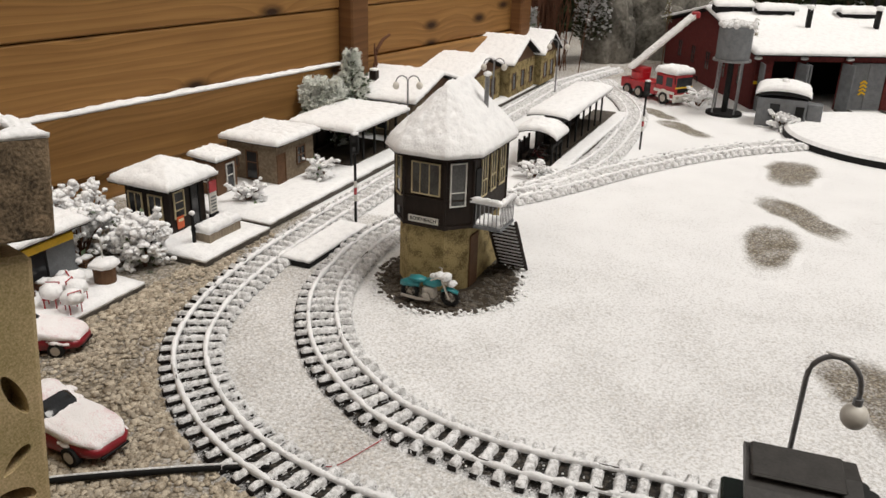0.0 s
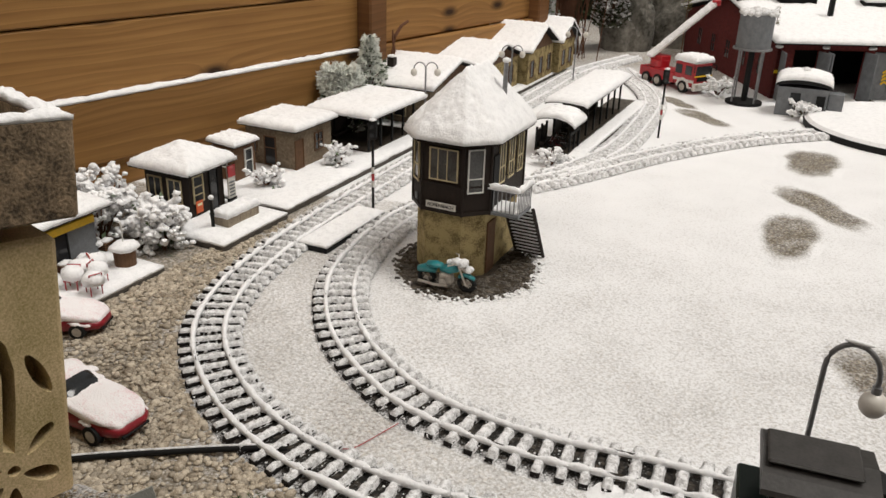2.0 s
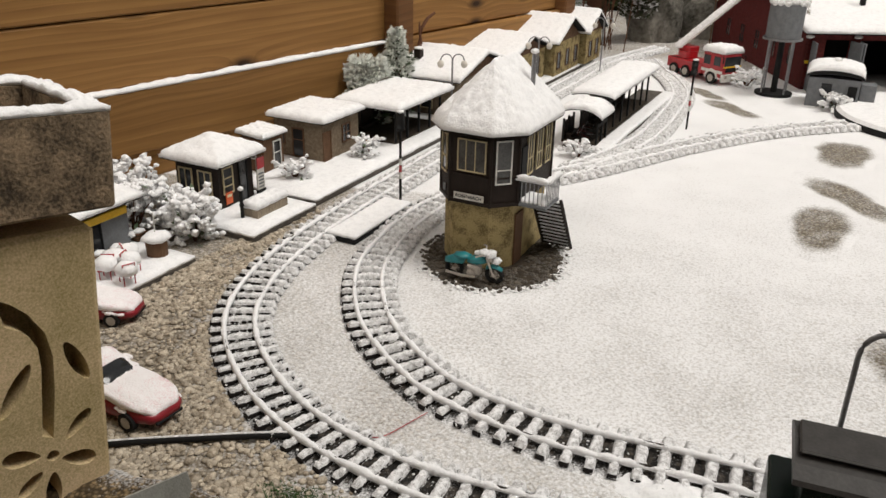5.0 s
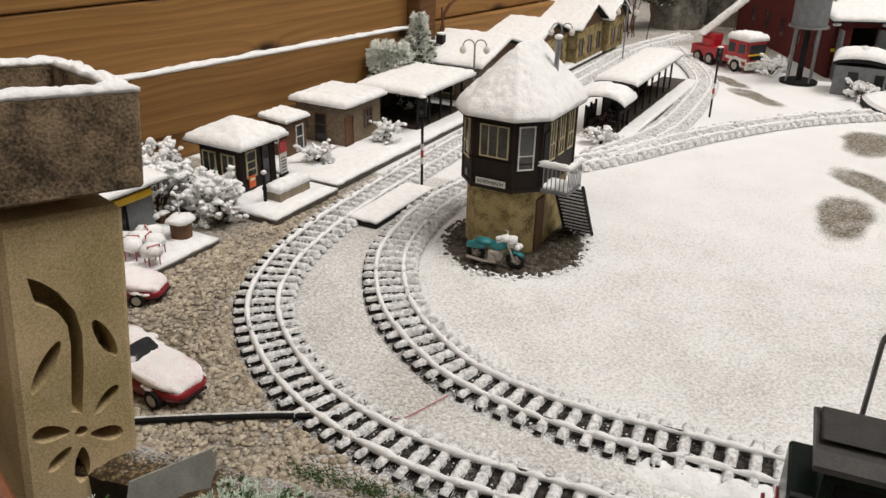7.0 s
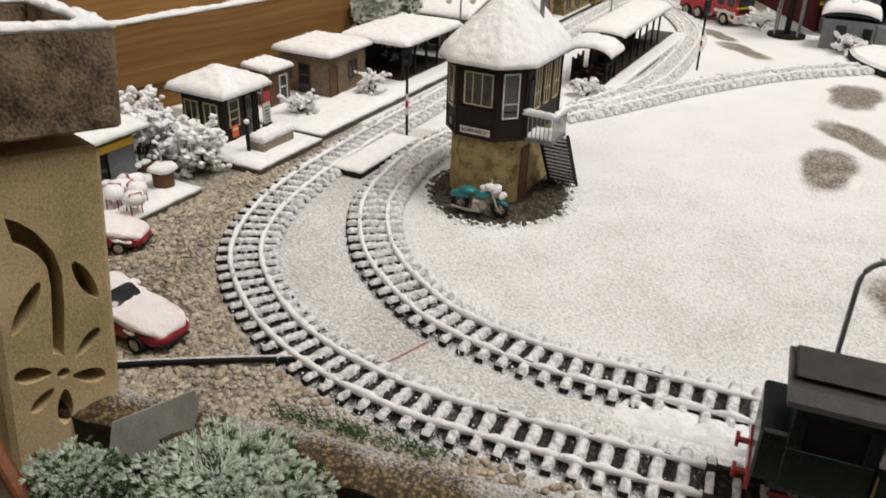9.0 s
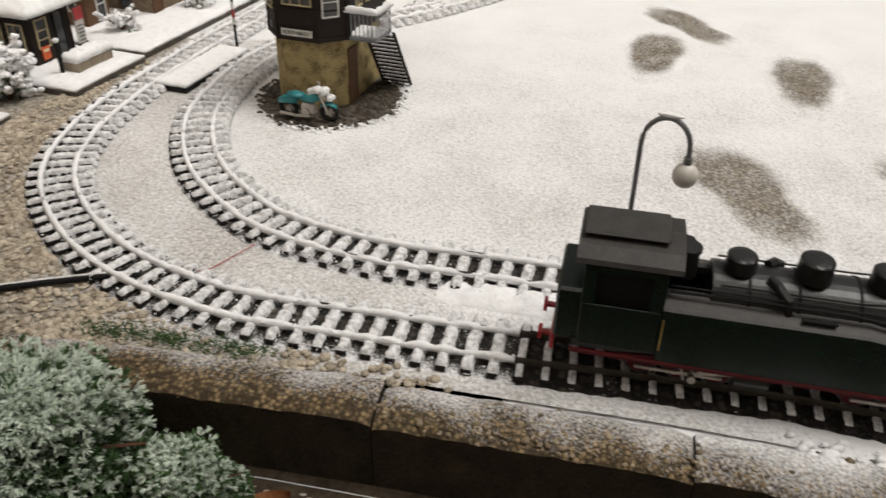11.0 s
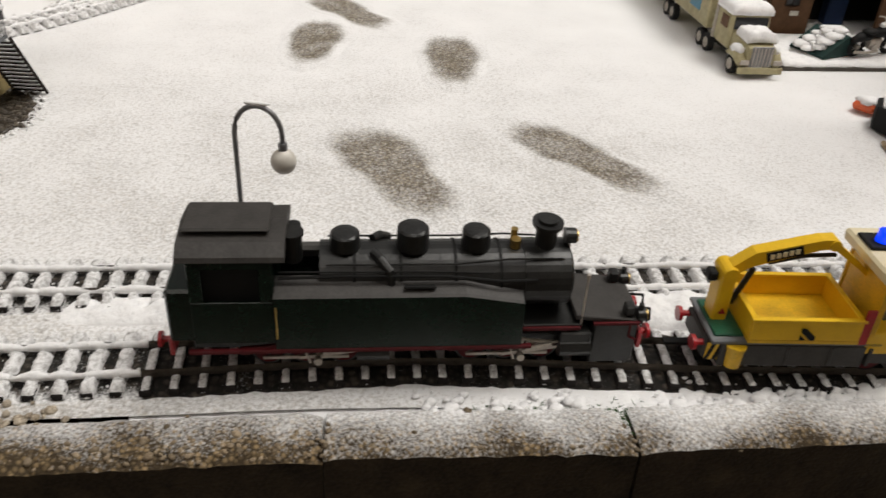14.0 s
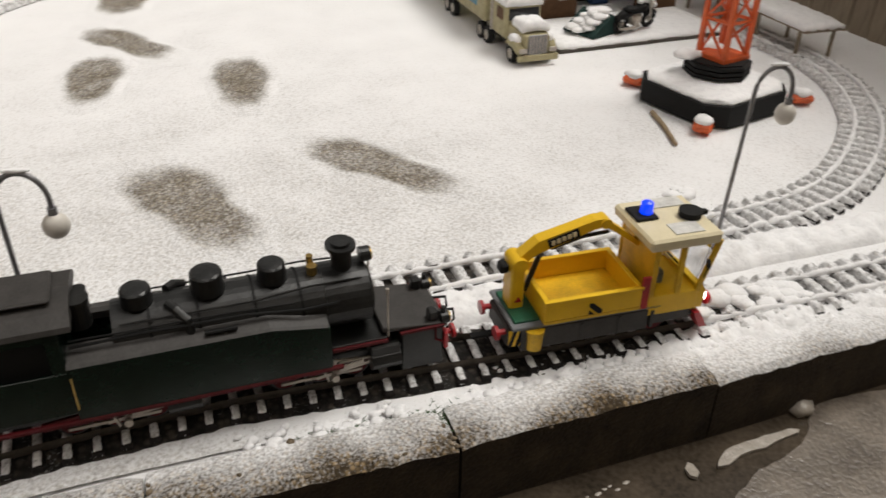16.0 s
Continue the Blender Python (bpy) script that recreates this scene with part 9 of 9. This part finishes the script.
for x in xs:
    row = []
    k = float(np.interp(x, KX, KY))
    for c in cs:
        edge = max(0.0, 1 - abs((c - 0.064 - 0.010 * rough(x, 0, 12, 9)) / 0.036) ** 2)
        n = 0.5 * rough(x, c, 14, 2) + 0.5 * (1 - 2.4 * abs(rough(x, c, 45, 6))) + 0.45 * (1 - 2.4 * abs(rough(x, c, 110, 4)))
        z = edge * ramp01(x, 0.60, 0.90) * ((0.010 + 0.004 * ramp01(x, 0.95, 1.2)) * n + 0.001 + 0.006 * ramp01(x, 0.95, 1.2)) - 0.004
        row.append(bm.verts.new((x + 0.002 * rough(x, c, 200, 1), k + c + 0.002 * rough(x, c, 200, 5), max(-0.006, z))))
    grid.append(row)
for a, b in zip(grid, grid[1:]):
    for j in range(len(cs) - 1):
        bm.faces.new((a[j], b[j], b[j + 1], a[j + 1]))
for i in range(520):
    x = rnd.uniform(0.66, 1.95)
    if rough(x, 0, 9, 2) < -0.25:
        continue
    c = 0.064 + rnd.gauss(0, 0.013)
    q = rnd.uniform(0.002, 0.0075) * (1 - min(0.6, abs(c - 0.064) * 22))
    snow_clump(bm, (x, float(np.interp(x, KX, KY)) + c, 0.0035), q, i, (rnd.uniform(1, 1.5), 1, 0.8), 2 if q > 0.005 else 1)
tagged(part("loose_snow", bm, SNOW, smooth=True), "loose lumpy snow thrown up beside the rail", "snow", kind="stuff")
V, F = [], []
for i in range(1500):
    cx = rnd.choice((0.76, 0.80, 0.86, 1.02, 1.10, 0.05, 0.12, -0.02))
    x = cx + rnd.gauss(0, 0.022)
    y = float(np.interp(x, KX, KY)) + 0.045 + rnd.gauss(0, 0.008) + (0.035 if cx < 0.3 else 0)
    c = Vector((x, y, 0.004))
    for k in range(3):
        d = Vector((rnd.gauss(0, 1), rnd.gauss(0, 1), abs(rnd.gauss(0.6, 0.6)))).normalized() * rnd.uniform(0.003, 0.007)
        s = d.orthogonal().normalized() * 0.0006
        b0 = len(V)
        V += [c - s, c + s, c + d]
        F.append((b0, b0 + 1, b0 + 2))
me = bpy.data.meshes.new("moss")
me.from_pydata(V, [], F)
me.materials.append(NEEDLE_GREEN)
tagged(new("moss", me), "small tufts of green moss beside the kerb", "moss", kind="stuff")
ICE = material("thin_ice", (0.40, 0.36, 0.31), 0.22, dark=(0.26, 0.23, 0.195), scale=60, fine=300, bump=0.35)
SLUSH = material("grey_slush_ice", (0.20, 0.168, 0.135), 0.28, dark=(0.075, 0.060, 0.046), scale=16, fine=200, bump=0.5, fade=(0.36, 0.62))


def ice_plate(outline, top, mat, label, tilt=0.0):
    cx, cy = sum(p[0] for p in outline) / len(outline), sum(p[1] for p in outline) / len(outline)
    bm = bmesh.new()
    prism(bm, fine_outline([(x - cx, y - cy) for x, y in outline], 0.01, 1), 0.0, top)
    for v in bm.verts:
        v.co += Vector((rough(v.co.x, v.co.y, 60, 3), rough(v.co.x, v.co.y, 60, 8), 0)) * 0.004
    bmesh.ops.recalc_face_normals(bm, faces=bm.faces[:])
    tagged(part("ice_plate", bm, mat), label, "ice", "ice on the path").matrix_world = pose(cx, cy, -0.0795, tilt, 0, 0)


ice_plate([(1.117, 0.436), (1.180, 0.434), (1.242, 0.431), (1.253, 0.436), (1.203, 0.446), (1.147, 0.452)], 0.004, ICE, "long broken splinter of pale ice on the wet path", 3)
ice_plate([(1.083, 0.443), (1.092, 0.432), (1.102, 0.454), (1.098, 0.465)], 0.004, ICE, "short broken splinter of pale ice on the wet path", -3)
ice_plate([(1.231, 0.415), (1.150, 0.410), (1.108, 0.399), (1.085, 0.365), (1.03, 0.34), (1.10, 0.27), (1.18, 0.20), (1.75, 0.12), (1.80, 0.34), (1.52, 0.402), (1.399, 0.428), (1.305, 0.455)], 0.0012, SLUSH, "sheet of grey slushy ice on the wet path")
bm = bmesh.new()
snow_clump(bm, (0, 0, 0.006), 0.014, 4, (1.2, 1, 0.7))
tagged(part("ice_lump", bm, ICE, smooth=True), "rounded lump of ice against the kerb's foot", "ice").matrix_world = pose(1.277, 0.455, -0.080)

# loose stones lying along the kerb's bare front edge
V, F = [], []
cube = bmesh.new()
bmesh.ops.create_icosphere(cube, subdivisions=1, radius=1)
ico = [v.co.copy() for v in cube.verts]
tri = [[v.index for v in f.verts] for f in cube.faces]
cube.free()
for i in range(650):
    x = rnd.uniform(-0.60, 0.95)
    c = min(0.058, abs(rnd.gauss(0.004, 0.016)) + 0.002)
    q = rnd.uniform(0.0012, 0.0034) if i % 40 else rnd.uniform(0.0035, 0.0045)
    at = Vector((x, float(np.interp(x, KX, KY)) + c + (0.0 if q < 0.004 else 0.004), 0.0055 if c > 0.006 else 0.002))
    turn = Euler((rnd.uniform(-0.4, 0.4), rnd.uniform(-0.4, 0.4), rnd.uniform(0, 6))).to_matrix()
    b0 = len(V)
    V += [at + turn @ Vector((v.x * q * 1.4, v.y * q, v.z * q * 0.7)) for v in ico]
    F += [[b0 + k for k in f] for f in tri]
me = bpy.data.meshes.new("kerb_grit")
me.from_pydata(V, [], F)
me.materials.append(material("mixed_grit", (0.36, 0.29, 0.20), 0.7, dark=(0.13, 0.095, 0.06), scale=60, bump=0.3, random_tone=0.7))
for p in me.polygons:
    p.use_smooth = True
tagged(new("kerb_grit", me), "small brown and white stones on the kerb", "gravel", kind="stuff")

# thin rim of ice along the foot of the kerb
bm = bmesh.new()
tube(bm, [(x, float(np.interp(x, KX, KY)) - 0.016 + 0.004 * rough(x, 0, 9, 4), -0.0795) for x in np.arange(0.05, 0.95, 0.02)], 0.0006, 6)
tagged(part("thin_ice", bm, FROST, smooth=True), "thin white rim of ice on the wet path below the kerb", "ice")
V, F = [], []
for i in range(1500):
    x = rnd.uniform(-0.1, 1.9)
    y = float(np.interp(x, KX, KY)) - 0.02 - abs(rnd.gauss(0, 0.14))
    if rough(x, y, 7, 3) < 0.0:
        continue
    q = rnd.uniform(0.0008, 0.003)
    b0 = len(V)
    V += [(x + q * 2 * v.x, y + q * v.y, -0.0795 + q * 0.35 * v.z) for v in ico]
    F += [[b0 + k for k in f] for f in tri]
me = bpy.data.meshes.new("ice_crumbs")
me.from_pydata(V, [], F)
me.materials.append(ICE)
tagged(new("ice_crumbs", me), "scattered crumbs of ice on the wet path", "ice", kind="stuff")
